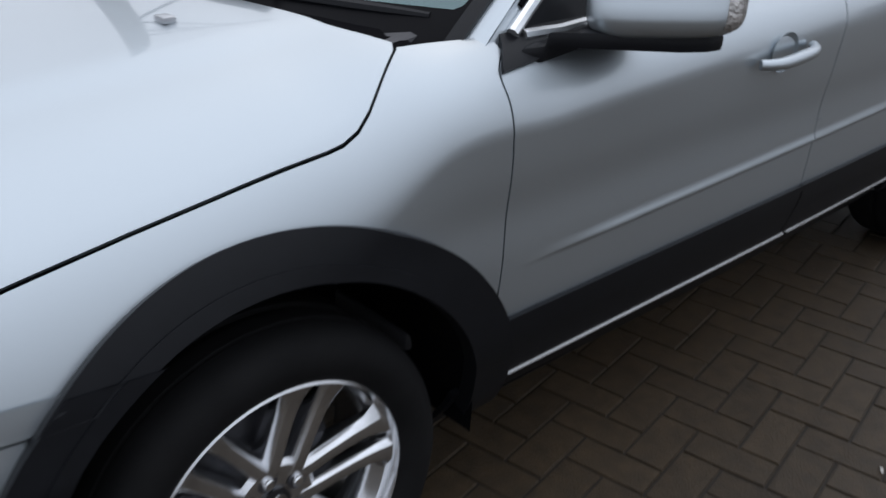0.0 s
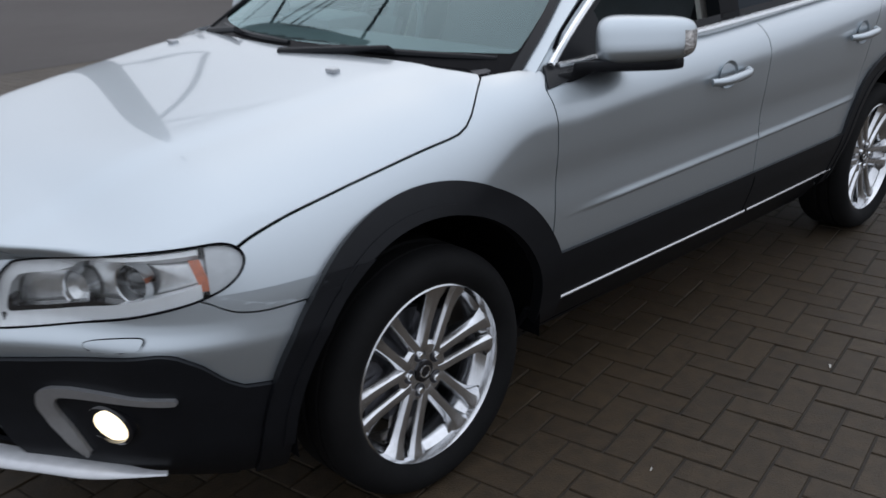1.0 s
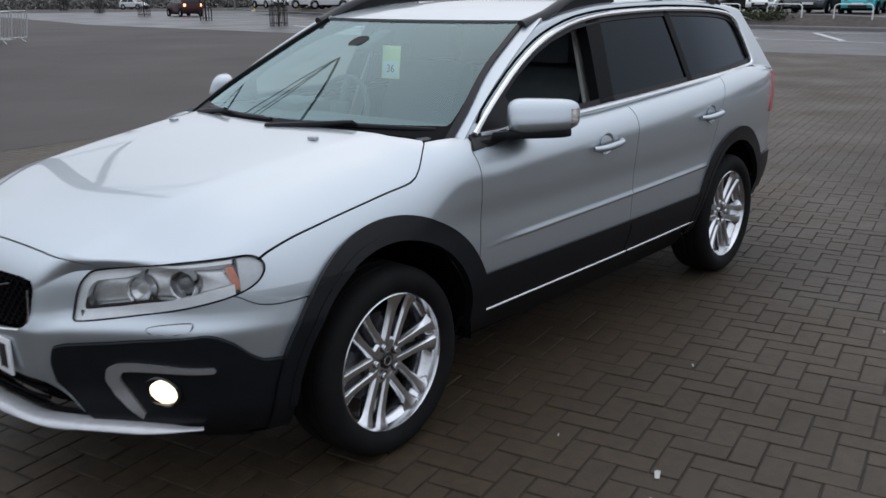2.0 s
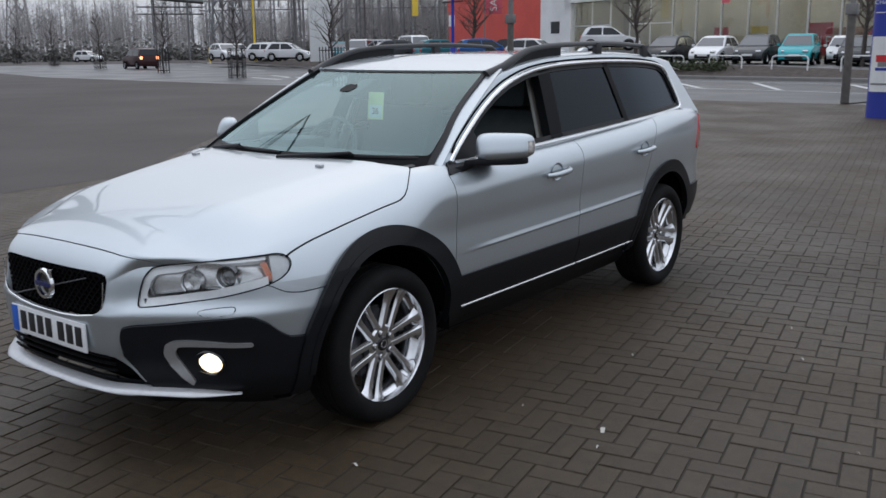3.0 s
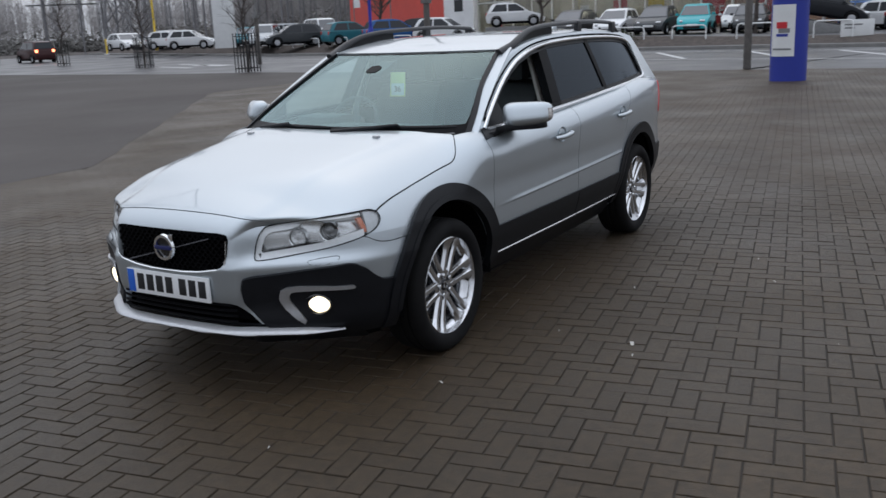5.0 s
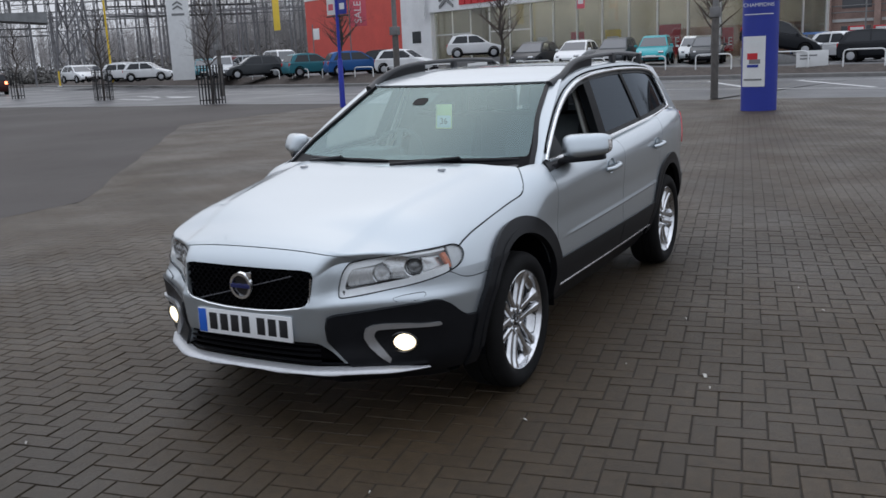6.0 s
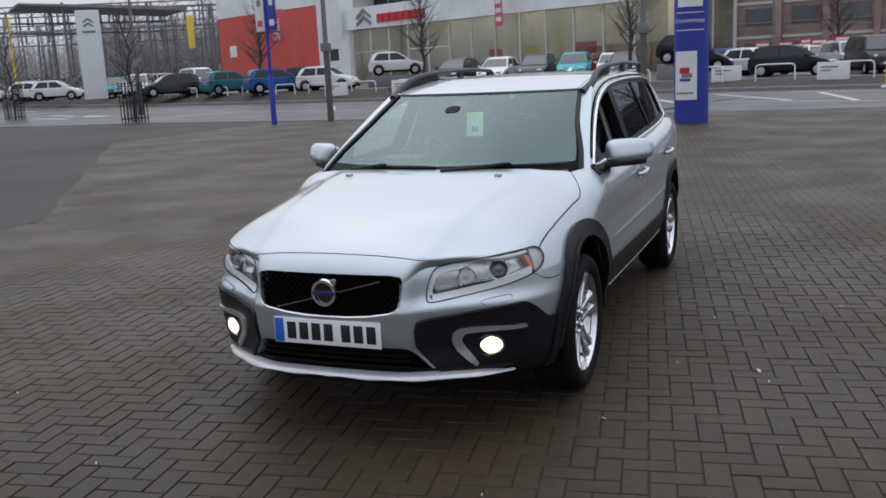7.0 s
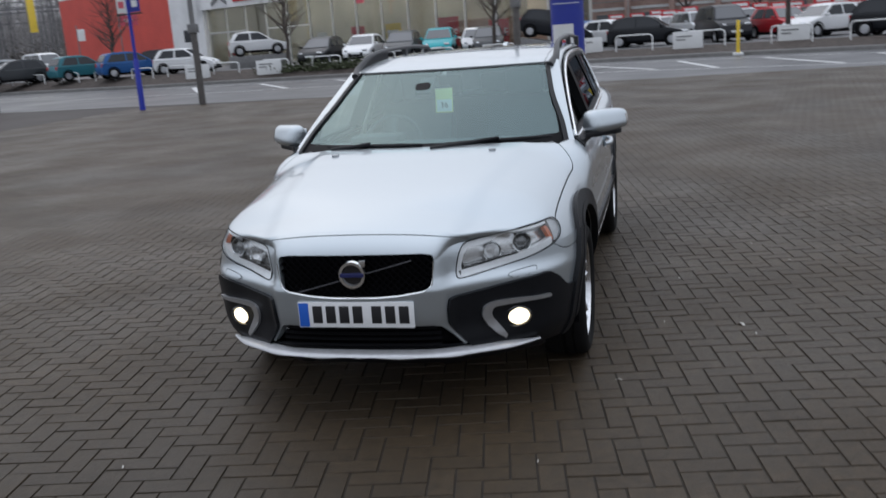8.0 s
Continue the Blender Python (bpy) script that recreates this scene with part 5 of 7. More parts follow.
def lot_z(x, y):
    """Height of the lot's surface, which falls a little along the kerb."""
    across = lambda i: abs((x - LOT_STATIONS[i][0]) * math.cos(LOT_STATIONS[i][2]) + (y - LOT_STATIONS[i][1]) * math.sin(LOT_STATIONS[i][2]))
    return 0.56 - lot_drop(min(range(40, len(LOT_STATIONS)), key=across))


def strip(name, line, inner, outer, z0, z1, material, label, category, z2=None, fall=(0, 0)):
    """A raised strip beside a line, between two distances away from the camera's side."""
    verts, faces = [], []
    pts = [along(line, d) for d in np.arange(0, 172, 2.0)]
    for i, (x, y, a) in enumerate(pts):
        nx, ny = -math.sin(a), math.cos(a)
        drop = lot_drop(2.0 * i)
        for off, z in ((inner, z0), (inner, z1 - drop * fall[0]), (outer, (z1 if z2 is None else z2) - drop * fall[1]), (outer, z0)):
            verts.append((x + nx * off, y + ny * off, z))
    for i in range(len(pts) - 1):
        for k in range(3):
            faces.append((4 * i + k, 4 * i + 4 + k, 4 * i + 5 + k, 4 * i + 1 + k))
    return tagged(mesh_object(name, verts, [f[::-1] for f in faces], material, smooth=False), label, category, kind="structure")


strip("kerb", K_LINE, 0.0, 0.16, -0.02, 0.13, KERB, "grey concrete kerb along the road", "kerb")
strip("pavement", K_LINE, 0.16, 1.4, -0.02, 0.12, mat("footpath", (0.13, 0.125, 0.12), 0.8, var=0.15, scale=1), "grey tarmac footpath behind the kerb", "pavement")
strip("verge", K_LINE, 1.4, 3.0, -0.02, 0.13, SOIL, "brown bark-covered bank", "verge", 0.58, (0, 1))
strip("sales_lot", K_LINE, 3.0, 70.0, -0.02, 0.56, mat("lot_tarmac", (0.11, 0.11, 0.115), 0.55, var=0.15, scale=0.5), "grey tarmac sales lot", "ground", None, (1, 1))
road_pts = [along(K_LINE, d) for d in np.arange(0, 172, 3.0)]
rv = []
for x, y, a in road_pts:
    nx, ny = -math.sin(a), math.cos(a)
    near = -15.0 if y > -20 else -15.0 - 0.2 * (-20 - y)
    rv += [(x + nx * near, y + ny * near, -0.009), (x, y, -0.009)]
tagged(mesh_object("road", rv, [(2 * i, 2 * i + 2, 2 * i + 3, 2 * i + 1) for i in range(len(road_pts) - 1)], ROADMAT), "wet grey road", "road", kind="structure")


def paint(points, width=0.12):
    """White lines on the road: a strip through points."""
    p = [Vector((x, y, 0)) for x, y in points]
    v, f = [], []
    for i, q in enumerate(p):
        d = (p[min(i + 1, len(p) - 1)] - p[max(i - 1, 0)]).normalized()
        n = Vector((-d.y, d.x, 0)) * width / 2
        v += [q + n + Vector((0, 0, -0.004)), q - n + Vector((0, 0, -0.004))]
    for i in range(len(p) - 1):
        f.append((2 * i, 2 * i + 1, 2 * i + 3, 2 * i + 2))
    return tagged(mesh_object("road_marking", v, f, WHITELINE, smooth=False), "worn white road line", "road marking", kind="structure")


for d0 in np.arange(20, 60, 9.0):
    pts = []
    for d in (d0, d0 + 3, d0 + 6):
        x, y, a = along(K_LINE, d)
        pts.append((x + math.sin(a) * 4.6, y - math.cos(a) * 4.6))
    paint(pts, 0.16)
# ghost island: long edge lines with slanting bars between them
for side in (2.2, 8.4):
    pts = []
    for d in np.arange(66, 118, 3.0):
        x, y, a = along(K_LINE, float(d))
        pts.append((x + math.sin(a) * side, y - math.cos(a) * side))
    paint(pts, 0.16)
for k in range(12):
    x, y, a = along(K_LINE, 68 + 4.0 * k)
    x2, y2, a2 = along(K_LINE, 72.5 + 4.0 * k)
    paint([(x + math.sin(a) * 2.6, y - math.cos(a) * 2.6), (x2 + math.sin(a2) * 8.0, y2 - math.cos(a2) * 8.0)], 0.24)
paint([(-33.4, -37.6), (-31.2, -33.2)], 0.32)
paint([(-31.8, -34.6), (-30.9, -31.4)], 0.9)
paint([(-30.6, -36.2), (-28.8, -32.0)], 0.32)


# ---- herringbone paving ----
PAVE_TURN = radians(10.0)


def paved(x, y):
    edge = -6.9 if x > -2.5 else -6.9 + 0.8 * (x + 2.5)
    return -21.6 < x < 9.5 and max(edge, -16.0) < y < 10.5


def brick_shape(lx, ly):
    a, b, g, c = lx / 2 - 0.0038, ly / 2 - 0.0038, 0.0016, 0.011
    low = [(-a, -b, -c), (a, -b, -c), (a, b, -c), (-a, b, -c)]
    mid = [(-a, -b, -0.004), (a, -b, -0.004), (a, b, -0.004), (-a, b, -0.004)]
    top = [(-a + g, -b + g, 0), (a - g, -b + g, 0), (a - g, b - g, 0), (-a + g, b - g, 0)]
    faces = [(8, 9, 10, 11)]
    for k in range(4):
        j = (k + 1) % 4
        faces += [(k, j, 4 + j, 4 + k), (4 + k, 4 + j, 8 + j, 8 + k)]
    return low + mid + top, faces


def build_paving():
    W = 0.1045
    c, s = math.cos(PAVE_TURN), math.sin(PAVE_TURN)
    rng = random.Random(5)
    edge = [(-21.6, -16.0), (-13.9, -16.0), (-2.5, -6.9), (9.5, -6.9), (9.5, 10.5), (-21.6, 10.5)]
    bed = mesh_object("paving", [(x, y, -0.0055) for x, y in edge], [tuple(range(len(edge)))], JOINT)
    tagged(bed, "brown-grey block paving laid in herringbone", "paving", kind="structure")
    near, far = [], []
    for n in range(-260, 260):
        for m in range(-90, 90):
            for flat in (True, False):
                u, v = (n + 4 * m + 1, n + 0.5) if flat else (n + 4 * m + 0.5, n + 2)
                u, v = u * W, v * W
                x, y = c * u - s * v, s * u + c * v
                if -22 < x < 10 and -17 < y < 11 and paved(x, y):
                    dist = math.hypot(x - 2.2, y - 1.75)
                    (near if dist < 1.02 and not (abs(y) < 0.98 and x < 2.5) else far).append((x, y, flat))
    shapes = {}
    for flat in (True, False):
        vs, fs = brick_shape(2 * W, W) if flat else brick_shape(W, 2 * W)
        me = bpy.data.meshes.new("brick")
        me.from_pydata(vs, [], fs)
        me.materials.append(BRICK)
        shapes[flat] = (me, np.array(vs), fs)
    for x, y, flat in near[:300]:
        ob = new("brick", shapes[flat][0])
        ob.parent = bed
        ob.matrix_local = pose(x, y, rng.uniform(-0.0015, 0.0015), rng.uniform(-0.5, 0.5), rng.uniform(-0.5, 0.5), math.degrees(PAVE_TURN) + rng.uniform(-0.6, 0.6))
    rest = near[300:] + far
    V, F = [], []
    rot = np.array([[c, -s, 0], [s, c, 0], [0, 0, 1]])
    base = {k: shapes[k][1] @ rot.T for k in shapes}
    shift = 0
    for x, y, flat in rest:
        away = math.hypot(x - 2, y - 1)
        rough = 1.0 if away < 6 else 0.25
        tilt = np.array([rng.uniform(-0.008, 0.008), rng.uniform(-0.008, 0.008)]) * rough
        b = base[flat] * ((1.0, 1.0, 1.0) if away < 5 else (1.018, 1.018, 0.8) if away < 6 else (1.034, 1.034, 0.35))
        V.append(b + (x, y, rng.uniform(-0.0015, 0.0015) * rough) + np.stack([0 * b[:, 0], 0 * b[:, 0], b[:, :2] @ tilt], -1))
        F += [tuple(i + shift for i in f) for f in (shapes[flat][2] if away < 6 else ((8, 9, 10, 11), (0, 1, 9, 8), (1, 2, 10, 9), (2, 3, 11, 10), (3, 0, 8, 11)))]
        shift += 12
    ob = mesh_object("paving_bricks", np.concatenate(V), F, BRICK, bed, smooth=False)
    ob["kind"] = "stuff"


patch_edge = [(-2.6 - 1.0 * k, -6.86 - 0.8 * k + 0.05 * math.sin(k * 2.1)) for k in range(12)]
patch = [(9.5, -6.75), (1.0, -6.7)] + patch_edge + [(-14.2, -15.9), (-21.7, -15.9), (-22, -40), (9.5, -40)]
tagged(mesh_object("tarmac_patch", [(x, y, 0.002) for x, y in patch], [tuple(range(len(patch)))[::-1]], TARMAC), "smooth dark tarmac beside the paving", "tarmac", kind="structure")


def litter(x, y, size, turn):
    vs = [(-size, -0.3 * size, 0.002), (0, -0.35 * size, 0.012), (size, -0.2 * size, 0.003), (size * 0.9, 0.3 * size, 0.003), (0, 0.3 * size, 0.010), (-size, 0.25 * size, 0.002)]
    ob = mesh_object("paper_scrap", vs, [(0, 1, 4, 5), (1, 2, 3, 4)], LITTER, smooth=False)
    ob.matrix_world = pose(x, y, 0.001, 0, 0, turn)
    return tagged(ob, "small white paper scrap on the paving", "litter", "paper scraps on the paving")


for lx, ly, ls, lt in ((0.98, 1.69, 0.03, 20), (1.83, 1.07, 0.018, 80), (1.14, 1.75, 0.012, 0), (0.04, 1.375, 0.012, 30), (0.95, 1.28, 0.008, 0), (-0.4, 2.1, 0.014, 50), (2.9, -0.9, 0.012, 15), (2.7, 0.8, 0.008, 0), (0.6, 2.6, 0.008, 70), (-2.1, 2.6, 0.012, 10), (2.3, -2.0, 0.012, 60), (-0.9, 1.9, 0.010, 0)):
    litter(lx, ly, ls, lt)

# ---- far side: showroom, parked cars, posts and trees ----
WHITEWALL = mat("white_cladding", (0.80, 0.81, 0.82), 0.5, var=0.05, scale=0.6, dirt=(0.42, 0.42, 0.42), dscale=0.4, damount=0.3)
REDWALL = mat("red_cladding", (0.62, 0.085, 0.065), 0.55, var=0.08, scale=0.6)
GLASSDARK = mat("dark_window", (0.020, 0.023, 0.028), 0.12, spec=0.4)
SHOPGLASS = glass_mat("showroom_glass", (0.85, 0.87, 0.86), 0.85)
FRAME = mat("pale_frame", (0.55, 0.56, 0.56), 0.45, 0.2, 0.05, 3)
WARMWALL = mat("showroom_wall", (0.44, 0.425, 0.39), 0.7, var=0.15, scale=0.7)
SHOPFLOOR = mat("showroom_floor", (0.35, 0.34, 0.31), 0.4, var=0.1, scale=1)
SHOPLIGHT = mat("showroom_light", (1.0, 0.95, 0.8), 0.5, emit=7.0)
REDSIGN = mat("red_sign", (0.55, 0.02, 0.03), 0.4)
GREYSIGN = mat("grey_sign", (0.20, 0.205, 0.21), 0.4)
BLUESIGN = mat("blue_sign", (0.018, 0.035, 0.30), 0.4, var=0.06, scale=2)
BLUEPAINT = mat("blue_paint", (0.015, 0.03, 0.36), 0.4, var=0.06, scale=4)
WHITESIGN = mat("white_sign", (0.72, 0.73, 0.73), 0.5, var=0.04, scale=3)
YELLOWSIGN = mat("yellow_banner", (0.80, 0.56, 0.05), 0.6, var=0.06, scale=2)
PINK = mat("pink_print", (0.62, 0.10, 0.14), 0.6)
GREYPOST = mat("grey_post", (0.20, 0.20, 0.20), 0.5, 0.3, 0.12, 6)
BROWNPOST = mat("brown_post", (0.085, 0.078, 0.072), 0.7, var=0.2, scale=8)
IRON = mat("black_iron", (0.02, 0.02, 0.022), 0.5, 0.3, 0.1, 10)
BARK = mat("bark", (0.060, 0.050, 0.045), 0.9, var=0.3, scale=10, bump=0.5, bscale=40)
TWIG = mat("twigs", (0.085, 0.070, 0.062), 0.9, var=0.25, scale=3)
# paler than bare twigs: distant haze is put into the colour
HAZEWOODS = mat("hazed_woods", (0.345, 0.33, 0.326), 0.95, var=0.3, scale=0.3)
STEEL = mat("grey_lattice_steel", (0.20, 0.20, 0.21), 0.6, 0.3, 0.15, 1)
BROWNBRICK = mat("brown_brick", (0.31, 0.215, 0.185), 0.85, var=0.2, scale=0.8)
# canopy steel lightened, far-off haze mixed into its base colour
HAZESTEEL = mat("hazed_steel", (0.24, 0.25, 0.255), 0.6, 0.2, 0.2, 1)
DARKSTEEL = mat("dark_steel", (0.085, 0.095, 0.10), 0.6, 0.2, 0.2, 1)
WINDOWGREY = mat("grey_window", (0.10, 0.105, 0.115), 0.1, coat=0.5)
HEDGE = mat("hedge", (0.048, 0.060, 0.028), 0.9, var=0.35, scale=6)

END = 31.6
F0, FU = Vector((-65.0, -34.0, 0)), Vector((0.44, 0.90, 0)).normalized()
FN = Vector((FU.y, -FU.x, 0))
FACADE = Matrix((FU, -FN, Vector((0, 0, 1)))).transposed().to_4x4()
FACADE.translation = F0


def build_showroom():
    """Local axes: x along the front, y away from the road, z up."""
    b = empty("car_showroom", FACADE, "white and red car showroom with a glass front", "showroom")

    def slab(name, lo, hi, material, parent=b, bevel=0.0, label=""):
        return part(name, box(bmesh.new(), lo, hi, bevel), material, parent, label, smooth=False)

    slab("red_wall", (-25.0, 0.0, 0.0), (-6.3, 0.3, 7.55), REDWALL, label="plain red clad wall")
    slab("white_band", (-25.0, -0.05, 7.55), (-6.3, 0.3, 13.0), WHITEWALL, label="white clad upper wall")
    slab("white_tower", (-6.3, -0.4, 0.0), (-1.75, 0.3, 13.0), WHITEWALL, label="white clad entrance tower")
    slab("side_wall", (-23.5, 0.3, 0.0), (-23.2, 16, 13.0), WHITEWALL)
    slab("back_wall", (-23.5, 16, 0.0), (-1.9, 16.3, 13.0), WHITEWALL)
    slab("rear_wall", (-1.7, 5.2, 0.0), (END, 5.4, 6.6), WARMWALL, label="warm lit rear wall")
    slab("end_beam", (END - 0.2, 0.2, 5.05), (END, 5.2, 6.8), WHITEWALL)
    for y in (0.2, 2.7, 5.1):
        slab("end_mullion", (END - 0.12, y, 0.16), (END, y + 0.1, 5.05), FRAME)
    for y in (0.3, 2.8):
        slab("end_pane", (END - 0.07, y, 0.2), (END - 0.05, y + 2.3 if y > 1 else y + 2.4, 5.05), SHOPGLASS).visible_shadow = False
    slab("dividing_wall", (-2.0, 0.3, 0.0), (-1.7, 16, 13.0), WARMWALL)
    slab("tower_window", (-4.6, -0.43, 2.6), (-3.3, -0.38, 3.6), GLASSDARK)
    fascia = slab("fascia", (-1.9, -0.5, 5.05), (END, 0.2, 6.8), WHITEWALL, label="white fascia board")
    slab("upper_wall", (-1.9, 2.5, 6.8), (END, 2.8, 10.2), FRAME)
    for k in range(16):
        slab("upper_window", (-1.6 + 2.05 * k, 2.44, 6.85), (0.3 + 2.05 * k, 2.5, 10.0), GLASSDARK)
    slab("roof", (-23.5, -0.3, 13.0), (-1.9, 16.3, 13.2), WHITEWALL)
    slab("showroom_roof", (-1.9, 0.2, 6.6), (END - 0.2, 5.4, 6.8), WHITEWALL)
    slab("ceiling", (-1.7, 0.3, 5.6), (END - 0.2, 5.2, 5.7), WHITEWALL)
    slab("showroom_floor", (-1.7, -0.1, 0.0), (END, 5.2, 0.62), SHOPFLOOR)
    slab("brown_counter", (20.0, 4.3, 0.62), (30.0, 5.1, 2.6), BROWNBRICK)
    for k in range(13):
        x = -1.6 + 2.45 * k
        slab("mullion", (x, -0.10, 0.16), (x + 0.09, 0.06, 5.05), FRAME)
        pane = part("pane", box(bmesh.new(), (x + 0.09, -0.03, 0.2), (x + 2.45, -0.01, 5.05)), SHOPGLASS, b, smooth=False)
        pane.visible_shadow = False
    for x0 in (-1.6, 5.75):
        slab("transom", (x0, -0.09, 3.1), (x0 + 4.9, 0.05, 3.2), FRAME)
    for k in range(7):
        for y in (1.2, 3.6):
            slab("ceiling_lamp", (0.2 + 4.3 * k, y, 5.5), (3.2 + 4.3 * k, y + 0.4, 5.58), SHOPLIGHT, label="lit showroom lamp")
    for x, w, h, z, m in ((0.2, 1.1, 1.6, 0.3, REDSIGN), (14.6, 1.3, 1.2, 1.5, REDSIGN), (22.6, 1.9, 1.9, 0.9, REDSIGN), (18.0, 1.4, 1.1, 1.6, YELLOWSIGN), (11.0, 1.0, 2.0, 0.5, WHITESIGN), (27.0, 1.5, 1.4, 1.0, REDSIGN)):
        s = slab("poster", (x, 0.3, z), (x + w, 0.36, z + h), m, label="printed window poster")
        if m is REDSIGN and w > 1.2:
            text_mesh("lettering", "SALE", 0.46 * w, pose(x + w / 2, 0.29, z + h * 0.4, 90), WHITESIGN, s)
        else:
            slab("poster_panel", (x + 0.15, 0.27, z + 0.15), (x + w - 0.15, 0.31, z + h * 0.6), WHITESIGN, s)
    # plain shapes for the maker's sign
    for dz in (0.0, 0.55):
        chev = [(-0.2, 5.30 + dz), (0.75, 5.85 + dz), (1.7, 5.30 + dz), (1.7, 5.52 + dz), (0.75, 6.15 + dz), (-0.2, 5.52 + dz)]
        part("sign_chevron", prism(chev, -0.62, -0.5, "Y"), GREYSIGN, fascia, "grey chevron sign", smooth=False)
    for k in range(7):
        slab("sign_block", (2.6 + 0.86 * k, -0.62, 5.42), (3.32 + 0.86 * k, -0.5, 6.1), REDSIGN, fascia, label="red sign block")
    for k in range(12):
        slab("name_bar", (23.6 + 0.5 * k, -0.56, 5.9), (24.0 + 0.5 * k, -0.5, 6.3), GREYSIGN, fascia)
    flag = slab("hanging_banner", (17.2, -1.6, 4.2), (17.9, -1.56, 6.6), PINK, label="pink and white hanging banner")
    for z in (4.5, 5.1, 5.7):
        slab("banner_bar", (17.3, -1.62, z), (17.8, -1.55, z + 0.3), WHITESIGN, flag)
    slab("tower_banner", (-2.6, -0.9, 4.6), (-1.95, -0.86, 7.0), WHITESIGN, label="white wall banner")
    return b


build_showroom()


def build_totem():
    t = empty("sign_totem", pose(-46.6, -46.5, 0.56, 0, 0, 42), "tall pale grey sign totem on the verge", "sign")
    part("board", box(bmesh.new(), (-0.18, -0.8, 0), (0.18, 0.8, 6.2), 0.03), WHITESIGN, t)
    for dz in (0.0, 0.3):
        part("chevron", prism([(-0.35, 5.0 + dz), (0, 5.2 + dz), (0.35, 5.0 + dz), (0.35, 5.12 + dz), (0, 5.36 + dz), (-0.35, 5.12 + dz)], 0.18, 0.2, "X"), GREYSIGN, t, smooth=False)
    part("name_bar", box(bmesh.new(), (0.18, -0.45, 4.62), (0.2, 0.45, 4.78)), GREYSIGN, t, smooth=False)


build_totem()


def build_small_car(name, color, label, L=3.9, H=1.5, W=1.68, boxy=0.0, paint_kind=None):
    """A parked car far off: nose towards +x, on four wheels."""
    car = empty(name, None, label, "car", "cars on the sales lot")
    body_m = mat(name + "_paint", color, 0.35, 0.1, 0.03, 3, coat=0.1, spec=0.3)
    h, f, r = 0.17, L / 2, -L / 2
    belt, bon = H * 0.61, H * 0.60
    side = [(r + 0.08, h + 0.06), (r + 0.01, 0.40), (r, 0.62), (r + 0.05, belt - 0.10), (r + 0.09, belt), (0.0, belt - 0.01), (f - 1.02, belt - 0.01), (f - 0.72, bon - 0.05), (f - 0.32, bon - 0.17), (f - 0.10, bon - 0.30), (f, 0.46), (f - 0.02, 0.30), (f - 0.10, h + 0.05)]
    bm = prism(side, -W / 2, W / 2, "Y")
    bmesh.ops.bevel(bm, geom=list(bm.edges), offset=0.05, segments=2, profile=0.6, affect="EDGES")
    for v in bm.verts:
        v.co.y *= (1 - 0.13 * smooth((abs(v.co.x) - L / 2 + 0.6) / 0.6)) * (1 - 0.04 * abs(v.co.z - 0.6) / 0.4)
    part("body", bm, body_m, car)
    slope = 0.85 - 0.30 * boxy
    tail = 0.34 - 0.20 * boxy
    front, back = f - 0.92, r + 0.06
    half = lambda z: W / 2 - 0.07 - 0.19 * (z - belt) / (H - belt)
    cab = [(front + 0.05, belt - 0.08), (front - slope, H - 0.10), (front - slope - 0.30, H - 0.03), (front - slope - 0.75, H), (back + tail + 0.5, H - 0.02), (back + tail + 0.12, H - 0.08), (back + tail, H - 0.16), (back, belt - 0.08)]
    bm = prism(cab, -1.0, 1.0, "Y")
    for v in bm.verts:
        v.co.y *= half(v.co.z)
    bmesh.ops.bevel(bm, geom=list(bm.edges), offset=0.045, segments=2, profile=0.6, affect="EDGES")
    part("upper_body", bm, body_m, car)

    def window(points, material=GLASSDARK):
        q = bmesh.new()
        q.faces.new([q.verts.new(p) for p in points])
        part("window", q, material, car, smooth=False)

    lo, hi = belt + 0.03, H - 0.12
    fx = lambda z: front + 0.05 - (slope + 0.05) * (z - belt + 0.08) / (H - 0.02 - belt)
    rx = lambda z: back + tail * (z - belt + 0.08) / (H - 0.08 - belt)
    mid = 0.5 * (front + back) - 0.05
    for sgn in (1, -1):
        ylo, yhi = sgn * (half(lo) + 0.012), sgn * (half(hi) + 0.012)
        window(((fx(lo) - 0.12, ylo, lo), (fx(hi) - 0.10, yhi, hi), (mid + 0.04, yhi, hi), (mid + 0.04, ylo, lo)))
        window(((mid - 0.04, ylo, lo), (mid - 0.04, yhi, hi), (rx(hi) + 0.28, yhi, hi), (rx(lo) + 0.22, ylo, lo)))
    yl, yh = half(lo) - 0.06, half(hi) - 0.07
    # windscreen paler than the other windows: sky reflection painted as grey
    window(((fx(lo) + 0.02, -yl, lo), (fx(lo) + 0.02, yl, lo), (fx(hi) + 0.03, yh, hi), (fx(hi) + 0.03, -yh, hi)), WINDOWGREY)
    window(((rx(lo) - 0.02, yl, lo + 0.03), (rx(lo) - 0.02, -yl, lo + 0.03), (rx(hi) - 0.03, -yh, hi), (rx(hi) - 0.03, yh, hi)))
    for sgn in (1, -1):
        part("headlamp", box(bmesh.new(), (f - 0.46, sgn * (W / 2 - 0.36) - 0.13, bon - 0.32), (f - 0.05, sgn * (W / 2 - 0.30) + 0.10, bon - 0.19), 0.05), CHROME, car)
        part("tail_lamp", box(bmesh.new(), (r - 0.005, sgn * (W / 2 - 0.24) - 0.10, belt - 0.24), (r + 0.2, sgn * (W / 2 - 0.24) + 0.10, belt - 0.02), 0.04), REDLENS, car)
        part("door_mirror", box(bmesh.new(), (f - 1.28, sgn * (W / 2 + 0.07) - 0.08, belt), (f - 1.16, sgn * (W / 2 + 0.07) + 0.08, belt + 0.13), 0.03), body_m, car)
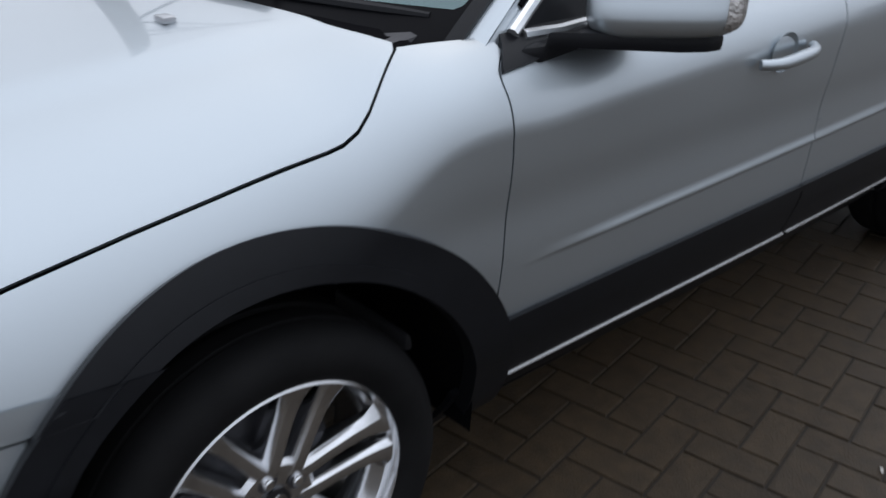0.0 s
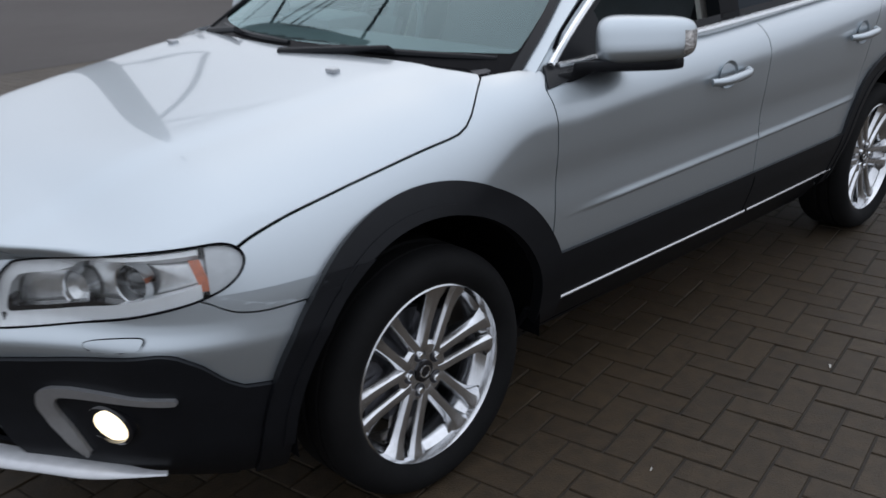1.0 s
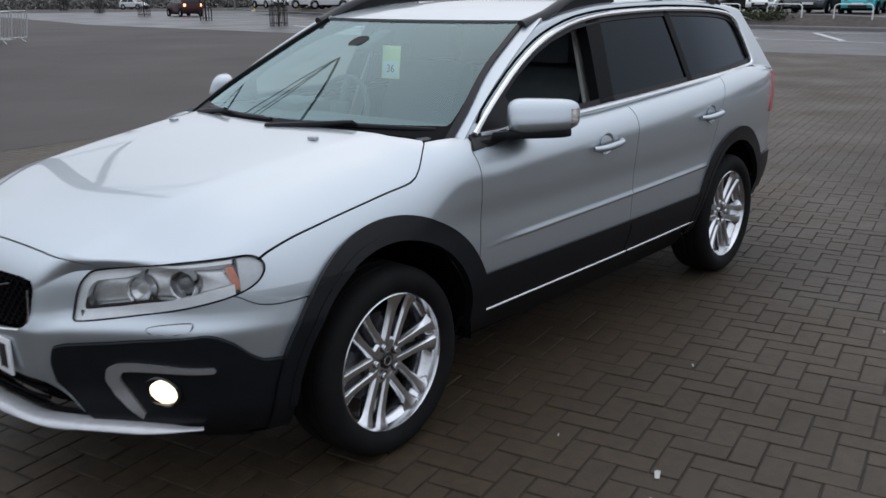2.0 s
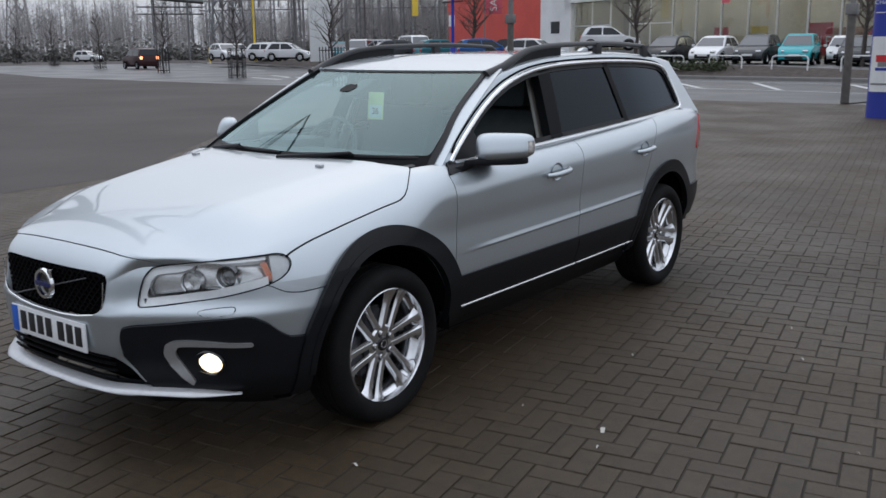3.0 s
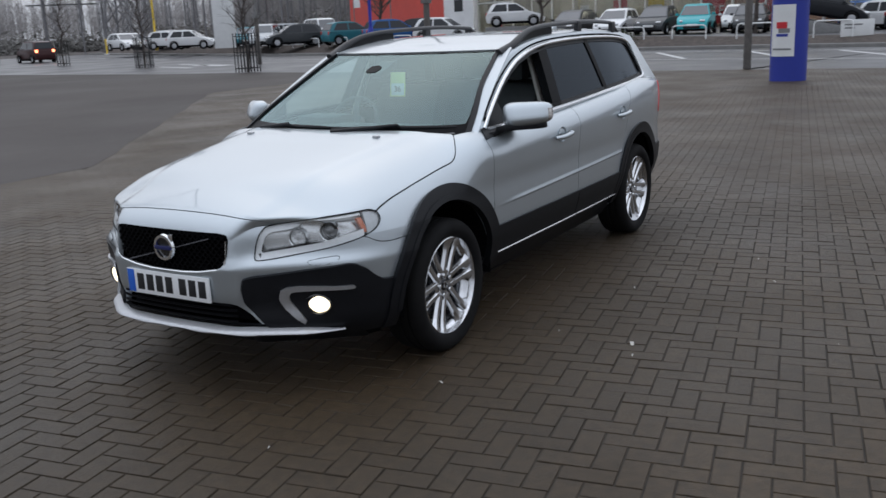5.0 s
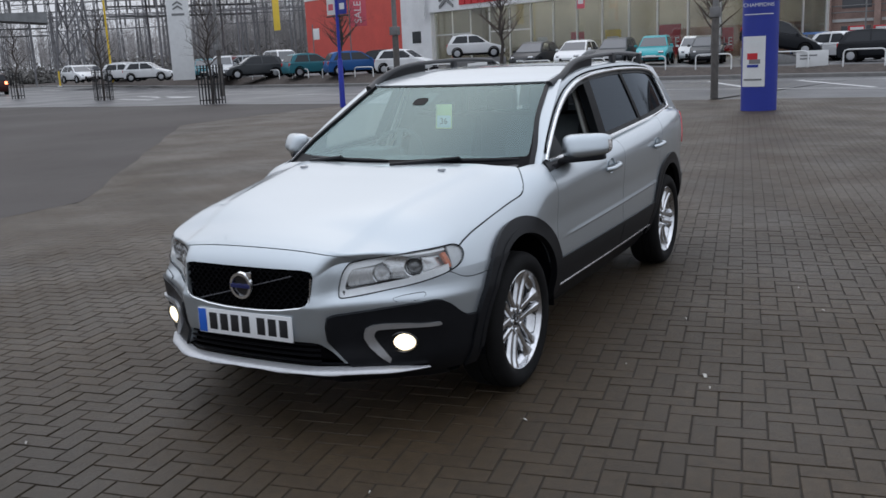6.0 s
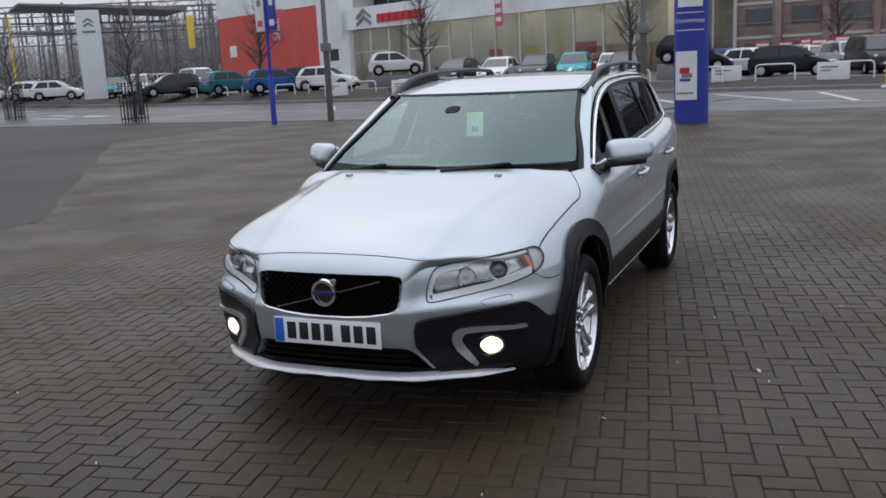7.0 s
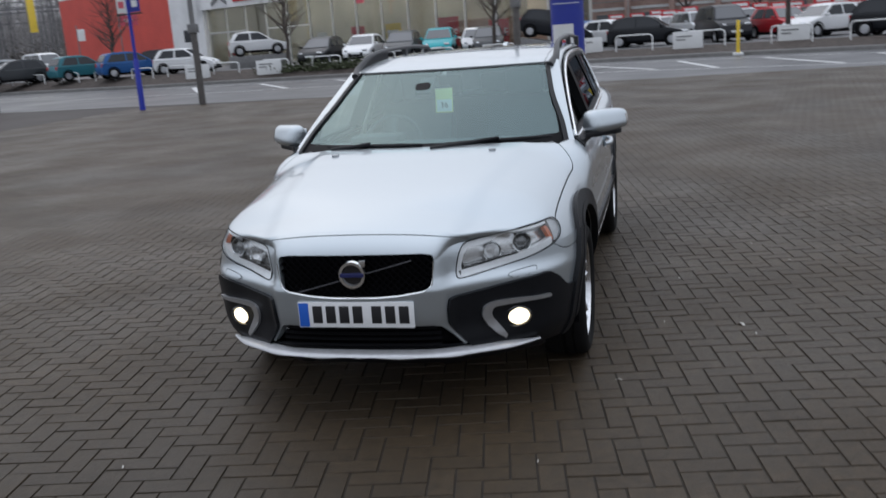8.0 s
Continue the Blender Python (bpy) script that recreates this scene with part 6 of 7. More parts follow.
        for x in (f - 0.72, r + 0.66):
            wh = part("wheel", placed(lathe([(0.0, 0.03), (0.05, 0.04), (0.19, 0.02), (0.20, 0.06)], 20, "Y"), pose(x, sgn * (W / 2 - 0.09), 0.30, 0, 0, 0 if sgn > 0 else 180)), SATIN, car)
            part("tyre", placed(lathe([(0.19, 0.06), (0.22, 0.09), (0.28, 0.09), (0.30, 0.07), (0.30, -0.08), (0.2, -0.09)], 20, "Y"), pose(x, sgn * (W / 2 - 0.09), 0.30, 0, 0, 0 if sgn > 0 else 180)), RUBBER, wh)
            part("arch", placed(lathe([(0.30, 0.095), (0.36, 0.096)], 20, "Y"), pose(x, sgn * (W / 2 - 0.09), 0.32, 0, 0, 0 if sgn > 0 else 180)), GAP, car)
    for sgn in (1, -1):
        part("sill", box(bmesh.new(), (r + 0.95, sgn * (W / 2 - 0.07) - 0.05, h), (f - 1.05, sgn * (W / 2 - 0.07) + 0.05, h + 0.13), 0.02), GAP, car)
    part("lower_bumper", box(bmesh.new(), (f - 0.30, -W / 2 + 0.16, h), (f - 0.02, W / 2 - 0.16, h + 0.12), 0.03), GAP, car)
    part("grille", box(bmesh.new(), (f - 0.08, -0.42, 0.30), (f + 0.012, 0.42, 0.52), 0.03), GLOSSBLACK, car)
    part("number_plate", box(bmesh.new(), (f + 0.0, -0.26, 0.42), (f + 0.03, 0.26, 0.53), 0.005), WHITESIGN, car)
    return car


CARS = {}
for key, color, text, L, H, boxy in (
        ("white_hatchback", (0.78, 0.79, 0.80), "white hatchback parked on the sales lot", 3.7, 1.47, 0.2), ("dark_hatchback", (0.012, 0.014, 0.018), "black hatchback parked on the sales lot", 3.95, 1.5, 0.2),
        ("grey_hatchback", (0.05, 0.055, 0.06), "dark grey hatchback parked on the sales lot", 4.0, 1.5, 0.2), ("turquoise_hatchback", (0.03, 0.36, 0.40), "turquoise hatchback parked on the sales lot", 3.75, 1.55, 0.5),
        ("blue_hatchback", (0.02, 0.10, 0.30), "blue hatchback parked on the sales lot", 3.95, 1.5, 0.2), ("silver_estate", (0.50, 0.52, 0.54), "silver estate car parked on the sales lot", 4.4, 1.6, 0.6),
        ("teal_hatchback", (0.03, 0.16, 0.20), "dark teal hatchback parked on the sales lot", 3.8, 1.5, 0.2), ("white_van", (0.78, 0.79, 0.80), "small white van parked on the sales lot", 4.3, 1.85, 1.0),
        ("red_hatchback", (0.42, 0.02, 0.03), "red hatchback parked on the sales lot", 3.8, 1.5, 0.2), ("black_people_carrier", (0.015, 0.016, 0.02), "black people carrier parked on the sales lot", 4.5, 1.75, 0.9)):
    CARS[key] = [build_small_car(key, color, text, L, H, 1.72, boxy), False]


def park(key, x, y, heading, z=None, pitch=0):
    car, used = CARS[key]
    m = pose(x, y, lot_z(x, y) if z is None else z, 0, 0, heading) @ pose(0, 0, 0, 0, pitch, 0)
    CARS[key][1] = True
    if used:
        return copy_thing(car, m)
    car.matrix_world = m
    return car


PARKED = [("turquoise_hatchback", -44.6, -10.8, 8), ("white_hatchback", -44.2, -15.1, 2), ("grey_hatchback", -44.5, -12.9, 4), ("dark_hatchback", -43.4, -17.3, 0), ("white_hatchback", -47.8, -9.4, 10), ("grey_hatchback", -46.0, -8.3, 8),
           ("white_hatchback", -44.4, -26.2, 100), ("blue_hatchback", -44.4, -29.9, 138), ("dark_hatchback", -47.6, -29.2, 120), ("teal_hatchback", -45.6, -34.2, 150), ("white_van", -49.5, -39.6, 60), ("silver_estate", -49.6, -42.6, 120),
          ("grey_hatchback", -45.2, -38.8, 320), ("silver_estate", -46.2, -42.2, 30), ("white_hatchback", -50.4, -45.2, 20), ("white_hatchback", -50.6, -56.6, 118), ("white_hatchback", -48.0, -51.4, 118), ("dark_hatchback", -52.6, -50.6, 60), ("teal_hatchback", -51.0, -48.4, 40), ("dark_hatchback", -58.0, -48.0, 40), ("white_hatchback", -55.5, -45.0, 40),
          ("white_hatchback", -50.0, -61.5, 75), ("white_hatchback", -53.0, -63.5, 75), ("silver_estate", -57.5, -64.0, 75),
          ("dark_hatchback", -42.6, 0.5, 82), ("white_hatchback", -46.4, -1.4, 60), ("blue_hatchback", -49.6, -2.9, 40), ("red_hatchback", -51.6, -3.2, 30), ("silver_estate", -48.5, 3.0, 20), ("black_people_carrier", -42.2, 4.05, 14), ("white_hatchback", -39.9, 8.3, -52), ("red_hatchback", -42.4, 6.9, 24),
          ("dark_hatchback", -35.6, 10.8, 62)]
for k, row in enumerate(((-54.0, 4.0), (-51.2, 8.0), (-48.4, 12.0), (-57.6, 0.6), (-45.4, 15.6))):
    for j in range(4):
        PARKED.append((("white_hatchback", "silver_estate", "red_hatchback", "white_hatchback")[(k + j) % 4], row[0] - 0.5 * j - 1.9 * j, row[1] - 2.4 + 2.6 * j * 0.5, 15))
for key, x, y, a in PARKED:
    park(key, x, y, a)
park("white_hatchback", -48.7, -23.5, 116, 1.28)
part("display_ramp", box(bmesh.new(), (-1.9, -0.85, 0), (1.9, 0.85, 0.72), 0.04), GREYPOST).matrix_world = pose(-48.7, -23.5, 0.56, 0, 0, 116)
tagged(bpy.data.objects["display_ramp"], "grey steel display ramp under a white car", "ramp")
# a dark car with its tail driven up a wedge
park("dark_hatchback", -44.2, -4.4, 92, 0.98, 11.5)
wedge = part("display_wedge", prism([(-1.75, -0.02), (-1.75, 0.84), (-1.0, 0.73), (1.7, 0.18), (1.7, -0.02)], -0.85, 0.85, "Y", 0.02), GREYPOST)
wedge.matrix_world = pose(-44.2, -4.4, lot_z(-44.2, -4.4), 0, 0, 92)
tagged(wedge, "grey steel wedge ramp under a dark hatchback", "ramp")
ROOF_HEIGHT = {"white_hatchback": 1.47, "silver_estate": 1.6, "red_hatchback": 1.5}
for key, x, y, a in PARKED[-20:]:
    s = empty("roof_sign", pose(x, y, lot_z(x, y) + ROOF_HEIGHT[key], 0, 0, a), "red and white price board on a car roof", "sign", "price boards on car roofs")
    part("board", box(bmesh.new(), (-0.05, -0.5, -0.01), (0.05, 0.5, 0.32), 0.01), REDSIGN, s)
    part("print", box(bmesh.new(), (0.05, -0.38, 0.08), (0.06, 0.38, 0.24)), WHITESIGN, s, smooth=False)

# a dark red car on the road with its tail lamps lit
moving = build_small_car("dark_red_car", (0.045, 0.014, 0.015), "dark red car on the road with lit tail lamps", 4.3, 1.68, 1.8, 0.8)
moving["group"] = "cars on the road"
moving.matrix_world = pose(-42.6, -63.4, 0, 0, 0, 254)
for ob in moving.children:
    if ob.name.startswith("tail_lamp"):
        ob.data = ob.data.copy()
        ob.data.materials[0] = LAMPLIT
park("white_hatchback", -66, -108, 110, 0.0)


def hoop(x, y, heading, w=1.7):
    t = [(0, -w / 2, -0.3), (0, -w / 2, 0.42), (0, -w / 2 + 0.05, 0.52), (0, -w / 2 + 0.16, 0.56), (0, w / 2 - 0.16, 0.56), (0, w / 2 - 0.05, 0.52), (0, w / 2, 0.42), (0, w / 2, -0.3)]
    return tagged(part("hoop_barrier", tube(t, 0.035, 8), WHITESIGN), "white tubular steel hoop barrier on the verge", "barrier", "hoop barriers along the verge")


first_hoop = hoop(0, 0, 0)
n_hoop = 0
for d in np.arange(44, 152, 3.2):
    x, y, a = along(K_LINE, float(d))
    x, y = x - math.sin(a) * 2.5, y + math.cos(a) * 2.5
    m = pose(x, y, 0.47, 0, 0, math.degrees(a) - 90)
    if n_hoop == 0:
        first_hoop.matrix_world = m
    else:
        copy_thing(first_hoop, m)
    n_hoop += 1


def board(x, y, heading):
    b = tagged(part("sign_board", box(bmesh.new(), (-0.04, -0.66, -0.15), (0.04, 0.66, 0.60), 0.01), WHITESIGN), "low white sign board with grey bars", "sign", "sign boards along the verge")
    b.matrix_world = pose(x, y, 0.44, 0, 0, heading)
    part("board_bar", box(bmesh.new(), (0.04, -0.5, 0.36), (0.05, 0.2, 0.42)), GREYSIGN, b, smooth=False)
    part("board_bar", box(bmesh.new(), (0.04, -0.5, 0.22), (0.05, -0.1, 0.28)), GREYSIGN, b, smooth=False)


for x, y, a in ((-41.0, -23.8, 24), (-40.0, -19.1, 14), (-38.6, -2.2, 2), (-37.2, 2.3, -14), (-36.0, 6.6, -22)):
    board(x, y, a)


def clump(name, places, size, count, material, label, category, leaf=0.05, seed=1, group=""):
    """Many small leaves scattered in uneven heaps, one object."""
    rng = np.random.default_rng(seed)
    V, F = [], []
    for (x, y, z), (sx, sy, sz) in zip(places, size):
        for _ in range(count):
            p = rng.normal(0, 0.42, 3) * (sx, sy, sz)
            p[2] = abs(p[2])
            a, b = rng.normal(0, 1, 3), rng.normal(0, 1, 3)
            a, b = a / np.linalg.norm(a) * leaf, b / np.linalg.norm(b) * leaf
            k = len(V)
            c = np.array((x, y, z)) + p
            V += [c - a, c + b, c + a, c - b]
            F.append((k, k + 1, k + 2, k + 3))
    return tagged(mesh_object(name, V, F, material, smooth=False), label, category, group, "stuff")


hedge_at = []
for d in (69.5, 71, 72.5, 74, 75.5):
    x, y, a = along(K_LINE, d)
    hedge_at.append((x - math.sin(a) * 2.3, y + math.cos(a) * 2.3, 0.34))
clump("low_hedge", hedge_at, [(0.9, 1.1, 0.5)] * len(hedge_at), 500, HEDGE, "low dark green hedge clumps on the verge", "hedge", 0.07)


# ---- posts, pillar, banners ----
def lamp_post(x, y):
    p = empty("street_lamp", pose(x, y, 0), "grey steel lamp post with a dark brown sleeve", "lamp post", "lamp posts along the road")
    part("sleeve", lathe([(0.0, 2.45), (0.085, 2.45), (0.105, 2.42), (0.11, 0.0)], 20, "Z"), BROWNPOST, p, "dark brown lower sleeve")
    part("pole", lathe([(0.0, 9.0), (0.055, 9.0), (0.085, 2.4), (0.09, 0.0)], 16, "Z"), GREYPOST, p)
    part("collar", box(bmesh.new(), (-0.10, -0.15, 2.3), (0.12, 0.15, 2.58), 0.02), GREYPOST, p)
    part("arm", tube([(0, 0, 8.9), (0.4, 0, 9.15), (1.2, 0, 9.25)], 0.04, 8), GREYPOST, p)
    part("lantern", box(bmesh.new(), (1.1, -0.13, 9.18), (1.75, 0.13, 9.32), 0.04), GREYPOST, p)


for x, y in ((-22.0, -3.0), (-21.8, -13.5), (-31.3, -29.6)):
    lamp_post(x, y)


def blue_pole():
    p = empty("banner_pole", pose(-20.7, -15.05, 0, 0, 0, -22), "bright blue steel banner pole on the paving", "pole")
    part("lower_tube", lathe([(0.0, 1.62), (0.06, 1.62), (0.088, 1.55), (0.092, 0.0)], 20, "Z"), BLUEPAINT, p)
    part("pole", lathe([(0.0, 4.5), (0.05, 4.5), (0.055, 1.5)], 16, "Z"), BLUEPAINT, p)
    part("bracket", tube([(0, -0.62, 3.0), (0, 0.62, 3.0)], 0.025, 8), IRON, p)
    part("bracket", tube([(0, -0.62, 4.33), (0, 0.62, 4.33)], 0.025, 8), IRON, p)
    for s0, m, lab in ((-1, WHITESIGN, "white cloth banner"), (1, BLUESIGN, "blue cloth banner")):
        b = part("banner", box(bmesh.new(), (-0.01, s0 * 0.33 - 0.24, 3.05), (0.01, s0 * 0.33 + 0.24, 4.3), 0.004), m, p, lab)
        part("banner_print", box(bmesh.new(), (0.01, s0 * 0.33 - 0.14, 3.2), (0.014, s0 * 0.33 + 0.14, 3.4)), WHITESIGN if s0 > 0 else PINK, b, smooth=False)
        part("banner_print", placed(lathe([(0, 0.012), (0.12, 0.012), (0.12, 0.0)], 20, "X"), pose(0, s0 * 0.33, 3.95)), WHITESIGN if s0 > 0 else GREYSIGN, b, smooth=False)


blue_pole()


def blue_pillar():
    p = empty("blue_pillar", pose(-17.25, -1.0, 0, 0, 0, 14), "tall blue curved pillar with a white poster", "pillar")
    n = 14
    front = [(0.30 * math.cos(a), 0.40 * math.sin(a)) for a in np.linspace(-math.pi / 2, math.pi / 2, n)]
    back = [(-0.10, 0.40), (-0.22, 0.30), (-0.22, -0.30), (-0.10, -0.40)]
    part("column", prism(front + back, 0.0, 4.6, "Z"), BLUESIGN, p)

    def face(y0, y1, z0, z1, d, name, m, label=""):
        ys = np.linspace(y0, y1, 8)
        v, f = [], []
        for y in ys:
            x = 0.30 * math.sqrt(max(0, 1 - (y / 0.40) ** 2)) + d
            v += [(x, y, z0), (x, y, z1)]
        f = [(2 * i, 2 * i + 2, 2 * i + 3, 2 * i + 1) for i in range(7)]
        return mesh_object(name, v, f, m, p, label)

    face(-0.385, 0.09, 0.56, 1.70, 0.012, "poster", WHITESIGN, "white paper poster")
    for y0, y1, z0, z1, m in ((-0.30, -0.08, 1.18, 1.32, REDSIGN), (-0.26, -0.02, 1.08, 1.18, GREYSIGN), (-0.30, -0.06, 1.00, 1.06, BLUESIGN), (-0.36, 0.02, 0.70, 0.74, GREYSIGN)):
        face(y0, y1, z0, z1, 0.018, "poster_print", m)
    for z in (2.18, 2.58):
        face(-0.37, 0.25, z, z + 0.018, 0.01, "pillar_rule", WHITESIGN)
    face(-0.34, 0.22, 2.72, 2.90, 0.01, "pillar_bar", WHITESIGN)
    m = pose(0.315, -0.08, 2.39, 90, 0, 90)
    text_mesh("lettering", "CHAMPIONS", 0.118, m, WHITESIGN, p)


blue_pillar()


def flag_pole(x, y, heading, m, z0, z1, w, label, z=0.14, words=""):
    p = empty("banner_flag", pose(x, y, z, 0, 0, heading), label, "banner")
    part("pole", tube([(0, 0, 0), (0, 0, z1 + 0.3)], 0.04, 8), GREYPOST, p)
    cloth = part("cloth", box(bmesh.new(), (-0.01, 0.05, z0), (0.01, 0.05 + w, z1), 0.003), m, p)
    if words:
        text_mesh("lettering", words, w * 0.62, pose(0.013, 0.05 + w * 0.5, (z0 + z1) / 2 - 0.2, 90, 0, 90) @ pose(0, 0, 0, 0, 0, 90), WHITESIGN, cloth)


flag_pole(-56.0, -45.2, -25, YELLOWSIGN, 3.9, 6.4, 1.1, "yellow banner on a pole")
flag_pole(-49.9, -33.8, 32, PINK, 3.2, 5.5, 1.15, "pink and white banner on a pole", 0.56, "SALE")
flag_pole(-46.2, -0.6, -10, WHITESIGN, 4.6, 6.2, 0.45, "narrow white banner on a pole", lot_z(-46.2, -0.6))
flag_pole(-52, -38.5, -25, WHITESIGN, 2.9, 3.7, 0.9, "small white banner on a pole")
for x, y, h in ((-33.6, 4.18, 1.0), (-60.0, -76.0, 1.2)):
    b = empty("bollard", pose(x, y, 0.0), "yellow and white traffic bollard", "bollard", "traffic bollards")
    part("base", box(bmesh.new(), (-0.20, -0.20, 0), (0.20, 0.20, 0.12), 0.04), WHITESIGN, b)
    part("post", box(bmesh.new(), (-0.068, -0.068, 0.12), (0.068, 0.068, h + 0.4), 0.03), YELLOWSIGN, b)


pole = tagged(part("yellow_pole", tube([(0, 0, -0.1), (0, 0, 6.6)], 0.085, 8), YELLOWSIGN), "thin yellow painted steel pole beside the far road", "pole")
pole.matrix_world = pose(-50.5, -58.2, lot_z(-50.5, -58.2))
part("collar", tube([(0, 0, 0.0), (0, 0, 0.5)], 0.16, 10), YELLOWSIGN, pole)


# ---- trees ----
def limb_tubes(bm_list, start, direction, length, radius, depth, rng, sides=5, droop=0.0, kids=(3, 5)):
    """Grows a limb with side limbs; every limb is a tapered tube."""
    pts, rad = [start], [radius]
    p, d = Vector(start), Vector(direction).normalized()
    steps = 4 if depth else 3
    for k in range(steps):
        d = (d + Vector((rng.gauss(0, 0.12), rng.gauss(0, 0.12), rng.gauss(0.04, 0.08) - droop))).normalized()
        p = p + d * length / steps
        pts.append(p.copy())
        rad.append(radius * (1 - (k + 1) / steps * 0.75))
    bm_list.append((pts, rad, sides))
    if depth <= 0:
        return
    for k in range(rng.randint(*kids)):
        i = rng.randint(1, steps)
        q = pts[i]
        side = Vector((rng.gauss(0, 1), rng.gauss(0, 1), rng.gauss(0.25, 0.4)))
        limb_tubes(bm_list, q, (d * 0.5 + side.normalized()), length * rng.uniform(0.45, 0.7), rad[i] * 0.6, depth - 1, rng, max(3, sides - 1), droop, kids)


def tubes_mesh(items):
    V, F = [], []
    for pts, rad, sides in items:
        base = len(V)
        for i, p in enumerate(pts):
            d = (pts[min(i + 1, len(pts) - 1)] - pts[max(i - 1, 0)]).normalized()
            u = d.orthogonal().normalized()
            w = d.cross(u)
            for k in range(sides):
                a = 2 * math.pi * k / sides
                V.append(p + rad[i] * (math.cos(a) * u + math.sin(a) * w))
        for i in range(len(pts) - 1):
            for k in range(sides):
                j = (k + 1) % sides
                F.append((base + i * sides + k, base + i * sides + j, base + (i + 1) * sides + j, base + (i + 1) * sides + k))
    return V, F


def bare_tree(name, height, trunk, label, group, seed, guard=False, depth=3, spread=1.0):
    rng = random.Random(seed)
    t = empty(name, None, label, "tree", group)
    stem = [Vector((rng.gauss(0, 0.03) * k, rng.gauss(0, 0.03) * k, height * 0.82 * k / 6)) for k in range(7)]
    V, F = tubes_mesh([(stem, [trunk * (1 - 0.12 * k) for k in range(7)], 8)])
    mesh_object("trunk", V, F, BARK, t)
    limbs = []
    for k in range(26):
        u = 0.34 + 0.64 * k / 25
        i = min(5, int(u * 6))
        q = stem[i].lerp(stem[i + 1], u * 6 - i)
        a = k * 2.4 + rng.uniform(-0.3, 0.3)
        up = 0.5 + 0.9 * u
        limb_tubes(limbs, q, Vector((math.cos(a), math.sin(a), up)), height * 0.25 * spread * (1.25 - 0.7 * u), trunk * 0.46 * (1.2 - u * 0.7), depth - 1, rng, 5)
    V, F = tubes_mesh(limbs)
    mesh_object("crown", V, F, TWIG, t)
    if guard:
        g = part("tree_guard", boxes(*[((x - 0.014, y - 0.014, 0), (x + 0.014, y + 0.014, 1.6)) for x, y in
                 [(sx * 0.36, -0.36 + 0.18 * k) for k in range(5) for sx in (1, -1)] + [(-0.18 + 0.18 * k, sy * 0.36) for k in range(3) for sy in (1, -1)]]), IRON, t, "black iron tree guard", smooth=False)
        for z in (0.15, 0.8, 1.45):
            ring = boxes(((-0.38, -0.38, z), (0.38, -0.35, z + 0.03)), ((-0.38, 0.35, z), (0.38, 0.38, z + 0.03)), ((-0.38, -0.35, z), (-0.35, 0.35, z + 0.03)), ((0.35, -0.35, z), (0.38, 0.35, z + 0.03)))
            part("guard_rail", ring, IRON, g, smooth=False)
    return t


young = [bare_tree("young_tree", 5.2, 0.065, "bare young street tree in an iron guard", "street trees in guards", s, True) for s in (3, 8)]
for k, (x, y) in enumerate(((-24.2, -23.9), (-29.4, -36.0), (-34.6, -49.5), (-40.5, -66.0), (-47.0, -84.0), (-54.0, -104.0), (-62.0, -128.0))):
    m = pose(x, y, 0, 0, 0, 70 * k)
    if k < 2:
        young[k].matrix_world = m
    else:
        copy_thing(young[k % 2], m)
mid = [bare_tree("verge_tree", 7.0, 0.13, "bare spreading tree on the verge", "trees on the verge", s, False, 3, 1.15) for s in (21, 34)]
for k, (x, y, sc) in enumerate(((-45.6, -20.3, 1.0), (-44.2, -7.7, 1.05), (-47.5, -33.0, 0.9), (-37.5, 6.6, 0.9), (-35.5, 13.0, 1.0), (-57.0, 2.6, 1.3), (-60.0, 7.5, 1.4), (-54.0, 11.0, 1.3))):
    m = pose(x, y, 0.1, 0, 0, 100 * k)
    if k < 2:
        mid[k].matrix_world = m
    else:
        copy_thing(mid[k % 2], m)


def far_woods(name, centre, width, turn, rows, count, height, seed, label):
    """Bare woods in the distance: trunks with twigs, haze put into their colour, one object."""
    rng = random.Random(seed)
    items = []
    c, s = math.cos(turn), math.sin(turn)
    for _ in range(count):
        u, v = rng.uniform(-width / 2, width / 2), rng.uniform(0, rows)
        x, y = centre[0] + c * u - s * v, centre[1] + s * u + c * v
        h = height * rng.uniform(0.55, 1.1)
        lean = Vector((rng.gauss(0, 0.03), rng.gauss(0, 0.03), 1))
        stem = [Vector((x, y, 0)) + lean * h * k / 3 for k in range(4)]
        items.append((stem, [0.10, 0.08, 0.05, 0.015], 4))
        for _ in range(26):
            f = rng.uniform(0.25, 0.98)
            q = Vector((x, y, 0)) + lean * h * f
            d = Vector((rng.gauss(0, 1), rng.gauss(0, 1), rng.uniform(0.3, 1.4))).normalized()
            l = h * rng.uniform(0.12, 0.30) * (1.25 - f) + 0.5
            items.append(([q, q + d * l * 0.5, q + d * l + Vector((0, 0, 0.15 * l))], [0.035, 0.025, 0.010], 3))
    V, F = tubes_mesh(items)
    return tagged(mesh_object(name, V, F, HAZEWOODS, smooth=False), label, "trees", kind="stuff")


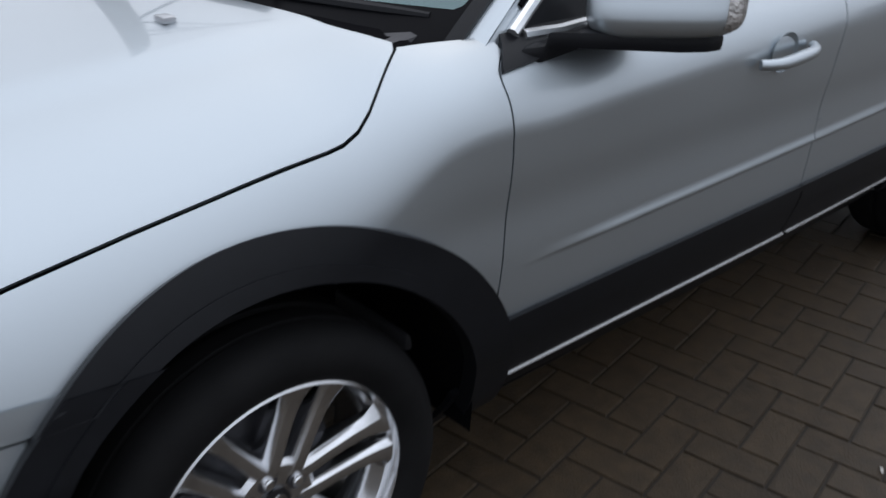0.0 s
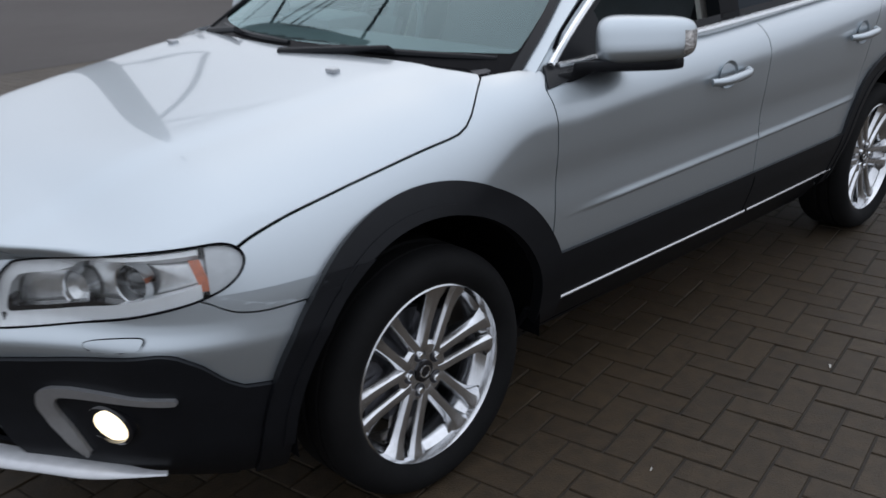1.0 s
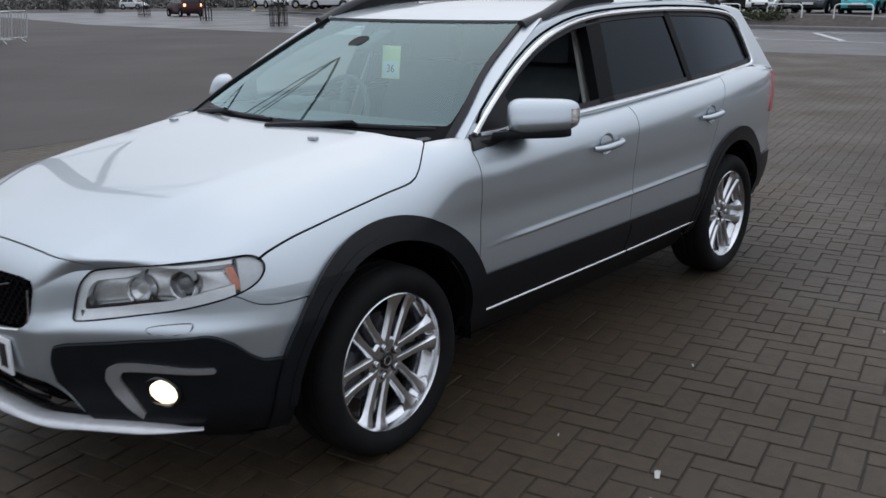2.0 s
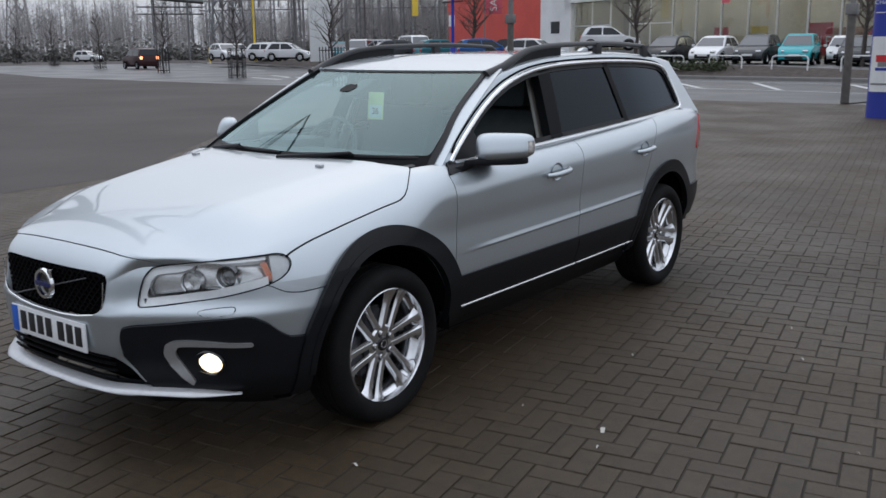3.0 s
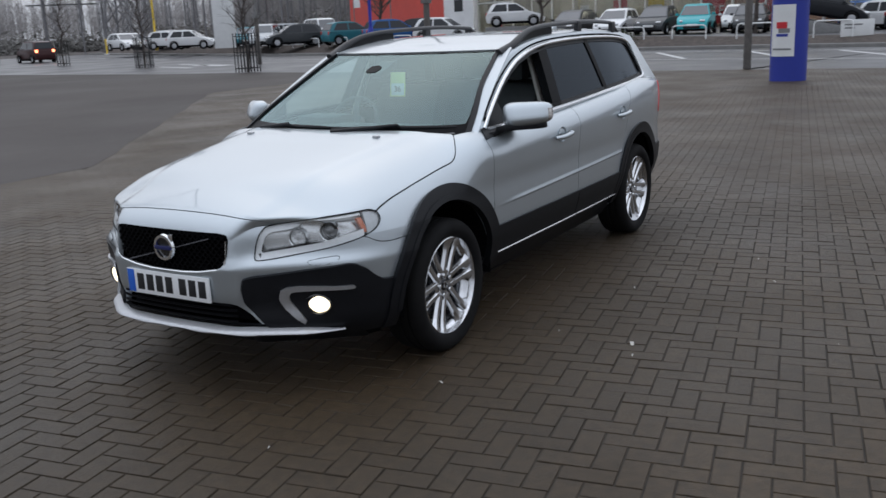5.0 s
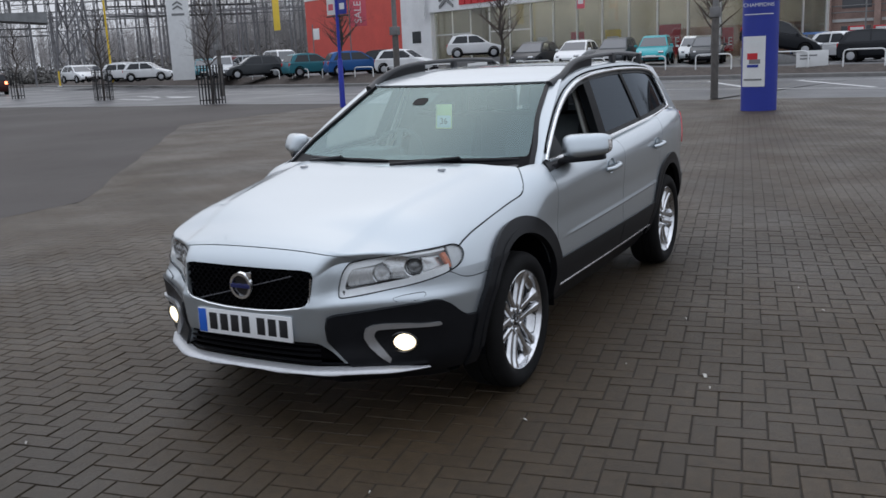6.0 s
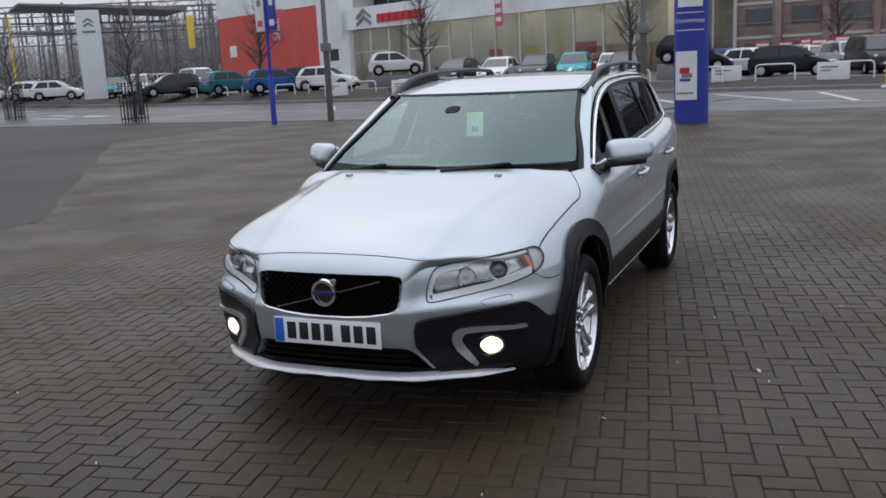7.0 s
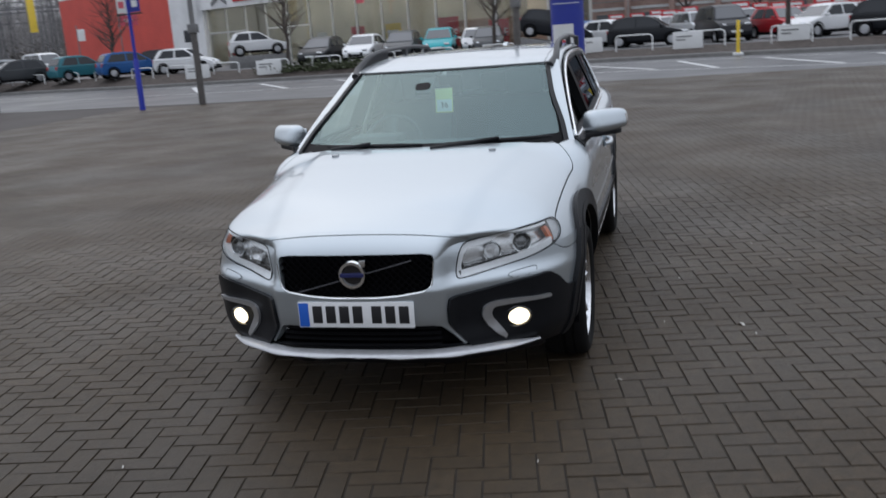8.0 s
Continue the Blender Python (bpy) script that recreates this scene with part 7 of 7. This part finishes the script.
far_woods("woods", (-160, -170), 300, radians(135), 50, 1000, 12.0, 4, "bare winter woods in the distance, paled for haze")
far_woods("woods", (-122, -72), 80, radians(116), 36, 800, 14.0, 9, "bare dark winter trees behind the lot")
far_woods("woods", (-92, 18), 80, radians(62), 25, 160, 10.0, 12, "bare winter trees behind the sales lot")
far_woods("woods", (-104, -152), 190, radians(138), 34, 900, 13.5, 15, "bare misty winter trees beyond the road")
scrub = [(-44 - 2.1 * k + (k % 3), -140 + 1.5 * k + (k % 2) * 2, 0) for k in range(34)]
# leaf colour lifted to a pale grey that stands for haze
clump("scrub", scrub, [(3.6, 3.6, 2.6)] * len(scrub), 420, mat("hazed_hedge_leaf", (0.19, 0.185, 0.175), 0.95, var=0.35, scale=0.5), "dark hedge and scrub along the far road, paled for haze", "scrub", 0.24, 6)
scrub = [(-100 - 0.62 * k + (k % 3) * 2, -40 - 1.9 * k, 0) for k in range(60)]
# here too the haze is painted into the leaf colour
clump("scrub", scrub, [(3.4, 3.4, 3.4)] * len(scrub), 520, mat("hazed_scrub_leaf", (0.20, 0.185, 0.172), 0.95, var=0.3, scale=0.5), "dark bare scrub along the far boundary, paled for haze", "scrub", 0.22, 3)


# ---- power lines: pylons and a switchyard gantry ----
def lattice(items, a, b, r=0.09):
    items.append(([Vector(a), Vector(b)], [r, r], 4))


def pylon(x, y, h, heading, label):
    items = []
    legs = lambda z: max(0.7, 0.055 * h * (1 - z / h * 1.25)) if z < h * 0.62 else 0.7
    zs = [h * k / 10 for k in range(11)]
    for i, z in enumerate(zs[:-1]):
        w0, w1 = legs(z), legs(zs[i + 1])
        for sx, sy in ((1, 1), (1, -1), (-1, 1), (-1, -1)):
            lattice(items, (sx * w0, sy * w0, z), (sx * w1, sy * w1, zs[i + 1]), 0.16)
        for sx, sy, tx, ty in ((1, 1, 1, -1), (1, -1, -1, -1), (-1, -1, -1, 1), (-1, 1, 1, 1)):
            lattice(items, (sx * w0, sy * w0, z), (tx * w1, ty * w1, zs[i + 1]))
            lattice(items, (tx * w0, ty * w0, z), (sx * w1, sy * w1, zs[i + 1]))
    for z, l in ((0.66, 6.0), (0.79, 5.0), (0.92, 4.0)):
        for s in (1, -1):
            lattice(items, (0.6, 0, z * h), (0, s * l, z * h + 0.4), 0.12)
            lattice(items, (-0.6, 0, z * h), (0, s * l, z * h + 0.4), 0.12)
            lattice(items, (0, 0, z * h + 2.0), (0, s * l, z * h + 0.4), 0.1)
    V, F = tubes_mesh(items)
    ob = mesh_object("pylon", V, F, STEEL, smooth=False)
    ob.matrix_world = pose(x, y, 0, 0, 0, heading)
    return tagged(ob, label, "pylon", "electricity pylons")


pylon(-110, -205, 40, 20, "tall grey steel lattice pylon")
pylon(-78, -94, 34, 25, "tall grey steel lattice pylon")
pylon(-250, -330, 40, 40, "tall grey steel lattice pylon in the distance")


def steel_mast(x, y):
    """A tall round mast with tapering braced arms, and crowd barriers leaning round its foot."""
    m = empty("steel_mast", pose(x, y, 0), "tall grey steel mast with braced arms", "mast")
    part("column", lathe([(0, 36.0), (0.35, 36.0), (0.6, 20.0), (0.85, 3.0), (0.9, 0.0)], 32, "Z"), GREYPOST, m)
    for tip, roots in (((-6.3, 3.3, 21.0), (15.6, 18.0, 19.4, 34.0)), ((-3.6, 2.2, 10.2), (8.6, 15.6))):
        t = Vector(tip)
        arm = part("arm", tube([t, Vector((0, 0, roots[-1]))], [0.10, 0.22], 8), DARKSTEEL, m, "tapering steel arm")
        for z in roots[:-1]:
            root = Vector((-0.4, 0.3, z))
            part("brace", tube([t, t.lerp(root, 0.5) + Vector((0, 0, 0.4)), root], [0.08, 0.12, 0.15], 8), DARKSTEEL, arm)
    return m


steel_mast(-10.2, -31.6)


def crowd_barrier(x, y, heading, lean):
    b = empty("crowd_barrier", pose(x, y, 0.02, lean, 0, heading), "galvanised steel crowd barrier leaning on the mast", "barrier", "crowd barriers at the mast")
    part("frame", tube([(-1.1, 0, 0.12), (-1.1, 0, 1.0), (-1.0, 0, 1.08), (1.0, 0, 1.08), (1.1, 0, 1.0), (1.1, 0, 0.12), (-1.1, 0, 0.12)], 0.022, 8), FRAME, b)
    for k in range(14):
        part("bar", tube([(-0.98 + 0.15 * k, 0, 0.13), (-0.98 + 0.15 * k, 0, 1.07)], 0.009, 6), FRAME, b)
    for sx in (-0.75, 0.75):
        part("foot", tube([(sx, -0.3, 0.0), (sx, 0, 0.13), (sx, 0.3, 0.0)], 0.02, 6), FRAME, b)


for bx, by, bh, bl in ((-12.3, -31.0, 20, -8), (-11.0, -29.9, 5, -10), (-13.0, -33.0, 70, -6)):
    crowd_barrier(bx, by, bh, bl)


def gantry():
    g = empty("switchyard_gantry", pose(-98, -92, 0, 0, 0, 118), "dark steel switchyard gantry with many posts", "gantry")
    for row, (y, h) in enumerate(((0, 12.5), (9, 12.5), (18, 11.0))):
        for k in range(9):
            items = []
            x = -28 + 7 * k
            for sx, sy in ((1, 1), (1, -1), (-1, 1), (-1, -1)):
                lattice(items, (x + 0.35 * sx, y + 0.35 * sy, 0), (x + 0.22 * sx, y + 0.22 * sy, h), 0.07)
            for j in range(10):
                z0, z1 = h * j / 10, h * (j + 1) / 10
                lattice(items, (x - 0.32, y - 0.32, z0), (x + 0.32, y - 0.32, z1), 0.04)
                lattice(items, (x + 0.32, y + 0.32, z0), (x + 0.32, y - 0.32, z1), 0.04)
            V, F = tubes_mesh(items)
            mesh_object("lattice_post", V, F, STEEL, g, smooth=False)
        items = []
        for z in (h, h - 0.8, h * 0.72):
            lattice(items, (-30, y - 0.3, z), (30, y - 0.3, z), 0.09)
            lattice(items, (-30, y + 0.3, z), (30, y + 0.3, z), 0.09)
        for j in range(60):
            lattice(items, (-30 + j, y - 0.3, h if j % 2 else h - 0.8), (-29 + j, y - 0.3, h - 0.8 if j % 2 else h), 0.05)
        V, F = tubes_mesh(items)
        mesh_object("cross_beam", V, F, STEEL, g, smooth=False)
        for k in range(16):
            items = [([Vector((-27 + 3.5 * k, y + 1.5, h - 0.8)), Vector((-27 + 3.5 * k, y + 1.5, h - 2.6))], [0.16, 0.16], 6)]
            V, F = tubes_mesh(items)
            mesh_object("insulator", V, F, GREYPOST, g)


gantry()


def canopy(a, b, height, thick, depth, label):
    """A dark steel canopy, its deck and beams paled for haze, on posts between two ground points."""
    a, b = Vector((*a, 0)), Vector((*b, 0))
    d = b - a
    c = empty("steel_canopy", pose(a.x, a.y, 0, 0, 0, math.degrees(math.atan2(d.y, d.x))), label, "canopy")
    n = d.length
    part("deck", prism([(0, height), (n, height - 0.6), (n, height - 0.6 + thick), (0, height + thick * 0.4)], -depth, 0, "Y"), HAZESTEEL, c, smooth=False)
    for k in range(2):
        x = n * (0.25 + 0.5 * k)
        for y in (-0.4, -depth + 0.4):
            part("post", tube([(x, y, 0), (x, y, height + 0.2)], 0.10, 6), STEEL, c)
    for z in (0.75, 0.86):
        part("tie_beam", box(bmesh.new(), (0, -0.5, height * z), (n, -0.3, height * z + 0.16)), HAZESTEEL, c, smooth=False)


canopy((-64.5, -94.5), (-70.6, -89.7), 7.5, 1.2, 6, "dark green steel canopy in front of the switchyard")
canopy((-58.0, -66.0), (-69.0, -57.5), 8.3, 0.35, 8, "long dark steel canopy in front of the switchyard")


def brick_block(x, y, heading, length, height, label):
    b = empty("brick_building", pose(x, y, 0, 0, 0, heading), label, "building")
    part("wall", box(bmesh.new(), (-length / 2, 0, 0), (length / 2, 14, height), 0.02), BROWNBRICK, b, smooth=False)
    part("roof", box(bmesh.new(), (-length / 2 - 0.4, -0.4, height), (length / 2 + 0.4, 14.4, height + 0.5), 0.05), GREYPOST, b, smooth=False)
    for fl in range(int(height // 3)):
        part("storey_band", box(bmesh.new(), (-length / 2, -0.10, 3 * fl + 2.75), (length / 2, 0.0, 3 * fl + 3.0)), FRAME, b, smooth=False)
        for z in (0.55, 1.1):
            part("balcony_rail", tube([(-length / 2, -0.5, 3 * fl + z), (length / 2, -0.5, 3 * fl + z)], 0.05, 6), GREYPOST, b)
        for k in range(int(length // 4)):
            part("brick_pier", box(bmesh.new(), (-length / 2 + 4 * k - 0.25, -0.7, 3 * fl), (-length / 2 + 4 * k + 0.25, 0.0, 3 * fl + 3)), BROWNBRICK, b, smooth=False)
            w = part("window", box(bmesh.new(), (-length / 2 + 1 + 4 * k, -0.06, 3 * fl + 0.9), (-length / 2 + 3.4 + 4 * k, 0.0, 3 * fl + 2.4), 0.02), WINDOWGREY, b, smooth=False)


brick_block(-82, 8, 82, 60, 9, "long brown brick building behind the sales lot")
brick_block(-138, -60, 118, 50, 6, "low brown building behind the trees")
build_paving()
